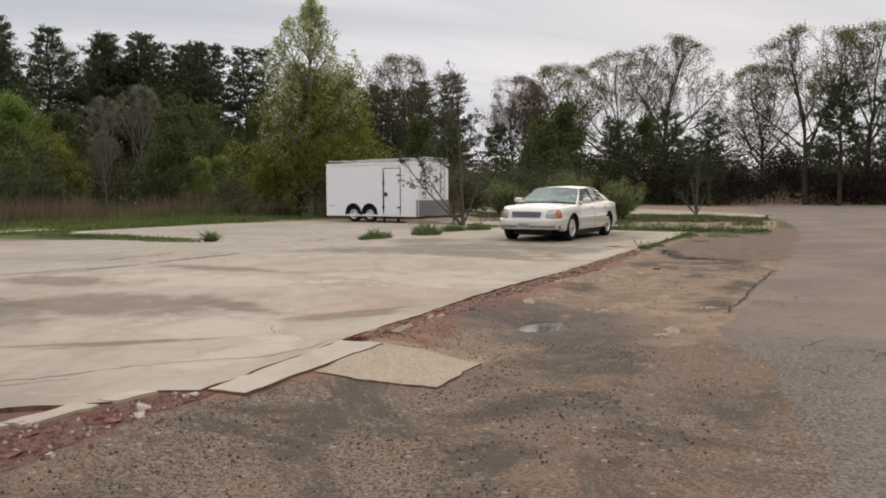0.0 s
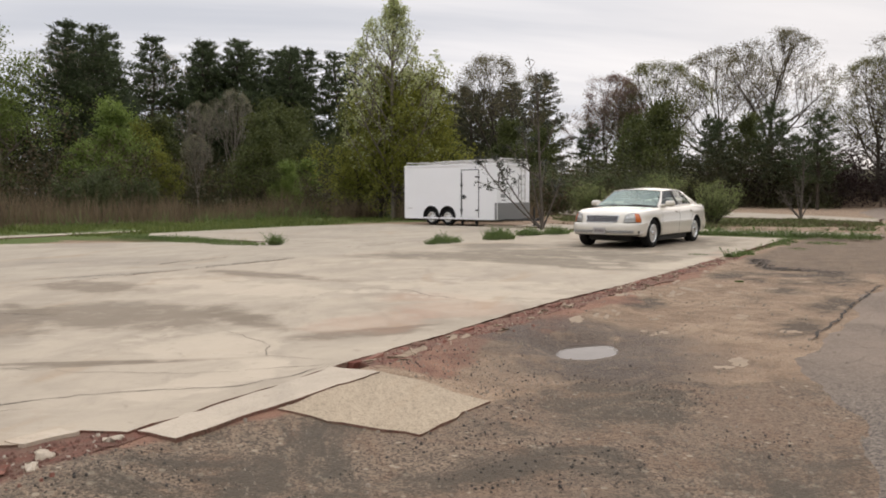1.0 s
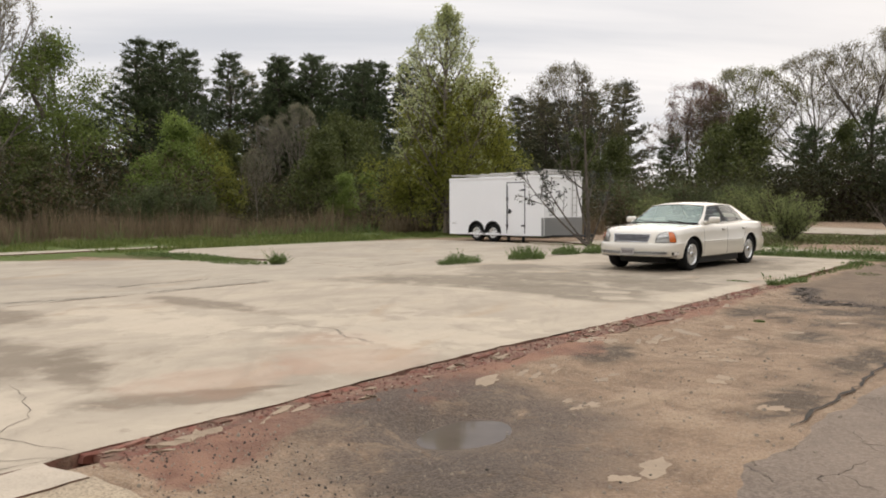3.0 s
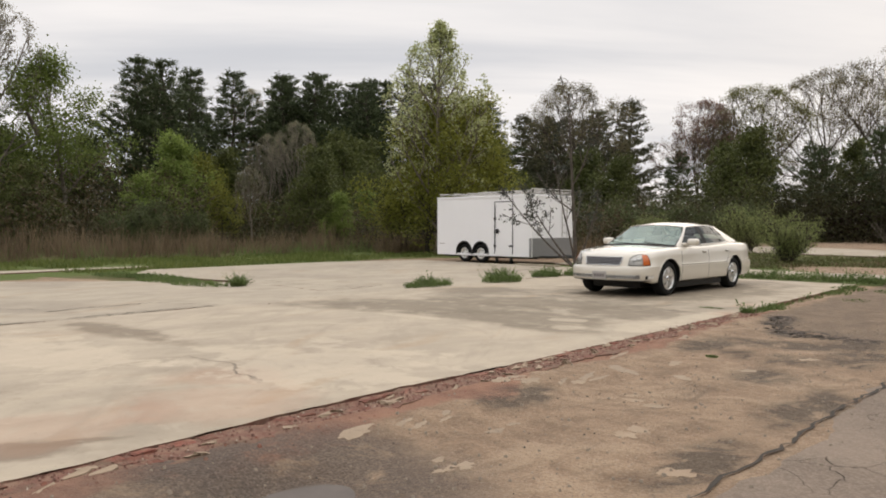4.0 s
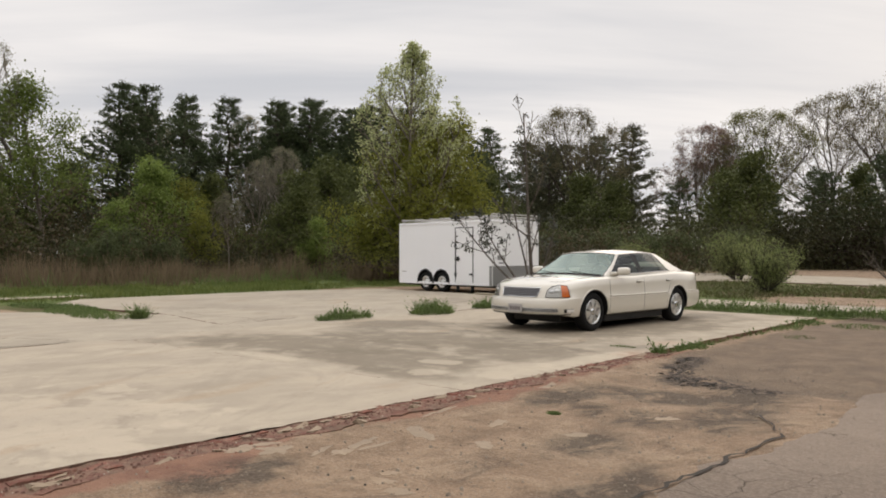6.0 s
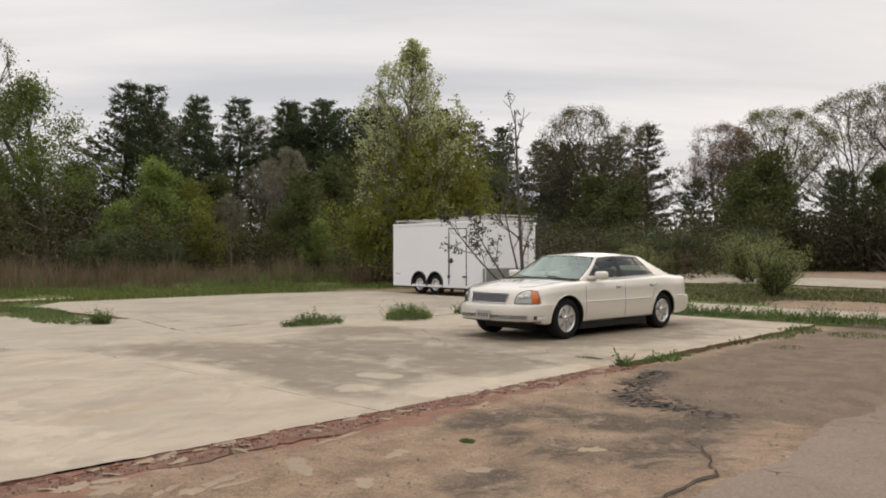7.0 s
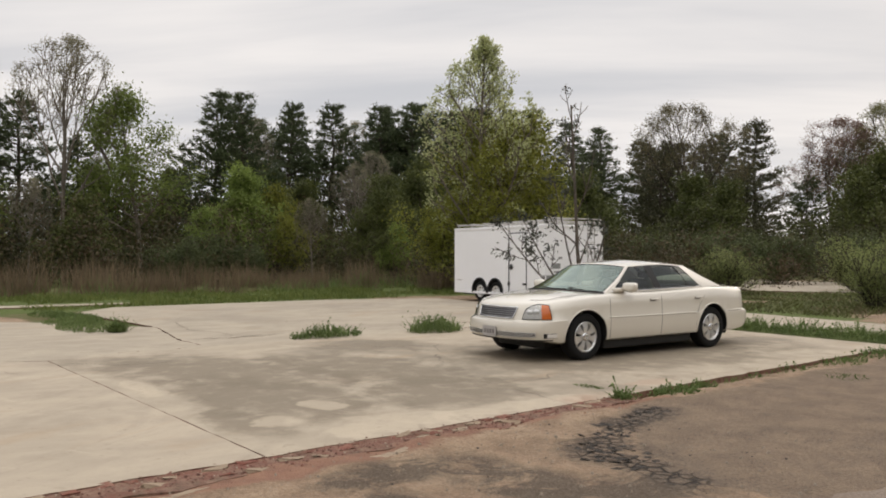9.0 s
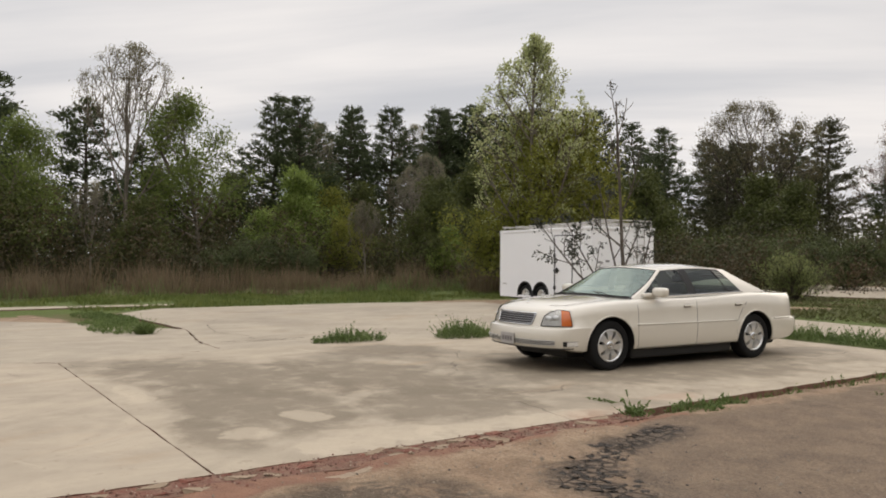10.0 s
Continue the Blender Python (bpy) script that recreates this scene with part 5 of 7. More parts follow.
def build_trailer():
    tr = tagged(new("cargo_trailer"), "white enclosed cargo trailer with roof rack and side door", "trailer")
    body = part("body", box_bm(0, T_L, 0, T_W, T_B, T_T, bevel=0.03), [M_WHITE, M_STEEL], tr)
    cut = bmesh.new()
    for x in (1.42, 2.26):
        cylinder_into(cut, x, -0.3, 0.40, 0.36, 0.385, 32)
    me = bpy.data.meshes.new("cut")
    cut.to_mesh(me), cut.free()
    me = bake_cut(body, new("cut", me))
    for p in me.polygons:
        c = p.center
        if 0.05 < c.y < 0.42 and 0.9 < c.x < 2.7 and c.z < 0.8:
            p.material_index = 1
    for x in (1.42, 2.26):
        trailer_wheel(tr, x)
        arc = [(x + 0.395 * math.cos(a), -0.004, 0.36 + 0.40 * math.sin(a)) for a in np.linspace(radians(-12), radians(192), 22)]
        part("fender_lip", tube_bm(arc, 0.028, 6), M_STEEL, tr, "black rubber fender lip", True)
    # trims
    part("roof_trim", box_bm(-0.02, T_L + 0.02, -0.02, 0.04, T_T - 0.05, T_T + 0.03, bevel=0.012), M_WHITE, tr)
    part("front_roof_trim", box_bm(T_L - 0.05, T_L + 0.025, -0.02, T_W + 0.02, T_T - 0.05, T_T + 0.032, bevel=0.012), M_WHITE, tr)
    part("floor_rail", box_bm(0.0, T_L, -0.012, 0.05, T_B - 0.03, T_B + 0.05, bevel=0.008), M_WHITE, tr)
    for x in (0.015, T_L - 0.015):
        part("corner_post", box_bm(x - 0.03, x + 0.03, -0.012, 0.03, T_B, T_T - 0.05, bevel=0.008), M_WHITE, tr)
    # door
    d0, d1, z0, z1 = 2.98, 3.80, 0.33, 2.22
    door = part("side_door", box_bm(d0, d1, -0.016, 0.02, z0, z1, bevel=0.006), M_WHITE, tr, "closed white side door")
    for a, b, c, e in ((d0 - 0.03, d0, z0, z1 + 0.03), (d1, d1 + 0.03, z0, z1 + 0.03), (d0 - 0.03, d1 + 0.03, z1, z1 + 0.03)):
        part("door_seal", box_bm(a, b, -0.014, 0.01, c, e), M_STEEL, door)
    for z in (0.62, 1.95):
        part("hinge", box_bm(d1 - 0.14, d1 + 0.05, -0.034, -0.012, z - 0.03, z + 0.03, bevel=0.006), M_STEEL, door, "black strap hinge")
    lock = part("lock_bar", tube_bm([(d0 + 0.03, -0.035, z0 + 0.1), (d0 + 0.03, -0.035, z1 - 0.1)], 0.012, 6), M_STEEL, door)
    for z in (0.62, 1.62):
        part("lock_keeper", box_bm(d0 - 0.04, d0 + 0.06, -0.045, -0.012, z - 0.05, z + 0.05, bevel=0.008), M_STEEL, door)
    part("latch_handle", box_bm(d0 - 0.02, d0 + 0.26, -0.06, -0.03, 1.13, 1.17, bevel=0.008), M_STEEL, lock)
    part("latch_plate", box_bm(d0 + 0.06, d0 + 0.18, -0.03, -0.012, 1.07, 1.24, bevel=0.008), M_STEEL, lock)
    # front: stone guard, marks, tongue
    guard = part("stone_guard", box_bm(T_L - 0.0, T_L + 0.014, 0.0, T_W, T_B - 0.02, 0.92, bevel=0.003), M_STONE, tr, "grey metal stone guard")
    part("guard_side", box_bm(T_L - 0.10, T_L + 0.012, -0.018, -0.006, T_B - 0.02, 0.92, bevel=0.003), M_STONE, guard)
    for y, z, wd, ht in ((0.45, 1.20, 0.34, 0.16), (0.30, 1.42, 0.20, 0.06), (0.62, 1.45, 0.16, 0.07), (0.5, 1.02, 0.3, 0.05)):
        part("decal", box_bm(T_L, T_L + 0.004, y - wd / 2, y + wd / 2, z - ht / 2, z + ht / 2), M_STONE, tr)
    for i, x in enumerate((0.17, 0.26, 0.35)):
        part("maker_mark", box_bm(x - 0.035, x + 0.035, -0.004, 0.002, 0.66, 0.69), M_RACK, tr)
    part("tail_marker", box_bm(-0.006, 0.0, 0.1, 0.3, 0.45, 0.55), M_RED, tr)
    for y in (0.35, T_W - 0.35):
        part("frame_rail", box_bm(0.1, T_L, y - 0.03, y + 0.03, T_B - 0.10, T_B, bevel=0.005), M_STEEL, tr)
        part("tongue", tube_bm([(T_L - 0.2, y, 0.24), (T_L + 1.15, T_W / 2 + (y - T_W / 2) * 0.05, 0.24)], 0.04, 6), M_STEEL, tr)
    part("coupler", box_bm(T_L + 1.08, T_L + 1.35, T_W / 2 - 0.06, T_W / 2 + 0.06, 0.2, 0.32, bevel=0.02), M_STEEL, tr)
    part("jack", tube_bm([(T_L + 0.95, T_W / 2, 0.0), (T_L + 0.95, T_W / 2, 0.75)], 0.035, 8), M_STEEL, tr)
    part("jack_foot", box_bm(T_L + 0.87, T_L + 1.03, T_W / 2 - 0.08, T_W / 2 + 0.08, -0.01, 0.02), M_STEEL, tr)
    for x in (2.85, 3.55):
        part("stand", tube_bm([(x, 0.25, 0.0), (x, 0.25, 0.3)], 0.06, 8), M_STEEL, tr)
    # ladder rack on the roof
    rack = part("rack_rail", tube_bm([(0.05, 0.08, T_T + 0.12), (T_L - 0.05, 0.08, T_T + 0.12)], 0.02, 6), M_RACK, tr, "weathered metal roof rack")
    part("rack_rail", tube_bm([(0.05, T_W - 0.08, T_T + 0.12), (T_L - 0.05, T_W - 0.08, T_T + 0.12)], 0.02, 6), M_RACK, tr)
    for x in np.linspace(0.1, T_L - 0.1, 7):
        part("rack_post", tube_bm([(x, 0.08, T_T - 0.02), (x, 0.08, T_T + 0.13)], 0.018, 6), M_RACK, tr)
        part("rack_post", tube_bm([(x, T_W - 0.08, T_T - 0.02), (x, T_W - 0.08, T_T + 0.13)], 0.018, 6), M_RACK, tr)
        part("rack_bar", tube_bm([(x, 0.02, T_T + 0.15), (x, T_W - 0.02, T_T + 0.15)], 0.022, 6), M_RACK, tr)
    for y in (0.7, 1.05):
        part("rack_rail", tube_bm([(1.5, y, T_T + 0.19), (T_L + 0.05, y, T_T + 0.22)], 0.022, 6), M_RACK, tr)
    part("rack_hoop", tube_bm([(T_L - 0.06, 0.05, T_T), (T_L - 0.06, 0.05, T_T + 0.24), (T_L - 0.06, T_W - 0.05, T_T + 0.24), (T_L - 0.06, T_W - 0.05, T_T)], 0.022, 6), M_RACK, tr)
    for y in (1.75, 2.05):
        part("front_ladder", tube_bm([(T_L + 0.05, y, 0.95), (T_L + 0.05, y, T_T + 0.2)], 0.014, 5), M_RACK, tr)
    for z in np.arange(1.1, T_T, 0.28):
        part("ladder_rung", tube_bm([(T_L + 0.05, 1.75, z), (T_L + 0.05, 2.05, z)], 0.011, 5), M_RACK, tr)
    tr.matrix_basis = pose(-18.74, 27.83, -0.005, 0, 0, -3.6)
    plank = new("board", sheet_mesh("board", [(-14.2, 26.75), (-12.4, 26.55), (-12.38, 26.75), (-14.18, 26.95)], 0.0, 0.05, M_WOOD))
    tagged(plank, "weathered timber board lying by the trailer", "board")


build_trailer()

# ---------------------------------------------------------------- plants
M_BARK = bark_material("grey_bark", (0.040, 0.032, 0.025), (0.095, 0.078, 0.062))
M_BARK_PALE = bark_material("pale_bark", (0.12, 0.10, 0.08), (0.22, 0.19, 0.155))
M_NEEDLE = leaf_material("pine_needles", (0.034, 0.049, 0.022), (0.080, 0.102, 0.042), 0.2)
M_NEEDLE_DRY = leaf_material("dull_needles", (0.040, 0.046, 0.023), (0.088, 0.086, 0.042), 0.2)
M_LEAF_LIME = leaf_material("fresh_leaves", (0.13, 0.19, 0.042), (0.26, 0.33, 0.09), 0.4)
M_LEAF_SPRING = leaf_material("spring_leaves", (0.10, 0.14, 0.032), (0.21, 0.26, 0.07), 0.4)
M_LEAF_OLIVE = leaf_material("olive_leaves", (0.135, 0.145, 0.026), (0.27, 0.275, 0.055), 0.4)
M_LEAF_GREEN = leaf_material("green_leaves", (0.052, 0.066, 0.020), (0.115, 0.130, 0.038), 0.3)
M_LEAF_PALE = leaf_material("pale_poplar_leaves", (0.32, 0.36, 0.16), (0.50, 0.52, 0.27), 0.5)
M_BUD = leaf_material("tan_buds", (0.10, 0.088, 0.045), (0.18, 0.155, 0.075), 0.3)
M_BUD_OLIVE = leaf_material("olive_buds", (0.10, 0.105, 0.035), (0.20, 0.195, 0.07), 0.35)
M_BUD_PALE = leaf_material("pale_buds", (0.17, 0.16, 0.10), (0.27, 0.25, 0.165), 0.4)
M_BUD_RED = leaf_material("red_buds", (0.14, 0.085, 0.072), (0.25, 0.165, 0.13), 0.4)
M_BRUSH = leaf_material("dark_brush", (0.026, 0.029, 0.012), (0.070, 0.066, 0.026), 0.25)
M_BRUSH_BROWN = leaf_material("brown_brush", (0.052, 0.037, 0.023), (0.125, 0.09, 0.048), 0.25)
M_REED = leaf_material("dry_reeds", (0.085, 0.060, 0.036), (0.25, 0.185, 0.115), 0.3)
M_GRASS = leaf_material("grass_blades", (0.078, 0.112, 0.026), (0.19, 0.215, 0.064), 0.4)
M_VERGE = leaf_material("verge_weeds", (0.075, 0.082, 0.03), (0.15, 0.155, 0.06), 0.35)
M_WEED = leaf_material("weed_leaves", (0.085, 0.13, 0.04), (0.19, 0.25, 0.09), 0.4)


def unit(v):
    return v / np.maximum(np.linalg.norm(v, axis=-1, keepdims=True), 1e-9)


def leaf_quads(centres, length, width, rng, along=None, spread=1.0):
    """One small diamond leaf at each centre; along: the way it points, loosely."""
    k = len(centres)
    d = rng.normal(size=(k, 3))
    if along is not None:
        d = d * spread + along
    d = unit(d)
    side = unit(np.cross(d, rng.normal(size=(k, 3))))
    ln = (length * rng.uniform(0.6, 1.3, (k, 1)))
    wd = (width * rng.uniform(0.6, 1.3, (k, 1)))
    v = np.stack([centres - d * ln / 2, centres + side * wd / 2, centres + d * ln / 2, centres - side * wd / 2], 1)
    return v.reshape(-1, 3), np.arange(4 * k).reshape(-1, 4)


class Wood:
    """Gathers tapered limbs as one mesh, and the tips that bear leaves."""

    def __init__(self, seed):
        self.rng = random.Random(seed)
        self.v, self.f, self.tips = [], [], []

    def limb(self, pts, radii, sides=5):
        base = len(self.v)
        u = None
        for i, p in enumerate(pts):
            d = (pts[min(i + 1, len(pts) - 1)] - pts[max(i - 1, 0)]).normalized()
            u = d.orthogonal().normalized() if u is None else (u - d * u.dot(d)).normalized()
            w_ = d.cross(u)
            for k in range(sides):
                a = 2 * math.pi * k / sides
                self.v.append(p + radii[i] * (math.cos(a) * u + math.sin(a) * w_))
        for i in range(len(pts) - 1):
            for k in range(sides):
                a, b = base + i * sides + k, base + i * sides + (k + 1) % sides
                self.f.append((a, b, b + sides, a + sides))

    def grow(self, p, d, length, radius, level, spec):
        """A limb with its side shoots. spec: levels, shoots, angle, shrink, lift, wobble, bare, twig."""
        r = self.rng
        n = 6 if level == 0 else 4 if level < 3 else 3
        pts, q = [p.copy()], p.copy()
        for i in range(n):
            wob = Vector((r.gauss(0, 1), r.gauss(0, 1), r.gauss(0, 0.5))) * spec["wobble"] * (0.35 if level == 0 else 1)
            d = (d + wob + Vector((0, 0, spec["lift"] * (0.5 if level == 0 else 1)))).normalized()
            q = q + d * (length / n)
            pts.append(q.copy())
        end = max(spec["twig"], radius * (0.35 if level == 0 else 0.3))
        radii = [radius + (end - radius) * i / n for i in range(n + 1)]
        if level == 0:
            radii[0] *= 1.35
        self.limb(pts, radii, 7 if level == 0 else 5 if level == 1 else 4 if level == 2 else 3)
        if level >= spec["levels"]:
            self.tips += [pts[-1], pts[len(pts) // 2], (pts[-1] + pts[-2]) / 2]
            return
        k = spec["shoots"][level]
        lo = spec["bare"] if level == 0 else 0.2
        for i in range(k):
            f = lo + (1 - lo) * (i + r.random() * 0.8) / k
            g = min(f, 0.995) * n
            j = int(g)
            start = pts[j].lerp(pts[j + 1], g - j)
            axis = (pts[j + 1] - pts[j]).normalized()
            side = axis.orthogonal().normalized()
            side.rotate(Matrix.Rotation(i * 2.4 + r.random() * 1.2, 3, axis))
            ang = radians(spec["angle"] * r.uniform(0.75, 1.2)) * (1.0 if f < 0.8 else 0.6)
            nd = axis * math.cos(ang) + side * math.sin(ang)
            fall = spec["fall"](f) if level == 0 else (1.05 - 0.55 * f)
            self.grow(start, nd, length * spec["shrink"][level] * fall * r.uniform(0.75, 1.2), max(spec["twig"], radii[j] * 0.55), level + 1, spec)
        self.tips.append(pts[-1])

    def mesh(self, name, mat):
        return arrays_mesh(name, np.array([tuple(v) for v in self.v]), np.array(self.f), mat, True)

    def leaves(self, name, mat, per_tip, spread, length, width, seed, low=0.0, squash=0.8):
        rng = np.random.default_rng(seed)
        t = np.array([tuple(v) for v in self.tips if v.z > low])
        c = np.repeat(t, per_tip, 0) + rng.normal(size=(len(t) * per_tip, 3)) * np.array([spread, spread, spread * squash])
        v, f = leaf_quads(c, length, width, rng)
        return arrays_mesh(name, v, f, mat)


def domed(wide, middle, tall):
    """Keeps twigs within a rounded crown; sizes as shares of the tree's height."""
    def inside(v, h):
        c = Vector((0, 0, middle * h))
        d = Vector((v.x / (wide * h), v.y / (wide * h), (v.z - c.z) / (tall * h)))
        return v if v.z < c.z - 0.25 * h or d.length < 1 else c + (v - c) * ((1 + 0.10 * math.tanh(d.length - 1)) / d.length)
    return inside


def spired(v, h):
    """Keeps twigs within a pointed crown."""
    r, most = math.hypot(v.x, v.y), h * min(0.25, 0.035 + 0.62 * max(0.0, 1 - v.z / h))
    return v if r < most else Vector((v.x * most / r, v.y * most / r, v.z))


VASE = dict(levels=4, shoots=(9, 6, 5, 4), angle=40, shrink=(1.15, 0.58, 0.54, 0.5), lift=0.04, wobble=0.12, bare=0.40, twig=0.016, stem=0.50, fall=lambda f: 0.8 + 0.2 * f, envelope=domed(0.37, 0.64, 0.34), over=1.3)
ROUND = dict(levels=3, shoots=(16, 7, 5), angle=58, shrink=(0.46, 0.5, 0.5), lift=0.06, wobble=0.14, bare=0.12, twig=0.018, stem=0.85, fall=lambda f: 1.2 - 0.75 * f)
OVAL = dict(levels=3, shoots=(15, 6, 4), angle=56, shrink=(0.52, 0.52, 0.5), lift=0.06, wobble=0.12, bare=0.26, twig=0.016, stem=0.92, fall=lambda f: 1.05 - 0.72 * f)
UPRIGHT = dict(levels=3, shoots=(30, 8, 4), angle=50, shrink=(0.46, 0.42, 0.42), lift=0.13, wobble=0.05, bare=0.10, twig=0.013, stem=0.97, fall=lambda f: 1.05 * (1 - f) ** 0.75 + 0.10, envelope=spired)
OPEN = dict(levels=4, shoots=(12, 6, 4, 3), angle=34, shrink=(0.62, 0.5, 0.5, 0.5), lift=0.10, wobble=0.07, bare=0.36, twig=0.015, stem=0.66, fall=lambda f: 1.1 - 0.2 * f, envelope=domed(0.20, 0.72, 0.27), over=1.2)
SHRUB = dict(stem=1.0, levels=2, shoots=(9, 6), angle=38, shrink=(0.5, 0.5), lift=0.10, wobble=0.16, bare=0.12, twig=0.008, fall=lambda f: 1.1 - 0.4 * f)


def broadleaf(name, label, height, spec, seed, bark, leaf, per_tip, spread, length, width, girth=0.022, lean=0.0, low=0.0):
    """A deciduous tree: trunk with limbs, and a crown of single leaves."""
    tree = tagged(new(name), label, "tree", group="trees round the yard")
    wd = Wood(seed)
    wd.grow(Vector((0, 0, -0.3)), Vector((lean, 0, 1)).normalized(), height * spec["stem"], height * girth, 0, spec)
    top = max(v.z for v in wd.v)
    k = height / top * spec.get("over", 1.0)
    fit_in = spec.get("envelope")
    shape = lambda v: fit_in(v * k, height) if fit_in else v * k
    wd.v, wd.tips = [shape(v) for v in wd.v], [shape(v) for v in wd.tips]
    part("trunk", wd.mesh("trunk", bark), None, tree)
    part("crown", wd.leaves("crown", leaf, per_tip, spread, length, width, seed, low), None, tree)
    return tree


def pine(label, height, seed, needle, reach=0.24, bare=0.2, density=1.0, gaps=0.0):
    """A white pine: straight trunk, tiers of level limbs, tufts of needles."""
    tree = tagged(new("pine_tree"), label, "tree", group="trees round the yard")
    wd, rng, r = Wood(seed), np.random.default_rng(seed), random.Random(seed)
    n = 8
    pts = [Vector((r.gauss(0, 0.012) * height * i / n, r.gauss(0, 0.012) * height * i / n, -0.3 + height * i / n)) for i in range(n + 1)]
    wd.limb(pts, [height * 0.017 * (1 - 0.9 * i / n) + 0.015 for i in range(n + 1)], 7)
    cs, ways = [], []
    z = height * bare
    while z < height * 0.985:
        f = (z / height - bare) / (1 - bare)
        long = height * reach * (1 - f) ** 0.55 * (0.65 + 0.35 * min(1, f * 5)) * (0.75 + 0.45 * r.random()) + 0.25
        for a in np.linspace(0, 2 * math.pi, r.choice((4, 5, 6)), endpoint=False):
            if r.random() < gaps:
                continue
            a += r.random() * 1.1
            ln = long * r.uniform(0.55, 1.2)
            rise = 0.04 + 0.42 * f + r.gauss(0, 0.07)
            g = z / height * n
            j = min(int(g), n - 1)
            p = pts[j].lerp(pts[j + 1], g - j)
            d = Vector((math.cos(a), math.sin(a), rise)).normalized()
            mid = p + d * ln * 0.55 + Vector((0, 0, -0.02 * ln))
            tip = p + d * ln + Vector((0, 0, 0.10 * ln))
            wd.limb([p, mid, tip], [0.02 + ln * 0.012, 0.015 + ln * 0.006, 0.012], 3)
            for k in range(int(4 + ln * 3.6 * density)):
                h = 0.30 + 0.72 * r.random() ** 0.8
                c = p.lerp(mid, h / 0.55) if h < 0.55 else mid.lerp(tip, min(1.05, (h - 0.55) / 0.45))
                w_ = ln * 0.34 * (1.15 - h)
                cs.append((c.x - math.sin(a) * r.gauss(0, w_), c.y + math.cos(a) * r.gauss(0, w_), c.z + r.gauss(0.05, 0.10)))
                ways.append((d.x, d.y, 0.55))
        z += height * r.uniform(0.030, 0.052)
    for k in range(10):
        cs.append((pts[-1].x + r.gauss(0, 0.12), pts[-1].y + r.gauss(0, 0.12), height * r.uniform(0.93, 1.0)))
        ways.append((0, 0, 1))
    per = 7
    c = np.repeat(np.array(cs), per, 0) + rng.normal(size=(len(cs) * per, 3)) * np.array([0.20, 0.20, 0.075])
    v, f = leaf_quads(c, 0.42, 0.105, rng, np.repeat(np.array(ways), per, 0), 0.75)
    part("trunk", wd.mesh("trunk", M_BARK), None, tree)
    part("crown", arrays_mesh("crown", v, f, needle), None, tree)
    return tree


def put(master, spots, height):
    """Stands the master on the first spot and copies of it on the rest: (x, y, height, turn)."""
    for i, (x, y, h, turn) in enumerate(spots):
        s = h / height * (1.02 if master.name.startswith("pine") else 1.0)
        m = pose(x, y, soil_at(x, y) - 0.03, 0, 0, turn)
        ob = master if i == 0 else copy_thing(master, m)
        ob.matrix_basis = m @ Matrix.Diagonal((s, s, s, 1))


put(pine("tall dark green white pine with tiered limbs", 16, 11, M_NEEDLE, 0.29, 0.10, 1.3), [(-68, 51.5, 17.2, 0), (-62, 57.5, 17.0, 100), (-58.5, 64, 16.8, 30), (-75, 51, 17.5, 200), (-66, 64, 17.5, 250), (-47, 90, 15.5, 90), (-64.7, 55.2, 17.0, 0), (-60.5, 61.5, 16.6, 80), (-52, 32.6, 13.4, 40), (-57.5, 82, 16.6, 200), (-49.5, 33.5, 12.9, 290)], 16)
put(pine("dense dark green pine behind the reeds", 17, 12, M_NEEDLE, 0.28, 0.08, 1.35, 0.05), [(-63, 66, 17.8, 40), (-56, 69, 16.8, 300), (-70, 60, 18.0, 100), (-53, 72, 15.5, 180), (-64.3, 59.2, 17.6, 0), (-57, 60.5, 16.0, 130), (-70.9, 48.2, 17.4, 70), (-54.8, 65, 16.2, 220), (-67, 57.5, 16.4, 20), (-73, 45.5, 15.6, 310), (-61, 63, 15.5, 170)], 17)
put(pine("dull green pine with thinning lower limbs", 15, 13, M_NEEDLE_DRY, 0.27, 0.12, 1.1, 0.10), [(-54, 90, 15.5, 30), (-45.5, 80, 13.5, 110), (-64, 88, 15.0, 200), (-60, 93, 16.6, 0), (-41, 87, 15.9, 60), (-47.6, 88, 14.4, 140), (-43.5, 74, 12.0, 250), (-37.8, 80, 10.5, 20), (-52, 84, 14.0, 310)], 15)
put(pine("open-crowned pine dark against the sky", 12, 14, M_NEEDLE, 0.27, 0.3, 1.1, 0.2), [(-55.0, 20.2, 12.2, 0), (-47.9, 13.2, 12.6, 130), (-57, 24.4, 10.0, 220), (-8.2, 69.5, 7.9, 60), (-13.4, 78.6, 9.6, 170), (1.8, 72, 10.6, 20), (-20.5, 84, 9.0, 100), (6.5, 74, 11.0, 200), (-62, 15, 13, 75), (-58, 5, 13, 20), (-18.5, 80, 8.5, 40), (-23.5, 80, 8.0, 130), (-11, 76, 6.5, 260), (-26, 86, 9.5, 300), (-33, 82, 9, 15)], 12)

put(broadleaf("budding_tree", "tall bare tree with buds against the sky", 16, VASE, 21, M_BARK, M_BUD, 5, 0.30, 0.12, 0.075, 0.016), [(-39.2, 72.3, 15.7, 0), (-24, 104, 19.4, 110), (-17.4, 98, 18.2, 240), (-0.8, 75, 15.4, 60), (-31.0, 88, 12.8, 200)], 16)
put(broadleaf("budding_tree", "wide bare tree with olive new leaves", 15, dict(VASE, angle=46), 22, M_BARK, M_BUD_OLIVE, 5, 0.30, 0.12, 0.075, 0.016), [(-28, 90, 16.2, 0), (4.2, 80, 16.0, 140), (-4.8, 79, 13.0, 20), (9.5, 78, 15.0, 300)], 15)
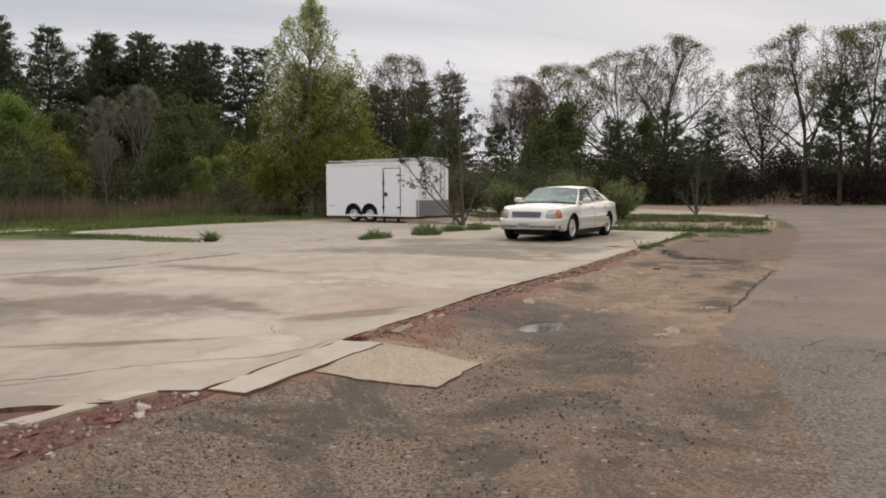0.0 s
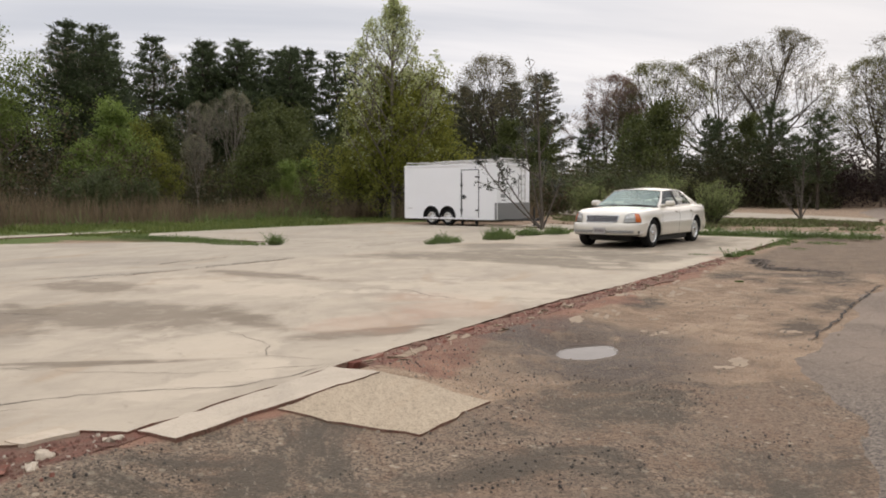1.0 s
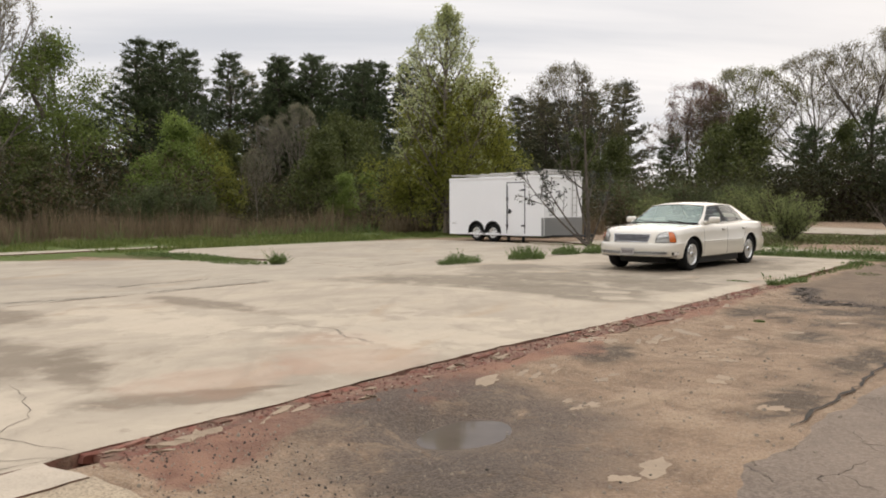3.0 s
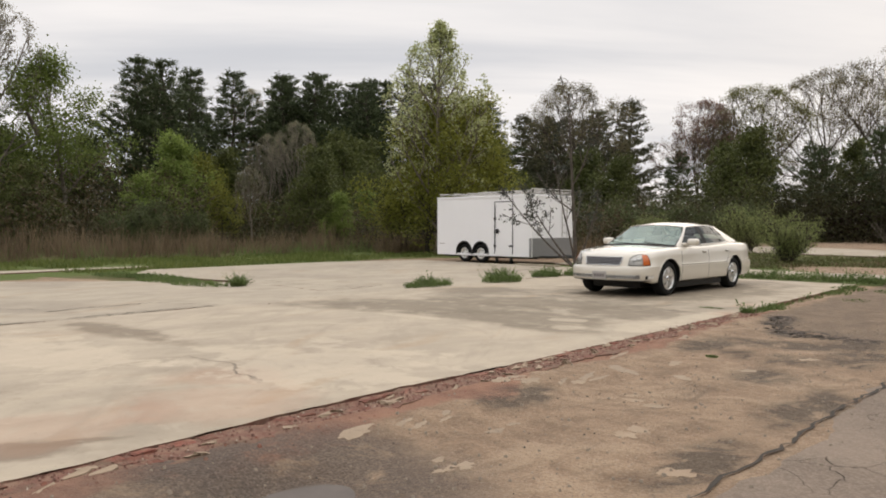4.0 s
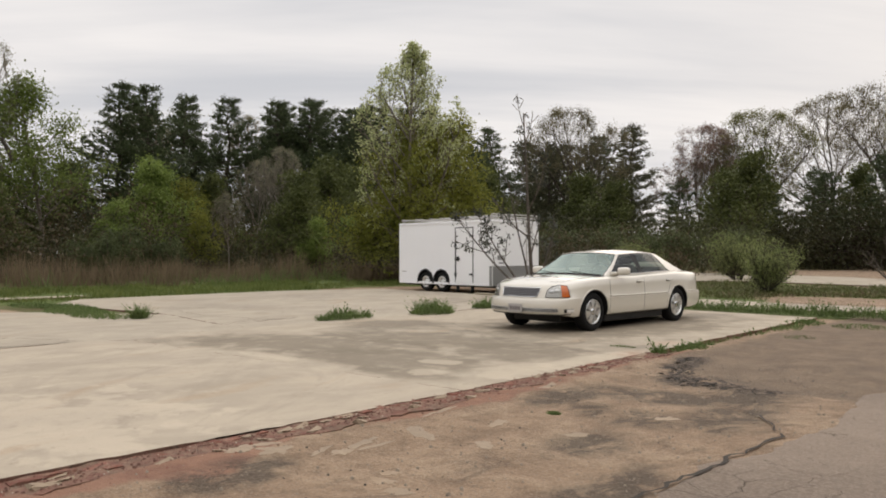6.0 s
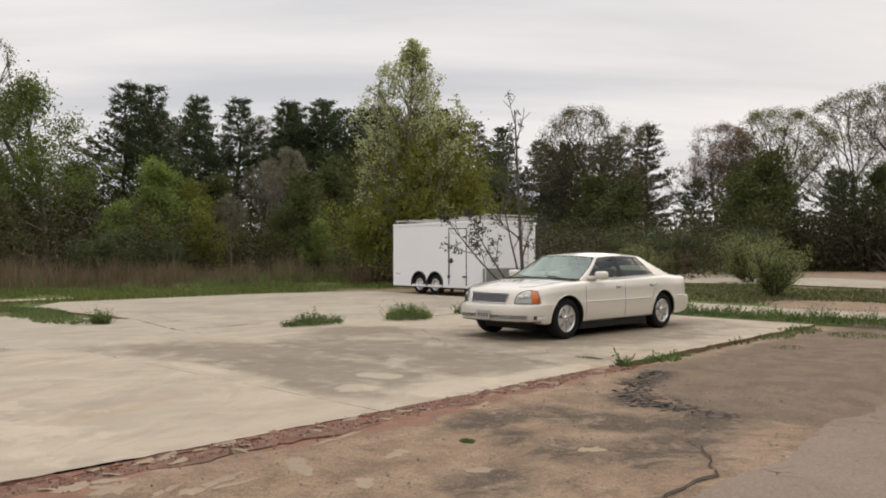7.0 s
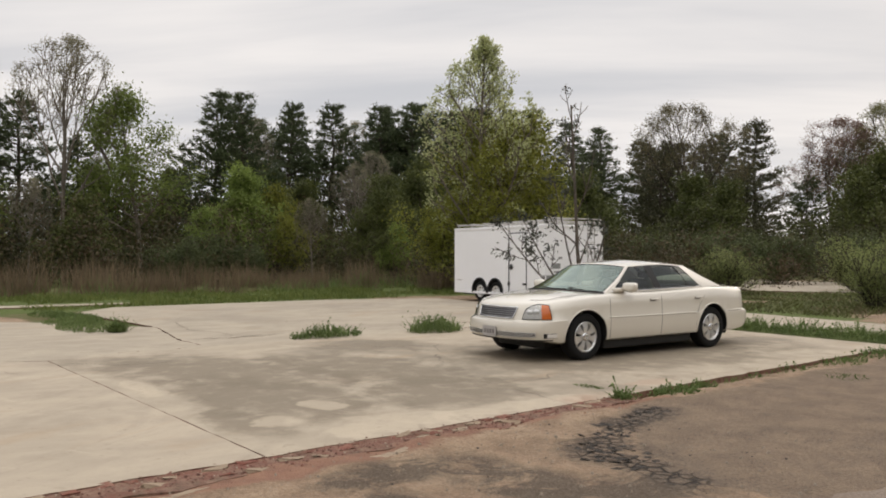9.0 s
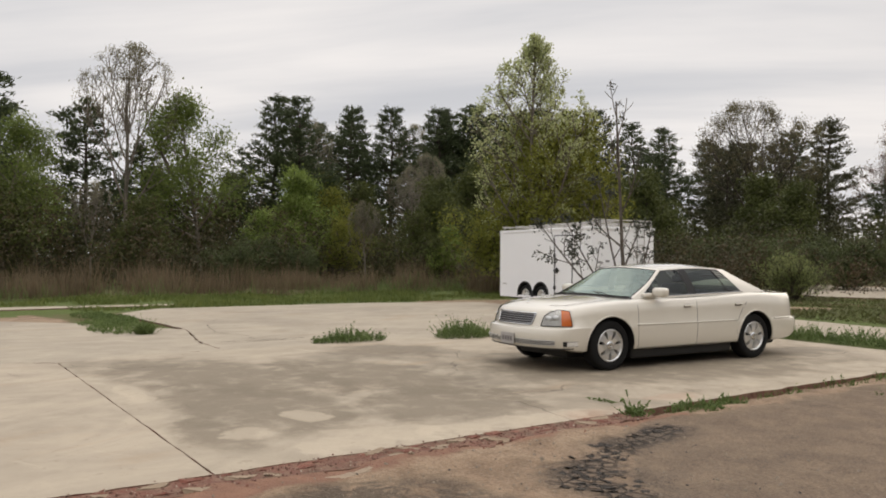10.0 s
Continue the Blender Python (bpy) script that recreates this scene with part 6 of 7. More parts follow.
put(broadleaf("budding_tree", "bare tree with reddish spring buds", 14, dict(VASE, angle=36), 23, M_BARK, M_BUD_RED, 6, 0.30, 0.13, 0.075, 0.015), [(-33, 86.4, 14.7, 0)], 14)
put(broadleaf("bare_tree", "slender pale tree with almost no leaves", 15, OPEN, 24, M_BARK_PALE, M_BUD_PALE, 2, 0.16, 0.11, 0.065, 0.010), [(-48.7, 21.7, 14.8, 0), (-68.5, 42, 15.5, 120), (-76, 60, 17.5, 210), (-44, 40.5, 9.0, 40), (-79, 66, 17.5, 80), (-41.5, 18.5, 5.5, 10), (-38.5, 33, 5.0, 190), (-52, 44, 9, 60)], 15)
put(broadleaf("leafy_tree", "leaning young tree with fresh green leaves", 12, OVAL, 25, M_BARK_PALE, M_LEAF_SPRING, 13, 0.42, 0.17, 0.11, 0.014, 0.06), [(-47.8, 26.0, 12.0, 200), (-43.5, 14.5, 9.0, 40), (-41, 9.5, 9.0, 100)], 12)
put(broadleaf("leafy_tree", "small tree with bright green new leaves", 7, ROUND, 26, M_BARK, M_LEAF_LIME, 9, 0.32, 0.16, 0.11, 0.014), [(-45, 31.5, 7.3, 0), (-35.7, 39.6, 3.7, 70), (-43, 28, 4.5, 150), (-33.8, 35.8, 3.4, 40)], 7)
put(broadleaf("poplar_tree", "tall pale green poplar in new leaf", 11.3, UPRIGHT, 27, M_BARK_PALE, M_LEAF_PALE, 4, 0.12, 0.115, 0.08, 0.011), [(-23.2, 33.0, 11.3, 0)], 11.3)
put(broadleaf("leafy_tree", "bushy tree with yellow green spring leaves", 8, ROUND, 28, M_BARK, M_LEAF_OLIVE, 8, 0.36, 0.14, 0.10, 0.013), [(-24.9, 34.0, 7.9, 0), (-22.4, 33.6, 7.2, 140), (-23.6, 35.4, 8.0, 20), (-25.8, 33.4, 4.6, 100), (-47, 35, 6.5, 200), (-42.5, 33.5, 4.2, 270)], 8)
put(broadleaf("leafy_tree", "dull green tree in the shaded wood edge", 9, ROUND, 29, M_BARK, M_LEAF_GREEN, 5, 0.42, 0.24, 0.16, 0.014), [(-45.5, 47.6, 8.9, 0), (-38, 38.6, 6.4, 90), (-22.7, 71, 9.6, 200), (-26, 77, 9.0, 280), (-41.5, 44, 7.4, 30), (-50, 38.5, 7.0, 160), (-36, 35.5, 5.4, 250), (-17, 84, 8.0, 120), (-41, 13.5, 6.5, 45), (-40.5, 20.5, 4.6, 300), (-53, 25, 7.5, 10), (-51, 16, 7.5, 80), (-47, 9, 8, 220), (-55, 30, 8, 300), (-58, 40, 9, 0), (-33, 52, 7, 40), (-38, 56, 8, 150), (-30, 62, 7, 210), (-45, 62, 9, 30), (-50, 52, 9, 260), (-34, 66, 8, 90), (-40, 50, 8, 330)], 9)

SHRUB_SPOTS = {
    "lime": [(-7.6, 34.6, 1.7, 0), (-14.6, 38.5, 1.7, 80), (-13.2, 46.5, 2.2, 150)],
    "green": [(-39.0, 26.6, 2.5, 0), (-37.4, 24.8, 2.1, 90), (-40.6, 28.4, 2.2, 200), (-38.4, 29.0, 2.0, 30), (-41, 21, 2.3, 120), (-19.6, 51.8, 2.6, 60), (-20.2, 45.6, 2.3, 170), (-23.5, 52.5, 2.8, 250), (-16.5, 55, 2.6, 10), (-26.5, 50, 2.6, 310)],
}


def shrub(label, height, seed, leaf, per_tip, stems, spread, size):
    """Many stems from one stool, leaves along their ends."""
    bush = tagged(new("shrub"), label, "shrub", group="shrubs on the yard's edge")
    wd, r = Wood(seed), random.Random(seed)
    for k in range(stems):
        a, tilt = k * 2.4, r.uniform(0.15, 0.95)
        d = Vector((math.cos(a) * tilt, math.sin(a) * tilt, 1)).normalized()
        wd.grow(Vector((math.cos(a) * 0.12, math.sin(a) * 0.12, -0.1)), d, height * r.uniform(0.6, 0.95), 0.02, 0, SHRUB)
    part("branchwork", wd.mesh("branchwork", M_BARK), None, bush)
    part("foliage", wd.leaves("foliage", leaf, per_tip, spread, size, size * 0.5, seed), None, bush)
    return bush


put(shrub("airy light green shrub in the rough grass", 2.0, 31, leaf_material("silvery_leaves", (0.17, 0.205, 0.07), (0.31, 0.345, 0.14), 0.5), 3, 20, 0.11, 0.075), SHRUB_SPOTS["lime"], 2.0)
put(shrub("dense rounded grey-green shrub behind the reeds", 2.4, 32, leaf_material("grey_green_leaves", (0.055, 0.072, 0.028), (0.115, 0.135, 0.055), 0.35), 6, 13, 0.2, 0.14), SHRUB_SPOTS["green"], 2.4)


# sapling with few leaves beside the trailer
def build_sapling(x, y, height, seed, label, leafy=True):
    tree = tagged(new("sapling"), label, "tree")
    wd, r = Wood(seed), random.Random(seed)
    spec = dict(levels=2, shoots=(7, 4), angle=46, shrink=(0.34, 0.42), lift=0.12, wobble=0.07, bare=0.22, twig=0.009, fall=lambda f: 1.15 - 0.7 * f)
    wd.grow(Vector((0, 0, -0.1)), Vector((0.02, 0, 1)).normalized(), height, 0.06, 0, spec)
    low = dict(spec, shoots=(5, 3), bare=0.4)
    for a, tilt, ln in ((200, 0.95, 0.55), (195, 0.22, 0.62), (215, 1.35, 0.60), (10, 0.45, 0.40)):
        d = Vector((math.cos(radians(a)) * tilt, math.sin(radians(a)) * tilt, 1)).normalized()
        wd.grow(Vector((0, 0, 0.05)), d, height * ln, 0.035, 0, low)
    part("trunk", wd.mesh("trunk", bark_material("sapling_bark", (0.06, 0.05, 0.042), (0.14, 0.12, 0.10))), None, tree)
    if leafy:
        rng = np.random.default_rng(seed)
        ends = np.array([tuple(t) for t in wd.tips])
        ends = ends[rng.random(len(ends)) < 0.26]
        c = np.repeat(ends, 13, 0) + rng.normal(size=(len(ends) * 13, 3)) * 0.075
        v, f = leaf_quads(c, 0.12, 0.055, rng)
        part("foliage", arrays_mesh("foliage", v, f, leaf_material("dark_young_leaves", (0.035, 0.040, 0.030), (0.075, 0.08, 0.06), 0.25)), None, tree, "dark opening leaf clusters")
    tree.matrix_basis = pose(x, y, soil_at(x, y) - 0.02)


build_sapling(-11.4, 26.1, 5.7, 5, "thin sapling with dark opening leaves before the trailer")
build_sapling(-5.5, 43.5, 3.2, 9, "small bare sapling in the rough grass", False)


# ---------------------------------------------------------------- undergrowth, reeds, grass
def brush_mesh(name, n, region, tall, mat, seed, leaf=0.28, per=46, wide=0.9):
    """Low tangled growth: heaps of leaves on unseen stems, over a stretch of the plan."""
    rng = np.random.default_rng(seed)
    c = region(rng, n)
    h = tall * rng.uniform(0.45, 1.15, n)
    pts = np.repeat(np.column_stack([c, soil_height(c[:, 0], c[:, 1])]), per, 0)
    k = len(pts)
    f = rng.random(k) ** 0.8
    r = wide * np.sqrt(rng.random(k)) * (1.1 - 0.6 * f)
    a = rng.random(k) * 2 * math.pi
    pts += np.column_stack([r * np.cos(a), r * np.sin(a), f * np.repeat(h, per)])
    v, q = leaf_quads(pts, leaf, leaf * 0.45, rng)
    return arrays_mesh(name, v, q, mat)


def strip(x0, x1, y0, y1, bend=0.0):
    return lambda rng, n: (lambda y: np.column_stack([rng.uniform(x0, x1, n) + bend * (y - y0), y]))(rng.uniform(y0, y1, n))


def stuff(name, me, label, category="undergrowth"):
    return tagged(new(name, me), label, category, kind="stuff")


stuff("undergrowth", brush_mesh("undergrowth", 520, strip(-62, -36, 6, 46, -0.1), 3.8, M_BRUSH, 51, 0.22, 90, 1.4), "dark green undergrowth along the wood's edge")
stuff("undergrowth", brush_mesh("undergrowth", 420, strip(-60, -33, 12, 50, -0.12), 4.6, M_BRUSH_BROWN, 52, 0.18, 70, 1.3), "brown leafless brush along the wood's edge")
stuff("undergrowth", brush_mesh("undergrowth", 420, strip(-64, -40, 46, 76), 5.5, M_BRUSH, 53, 0.26, 80, 1.8), "dark thicket under the pines")
stuff("undergrowth", brush_mesh("undergrowth", 360, strip(-46, -18, 55, 84, 0.05), 4.4, M_BRUSH, 54, 0.26, 90, 1.7), "dark thicket beyond the yard")
stuff("undergrowth", brush_mesh("undergrowth", 260, strip(-40, -19, 34, 50), 2.6, M_BRUSH, 55, 0.18, 80, 1.1), "dark green brush behind the trailer")
stuff("undergrowth", brush_mesh("undergrowth", 260, strip(-36, -16, 33, 55), 2.6, M_BRUSH_BROWN, 56, 0.15, 70, 1.0), "brown tangled brush behind the trailer")
# near-black leaf colours stand in for the trees' shade on the bank
stuff("undergrowth", brush_mesh("undergrowth", 520, strip(-24, 16, 77, 86), 3.4, leaf_material("shaded_bank_brush", (0.022, 0.013, 0.011), (0.055, 0.030, 0.024), 0.2), 57, 0.26, 170, 1.6), "brush at the foot of the bank, tree shade in its colour")
stuff("undergrowth", brush_mesh("undergrowth", 150, strip(-24, -8, 72, 82), 6.0, M_BRUSH, 58, 0.24, 130, 1.7), "dark bushes before the bank")
stuff("undergrowth", brush_mesh("undergrowth", 120, strip(-34, 16, 92, 104), 6.0, M_BRUSH, 59, 0.26, 80, 2.0), "bushes on top of the bank")


stuff("undergrowth", brush_mesh("undergrowth", 620, strip(-80, -58, -6, 48), 8.0, M_BRUSH, 63, 0.34, 110, 2.0), "dark thicket deep in the wood")


def ring_of_woods(rng, n):
    a = rng.uniform(radians(-190), radians(35), n)
    d = rng.uniform(95, 125, n)
    return np.column_stack([d * np.cos(a), d * np.sin(a)])


stuff("far_woods", brush_mesh("far_woods", 900, ring_of_woods, 13.0, M_BRUSH, 60, 1.3, 46, 4.0), "distant dark woods round the yard", "woods")
# added belt out of view, dims the sky light on car and trailer sides
stuff("far_woods", brush_mesh("far_woods", 700, strip(20, 34, -40, 70), 12.0, M_BRUSH, 62, 0.8, 50, 2.2), "unseen woods added across the drive to cut sky light", "woods")
stuff("far_woods", brush_mesh("far_woods", 420, strip(-150, 120, 150, 175), 5.5, M_BRUSH, 61, 0.9, 40, 3.0), "distant low woods on the horizon", "woods")


def blades(name, spots, tall, width, mat, seed, lean=0.22, base=None):
    """Upright tapering blades at the spots."""
    rng = np.random.default_rng(seed)
    n = len(spots)
    z = soil_height(spots[:, 0], spots[:, 1]) if base is None else np.full(n, base)
    foot = np.column_stack([spots, z - 0.02])
    swell = 0.2 + 1.6 * (fbm(spots[:, 0] * 0.55, spots[:, 1] * 0.55, 88, 5)[:, None] ** 1.3)
    h = tall * swell * rng.uniform(0.3, 1.15, (n, 1)) ** 1.2
    tip = foot + np.column_stack([rng.normal(size=(n, 2)) * lean * h, h[:, 0]])
    a = rng.random(n) * math.pi
    side = np.column_stack([np.cos(a), np.sin(a), np.zeros(n)]) * width * rng.uniform(0.6, 1.3, (n, 1))
    mid = foot * 0.55 + tip * 0.45 - np.column_stack([rng.normal(size=(n, 2)) * 0.04 * h, np.zeros(n)])
    v = np.stack([foot - side * 0.4, mid - side * 0.5, tip, mid + side * 0.5], 1).reshape(-1, 3)
    return arrays_mesh(name, v, np.arange(4 * n).reshape(-1, 4), mat)


def scatter(rng, n, x0, x1, y0, y1, thin=None):
    p = np.column_stack([rng.uniform(x0, x1, n), rng.uniform(y0, y1, n)])
    return p if thin is None else p[thin(p[:, 0], p[:, 1])]


rng = np.random.default_rng(70)
front = lambda y: -28.0 + 0.035 * (y - 13) + (fbm(y * 0.35, y * 0 + 2, 71, 4) - 0.5) * 1.6
reed_spots = scatter(rng, 52000, -35, -26, -6, 44, lambda x, y: (x < front(y)) & (fbm(x * 0.5, y * 0.5, 72, 4) > 0.43))
green_spots = scatter(rng, 9000, -34, -26.5, -6, 44, lambda x, y: (x < front(y) + 0.5) & (fbm(x * 0.5 + 5, y * 0.5, 72, 4) > 0.46))
stuff("grass", blades("grass", green_spots, 0.75, 0.03, M_WEED, 72, 0.35), "tall green stalks among the reeds", "grass")
stuff("reeds", blades("reeds", reed_spots, 1.25, 0.024, M_REED, 73, 0.2), "dry brown reeds standing at the wood's edge", "reeds")
reed_spots = scatter(rng, 12000, -26.5, -17, 31.5, 38, lambda x, y: fbm(x * 0.5, y * 0.5, 72, 4) > 0.45)
stuff("reeds", blades("reeds", reed_spots, 1.1, 0.03, M_REED, 74, 0.2), "dry brown stalks behind the trailer", "reeds")
turf = scatter(rng, 46000, -29, -20.6, -4, 34, lambda x, y: (x < -21.4 - 0.0 * y + (fbm(x * 0.4, y * 0.4, 76, 4) - 0.5) * 2.2) & ~((x > -24.6) & (x < -22.5) & (y < 18.2)) & (fbm(x * 0.5 + 2, y * 0.5, 78, 4) > 0.40))
stuff("grass", blades("grass", turf, 0.20, 0.035, M_GRASS, 75, 0.5), "bright green grass beside the slab", "grass")
rough = scatter(rng, 60000, -20, -0.6, 30.6, 58, lambda x, y: (field(x, y) > 0.5) & (x < -0.6 - (y - 28) * 0.09) & (y < 42.5 + 0.0 * x))
stuff("grass", blades("grass", rough, 0.20, 0.05, M_VERGE, 78, 0.9), "rough green grass beyond the parked car", "grass")
dry = scatter(rng, 14000, -18, -1.5, 31.2, 42, lambda x, y: fbm(x * 0.4 + 9, y * 0.4, 79, 4) > 0.56)
stuff("grass", blades("grass", dry, 0.2, 0.03, M_REED, 80, 0.8), "dry straw in the rough grass", "grass")


def weed_clump(spots, label, tall, mat, seed, leafy=40, base=None, density=1.0):
    """One patch of weeds: blades and broad leaves on a plot given as (x, y, radius x, radius y)."""
    rng = np.random.default_rng(seed)
    x, y, rx, ry = spots
    n = int(420 * density * max(0.35, rx * ry * 2.2))
    a, r = rng.random(n) * 2 * math.pi, np.sqrt(rng.random(n))
    p = np.column_stack([r * rx * np.cos(a), r * ry * np.sin(a)])
    hump = (1.15 - 0.75 * r)
    foot = np.column_stack([p, np.zeros(n) - 0.01])
    h = (tall * hump * rng.uniform(0.4, 1.15, n))[:, None]
    tip = foot + np.column_stack([rng.normal(size=(n, 2)) * 0.45 * h, h[:, 0]])
    b = rng.random(n) * math.pi
    side = np.column_stack([np.cos(b), np.sin(b), np.zeros(n)]) * 0.008
    mid = foot * 0.5 + tip * 0.5
    v1 = np.stack([foot - side, mid - side, tip, mid + side], 1).reshape(-1, 3)
    k = int(n * 3.0)
    i = rng.integers(0, n, k)
    c = foot[i] + (tip[i] - foot[i]) * rng.uniform(0.35, 1.05, (k, 1))
    v2, q2 = leaf_quads(c, min(0.05, 0.012 + tall * 0.2), min(0.024, 0.006 + tall * 0.1), rng)
    v = np.concatenate([v1, v2])
    q = np.concatenate([np.arange(4 * n).reshape(-1, 4), q2 + 4 * n])
    ob = new("weed_clump", arrays_mesh("weed_clump", v, q, mat))
    ob.matrix_basis = Matrix.Translation((x, y, soil_at(x, y) if base is None else base))
    return tagged(ob, label, "weeds", group="weeds round the slab") if tall > 0.25 else tagged(ob, label, "weeds", kind="stuff")


JOINT = "green weeds growing from a joint in the concrete"
for i, spot in enumerate(((-10.15, 17.75, 0.30, 0.72), (-9.75, 19.95, 0.42, 0.60), (-10.0, 22.3, 0.35, 0.55), (-9.6, 23.4, 0.4, 0.6), (-13.4, 14.95, 0.16, 0.16))):
    weed_clump(spot, JOINT, (0.27, 0.40, 0.30, 0.32, 0.34)[i], M_WEED, 90 + i, base=-0.01, density=2.4)
for i, spot in enumerate(((-14.6, 14.6, 1.2, 0.45), (-16.2, 14.8, 1.1, 0.6), (-17.6, 15.2, 1.2, 0.5), (-18.9, 14.9, 1.1, 0.5))):
    weed_clump(spot, "low green weeds spread over broken concrete", 0.15, M_WEED, 100 + i, base=-0.01)
for i, spot in enumerate(((-2.86, 17.12, 0.10, 0.12), (-2.75, 17.85, 0.24, 0.36), (-2.86, 18.5, 0.24, 0.3), (-2.85, 19.6, 0.26, 0.55), (-2.95, 20.8, 0.25, 0.6), (-2.8, 22.0, 0.3, 0.6), (-2.9, 23.3, 0.35, 0.7), (-2.2, 20.6, 0.3, 0.35), (-1.9, 23.4, 0.5, 0.6))):
    weed_clump(spot, "straggling weeds along the slab's edge", (0.22, 0.16, 0.14, 0.11, 0.11, 0.12, 0.14, 0.05, 0.08)[i], M_WEED, 110 + i, density=(1.0, 1.2, 1.0, 0.6, 0.6, 0.8, 1.0, 0.5, 0.8)[i])
for i in range(7):
    weed_clump((-7.0 + i * 0.95, 25.55 - 0.06 * i, 0.6, 0.38), "bank of green weeds behind the parked car", 0.34, M_WEED, 130 + i, base=-0.02, density=1.6)
weed_clump((-3.55, 17.35, 0.22, 0.08), "flat moss in a hollow of the slab", 0.03, M_WEED, 140, base=0.0)
weed_clump((-1.75, 12.9, 0.06, 0.05), "small tuft of grass in the dirt", 0.04, M_WEED, 141)

# ---------------------------------------------------------------- puddle
M_WATER, wn = material("puddle_water")
mud = wn.add("ShaderNodeBsdfDiffuse", (wn.mix(wn.noise(place_of(wn), 5.0, 5.0), (0.085, 0.066, 0.052), (0.15, 0.12, 0.098)),))
film_of_water = wn.add("ShaderNodeBsdfGlossy", {"Color": (0.56, 0.58, 0.61), "Roughness": 0.04})
wet_mix = wn.add("ShaderNodeMixShader", (wn.add("ShaderNodeFresnel", {"IOR": 1.33}).outputs[0], mud.outputs[0], film_of_water.outputs[0]))
wn.add("ShaderNodeOutputMaterial", (wet_mix.outputs[0],))
level = soil_at(-1.92, 7.46) + 0.034
pool = [(-1.92 + 0.42 * math.cos(a), 7.46 + 0.52 * math.sin(a) + 0.06 * math.cos(3 * a)) for a in np.linspace(0, 2 * math.pi, 24, endpoint=False)]
water = new("puddle", sheet_mesh("puddle", ragged(pool, 0.05, 0.03, 91), level - 0.002, level, M_WATER))
tagged(water, "shallow muddy puddle reflecting the sky", "puddle", kind="structure")

# ---------------------------------------------------------------- brick footing, flakes, rubble
def chipped(name, lx, ly, lz, mat, seed, chip=0.18):
    r = random.Random(seed)
    bm = box_bm(-lx / 2, lx / 2, -ly / 2, ly / 2, -lz / 2, lz / 2)
    bmesh.ops.bevel(bm, geom=list(bm.edges), offset=min(lx, ly, lz) * 0.12, segments=1, affect="EDGES")
    for v in bm.verts:
        v.co += Vector((r.gauss(0, lx), r.gauss(0, ly), r.gauss(0, lz))) * chip * 0.12
    me = bpy.data.meshes.new(name)
    bm.to_mesh(me), bm.free()
    me.materials.append(mat)
    return me


rnd = random.Random(17)
BRICKS = [chipped("brick", (0.095, 0.09, 0.085, 0.1)[k], (0.195, 0.15, 0.10, 0.18)[k], 0.05, M_BRICK, 200 + k, 0.7) for k in range(4)]
HALVES = [chipped("brick", 0.085, (0.07, 0.11)[k], 0.05, M_BRICK, 220 + k, 1.3) for k in range(2)]
bed_line = [(-3.02, 5.5), (-2.66, 5.46), (-2.60, 7.5), (-2.66, 10.0), (-2.62, 13.0), (-2.70, 17.2), (-3.02, 17.3)]
footing = new("brick_footing", sheet_mesh("brick_footing", ragged(bed_line, 0.12, 0.035, 9), -0.2, -0.012, M_BED, lambda x, y: 0.0004 * max(0, y - 6)))
tagged(footing, "crumbled red brick footing along the slab", "brick footing")
y = 5.52
while y < 17.2:
    for k, x in enumerate((-2.94, -2.84, -2.735)):
        if rnd.random() < (0.86, 0.74, 0.52)[k] * (1.0 if y < 13 else 0.75):
            b = new("brick", BRICKS[rnd.randrange(4)])
            b.parent = footing
            z = -0.035 + 0.0004 * max(0, y - 6) + rnd.gauss(0, 0.006) - 0.006 * k
            b.matrix_basis = pose(x + rnd.gauss(0, 0.008), y + k * 0.07 + rnd.gauss(0, 0.012), z, rnd.gauss(0, 3), rnd.gauss(0, 4), rnd.gauss(0, 5))
    y += 0.207
BITS = [chipped("mortar_bit", 0.05, (0.10, 0.16)[k], 0.04, M_FLAKE, 240 + k, 1.2) for k in range(2)]
for k in range(55):
    y = rnd.uniform(5.6, 17.0)
    b = new("mortar_bit", BITS[k % 2])
    b.parent = footing
    b.matrix_basis = pose(rnd.uniform(-2.92, -2.64), y, -0.022 + 0.0004 * max(0, y - 6), rnd.gauss(0, 6), rnd.gauss(0, 6), rnd.gauss(0, 18))
near_bed = [(-3.55, 0.5), (-2.75, 0.5), (-2.62, 2.0), (-2.70, 3.0), (-2.72, 3.55), (-2.98, 3.5), (-3.2, 3.05), (-3.6, 2.3)]
near = new("brick_footing", sheet_mesh("brick_footing", ragged(near_bed, 0.12, 0.03, 12), -0.25, -0.014, M_BED))
tagged(near, "broken red brick footing strewn with rubble", "brick footing")
for k in range(34):
    y = rnd.uniform(0.8, 3.5)
    x = np.interp(y, [0.8, 3.5], [-2.95, -2.82]) + rnd.gauss(0, 0.13)
    b = new("brick", HALVES[k % 2])
    b.parent = near
    b.matrix_basis = pose(x, y, -0.034 + rnd.gauss(0, 0.006), rnd.gauss(0, 4), rnd.gauss(0, 4), rnd.gauss(0, 35))
PEBBLES = [chipped("pale_stone", 0.05, (0.055, 0.08)[k], 0.045, M_CURB, 260 + k, 1.6) for k in range(2)]
for k in range(14):
    y = rnd.uniform(1.2, 3.5)
    b = new("pale_stone", PEBBLES[k % 2])
    b.parent = near
    b.matrix_basis = pose(np.interp(y, [0.8, 3.5], [-2.9, -2.84]) + rnd.gauss(0, 0.12), y, -0.012, rnd.gauss(0, 15), rnd.gauss(0, 15), rnd.uniform(0, 180)) @ Matrix.Scale(rnd.uniform(0.4, 1.1), 4)
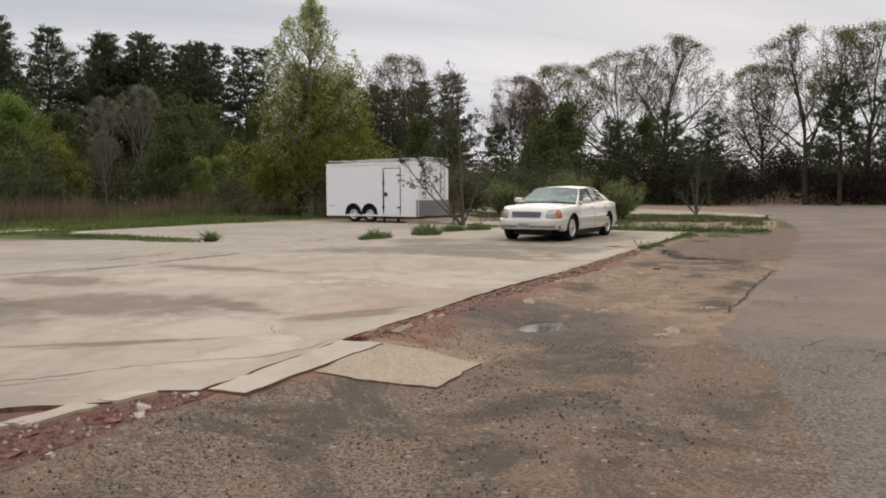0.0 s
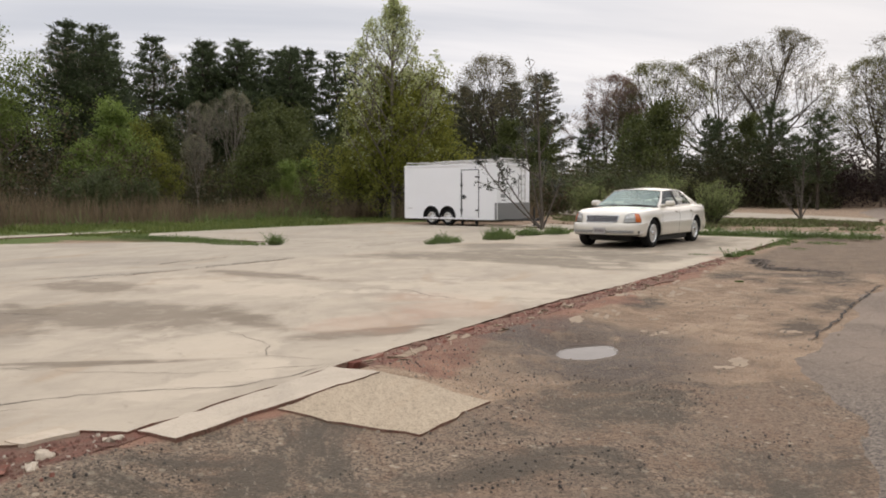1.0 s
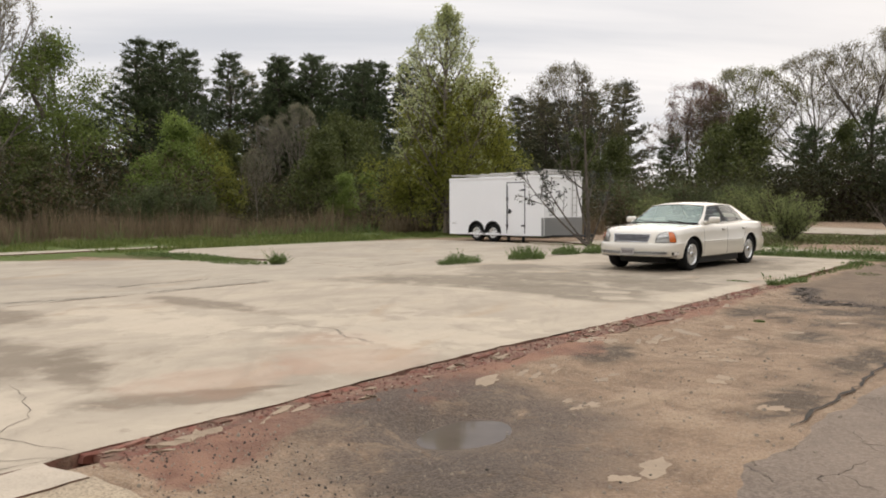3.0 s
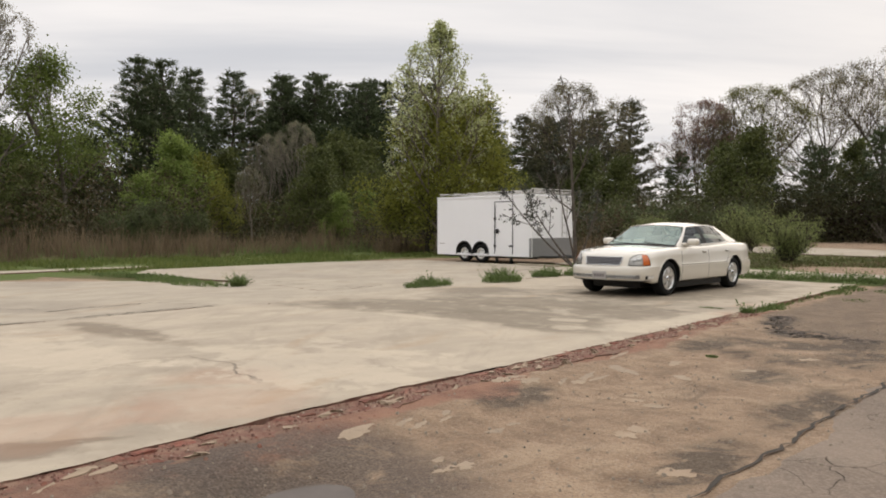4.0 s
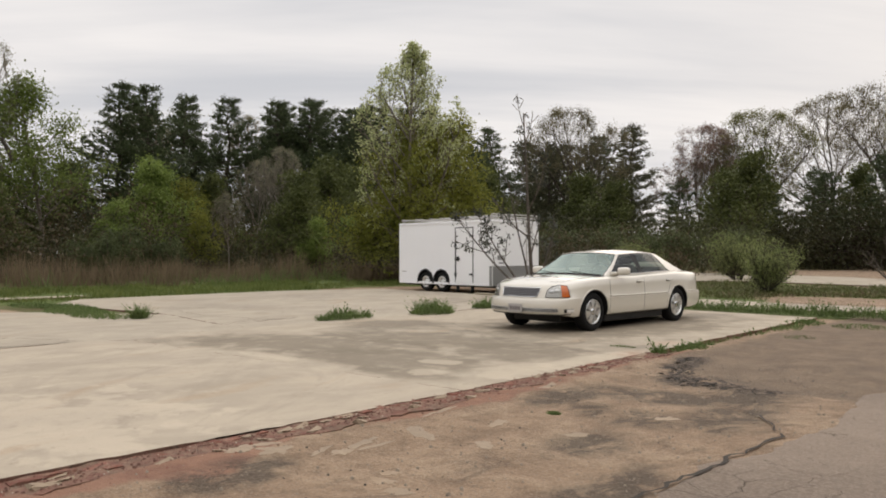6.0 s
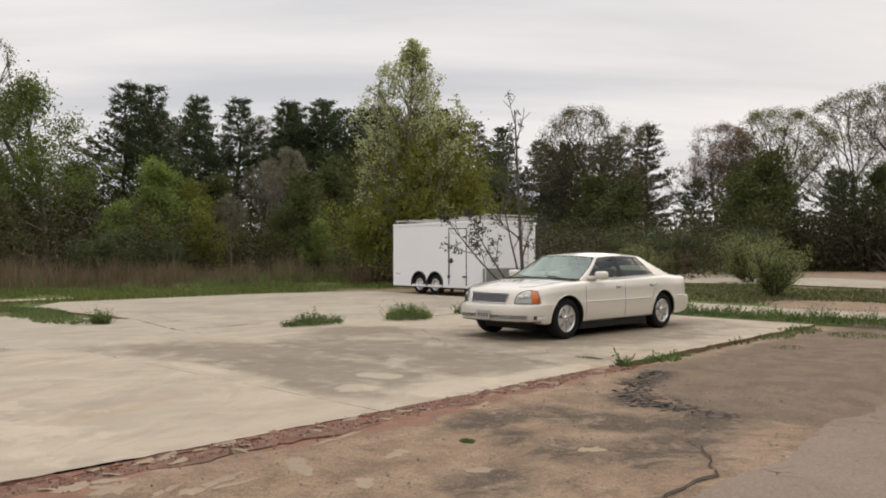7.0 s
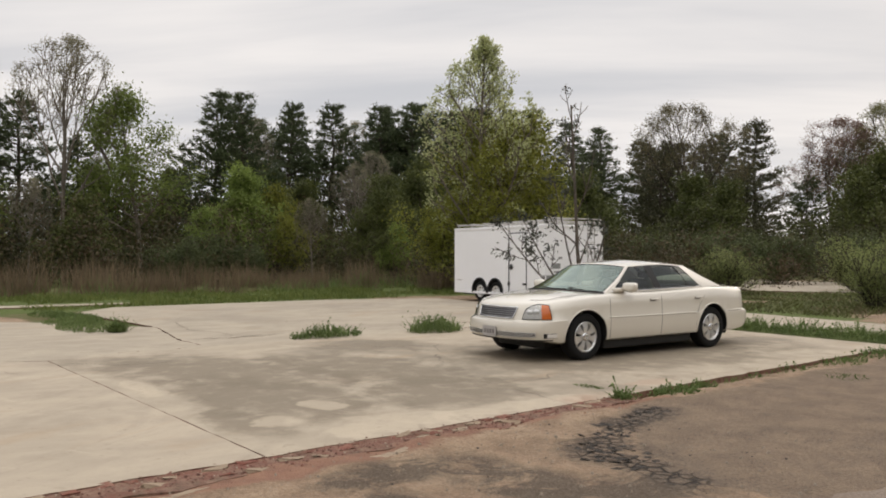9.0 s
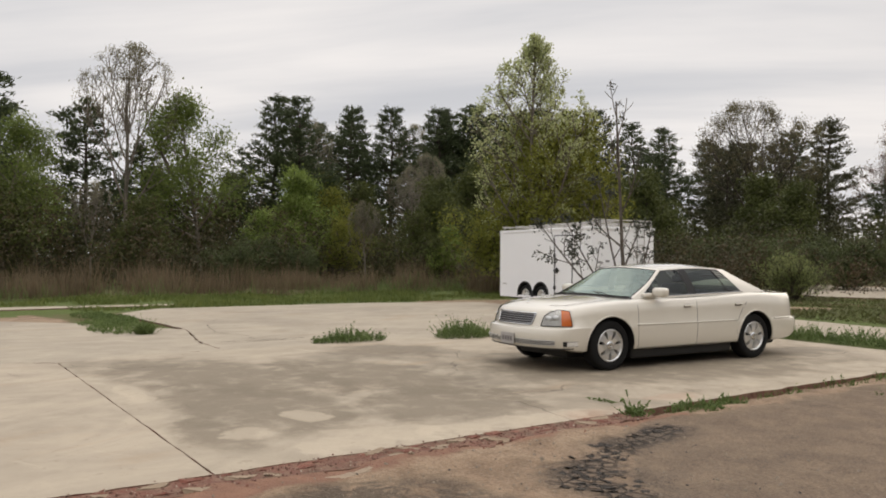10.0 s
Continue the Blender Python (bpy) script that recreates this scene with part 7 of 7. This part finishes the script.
for k in range(3):
    x0, y0, ln = ((-3.2, 2.72, 0.5), (-3.12, 3.2, 0.3), (-3.3, 2.2, 0.55))[k]
    pts = [(x0 - 0.08, y0 - ln / 2), (x0 + 0.06, y0 - ln / 2 + 0.03), (x0 + 0.10, y0 + ln / 2), (x0 - 0.05, y0 + ln / 2 - 0.02)]
    ob = new("concrete_chunk", sheet_mesh("concrete_chunk", ragged(pts, 0.07, 0.015, 60 + k), -0.12, 0.006, M_CURB))
    tagged(ob, "broken pale concrete chunk by the slab", "rubble", group="rubble by the slab")


def flake(x, y, rx, ry, seed, turn=0.0, thick=0.002):
    r = random.Random(seed)
    n = 26
    pts = []
    ph = [r.uniform(0, 6.28) for k in range(4)]
    for k in range(n):
        a = 2 * math.pi * k / n
        q = 0.8 + 0.22 * math.sin(2 * a + ph[0]) + 0.16 * math.sin(5 * a + ph[1]) + 0.12 * math.sin(9 * a + ph[2]) + r.uniform(-0.08, 0.08)
        px, py = rx * q * math.cos(a), ry * q * math.sin(a)
        pts.append((px * math.cos(turn) - py * math.sin(turn), px * math.sin(turn) + py * math.cos(turn)))
    z0 = soil_at(x, y)
    me = sheet_mesh("concrete_flake", pts, -0.05, thick, M_FLAKE, lambda px, py: soil_at(x + px, y + py) - z0)
    ob = new("concrete_flake", me)
    ob.matrix_basis = Matrix.Translation((x, y, z0))
    tagged(ob, "thin pale flake of old concrete in the dirt", "concrete flake", group="flakes in the dirt")


for k, (x, y, rx, ry) in enumerate(((-1.56, 8.33, 0.16, 0.22), (-0.56, 7.45, 0.08, 0.2), (-0.62, 7.2, 0.07, 0.09), (-2.4, 10.45, 0.30, 0.35), (-2.15, 10.9, 0.14, 0.4), (-1.4, 10.6, 0.3, 0.22), (-1.75, 9.3, 0.09, 0.26),
                                    (-1.9, 12.3, 0.08, 0.13), (-2.25, 9.0, 0.10, 0.3), (-0.45, 9.1, 0.1, 0.12), (-1.1, 9.7, 0.26, 0.18), (-2.45, 12.1, 0.09, 0.32), (-2.5, 13.9, 0.07, 0.2), (-1.55, 11.7, 0.1, 0.1), (-1.2, 12.4, 0.06, 0.14), (-2.1, 11.6, 0.2, 0.1), (-0.9, 13.3, 0.1, 0.1), (-2.35, 8.35, 0.08, 0.2))):
    if max(rx, ry) < 0.21:
        flake(x, y, rx, ry, 300 + k, rnd.uniform(-0.4, 0.4))
        continue
    for q in range(4):
        flake(x + rnd.uniform(-0.8, 0.8) * rx, y + rnd.uniform(-0.8, 0.8) * ry, rx * rnd.uniform(0.2, 0.45), ry * rnd.uniform(0.2, 0.45), 330 + 7 * k + q, rnd.uniform(-0.4, 0.4))

M_TARCHUNK = plain("broken_tar", (0.060, 0.050, 0.042), 0.95, 0.0, 0.3, 20.0, depth=0.01)
M_PEBBLE = plain("pebbles", (0.23, 0.185, 0.14), 0.95, 0.0, 0.4, 9.0)
CHUNKS = [chipped("asphalt_chunk", 0.10, 0.12, 0.03, M_TARCHUNK, 400 + k, 1.6) for k in range(4)]
for k in range(120):
    f = rnd.random()
    x = np.interp(f, [0, 0.25, 0.55, 0.8, 1], [-2.35, -2.15, -1.85, -1.45, -1.1]) + rnd.gauss(0, 0.05 + 0.09 * f)
    y = np.interp(f, [0, 0.25, 0.55, 0.8, 1], [16.9, 16.2, 15.45, 15.15, 15.2]) + rnd.gauss(0, 0.05 + 0.11 * f)
    s = rnd.uniform(0.15, 0.55)
    ob = new("asphalt_chunk", CHUNKS[rnd.randrange(4)])
    ob.matrix_basis = pose(x, y, soil_at(x, y) - 0.010 * s, rnd.gauss(0, 8), rnd.gauss(0, 8), rnd.uniform(0, 360)) @ Matrix.Diagonal((s, s, s, 1))
    tagged(ob, "black crumbled chunk of broken asphalt", "rubble", group="broken asphalt edge")


def pebble_field(name, n, seed, where, lo, hi, mat, base=None):
    """Loose stones as small five-faced lumps."""
    rng = np.random.default_rng(seed)
    p = where(rng, n)
    n = len(p)
    s = lo * (hi / lo) ** (rng.random(n) ** 2.2)
    z = soil_height(p[:, 0], p[:, 1]) if base is None else base + 0.0004 * np.maximum(0, p[:, 1] - 6)
    a = rng.random(n) * 2 * math.pi
    ring = [np.column_stack([np.cos(a + k * math.pi / 2), np.sin(a + k * math.pi / 2) * rng.uniform(0.6, 1.0, n), np.zeros(n)]) for k in range(4)]
    c = np.column_stack([p, z])
    low = [c + r * s[:, None] - np.array([0, 0, 0.01]) for r in ring]
    top = [c + r * s[:, None] * 0.55 + np.column_stack([np.zeros((n, 2)), s * rng.uniform(0.5, 0.9, n)]) for r in ring]
    v = np.stack(low + top, 1).reshape(-1, 3)
    b = np.arange(n)[:, None] * 8
    q = np.concatenate([b + np.array([k, (k + 1) % 4, 4 + (k + 1) % 4, 4 + k]) for k in range(4)] + [b + np.array([4, 5, 6, 7])])
    return stuff(name, arrays_mesh(name, v, q, mat), "loose gravel and grit on the bare dirt", "gravel")


pebble_field("gravel", 2600, 81, lambda g, n: scatter(g, n, -2.6, 0.6, 1.5, 17.0), 0.005, 0.022, M_PEBBLE)
pebble_field("gravel", 220, 82, lambda g, n: scatter(g, n, -2.5, -0.4, 6.2, 16.8), 0.005, 0.015, M_TARCHUNK)
pebble_field("gravel", 500, 83, lambda g, n: scatter(g, n, -3.2, -2.5, 0.8, 16.8), 0.006, 0.028, M_BRICK)
M_CRUMB = plain("brick_crumbs", (0.13, 0.062, 0.045), 0.95, 0.0, 0.4, 14.0)
M_GRIT = plain("pale_grit", (0.36, 0.30, 0.235), 0.95, 0.0, 0.3, 12.0)
near_strip = lambda g, n: scatter(g, n, -3.2, -2.66, 0.9, 3.45, lambda x, y: x > -3.3 + 0.13 * (y - 0.9))
main_strip = lambda g, n: scatter(g, n, -3.0, -2.66, 5.55, 17.1)
pebble_field("gravel", 1500, 84, near_strip, 0.005, 0.024, M_CRUMB, -0.014)
pebble_field("gravel", 260, 85, near_strip, 0.004, 0.022, M_GRIT, -0.014)
pebble_field("gravel", 2200, 86, main_strip, 0.005, 0.019, M_CRUMB, -0.012)
pebble_field("gravel", 380, 87, main_strip, 0.004, 0.014, M_GRIT, -0.012)
pebble_field("gravel", 6000, 88, lambda g, n: scatter(g, n, -2.68, 0.2, 1.6, 6.4, lambda x, y: (fbm(x * 0.9, y * 0.9, 95, 4) > 0.48) & ~((x < -1.7) & (y > 3.5) & (y < 5.5))), 0.004, 0.014, M_TARCHUNK)
pebble_field("gravel", 5000, 89, lambda g, n: scatter(g, n, -2.68, 0.2, 1.6, 6.4, lambda x, y: (fbm(x * 0.9, y * 0.9, 96, 4) > 0.48) & ~((x < -1.7) & (y > 3.5) & (y < 5.5))), 0.004, 0.012, M_PEBBLE)
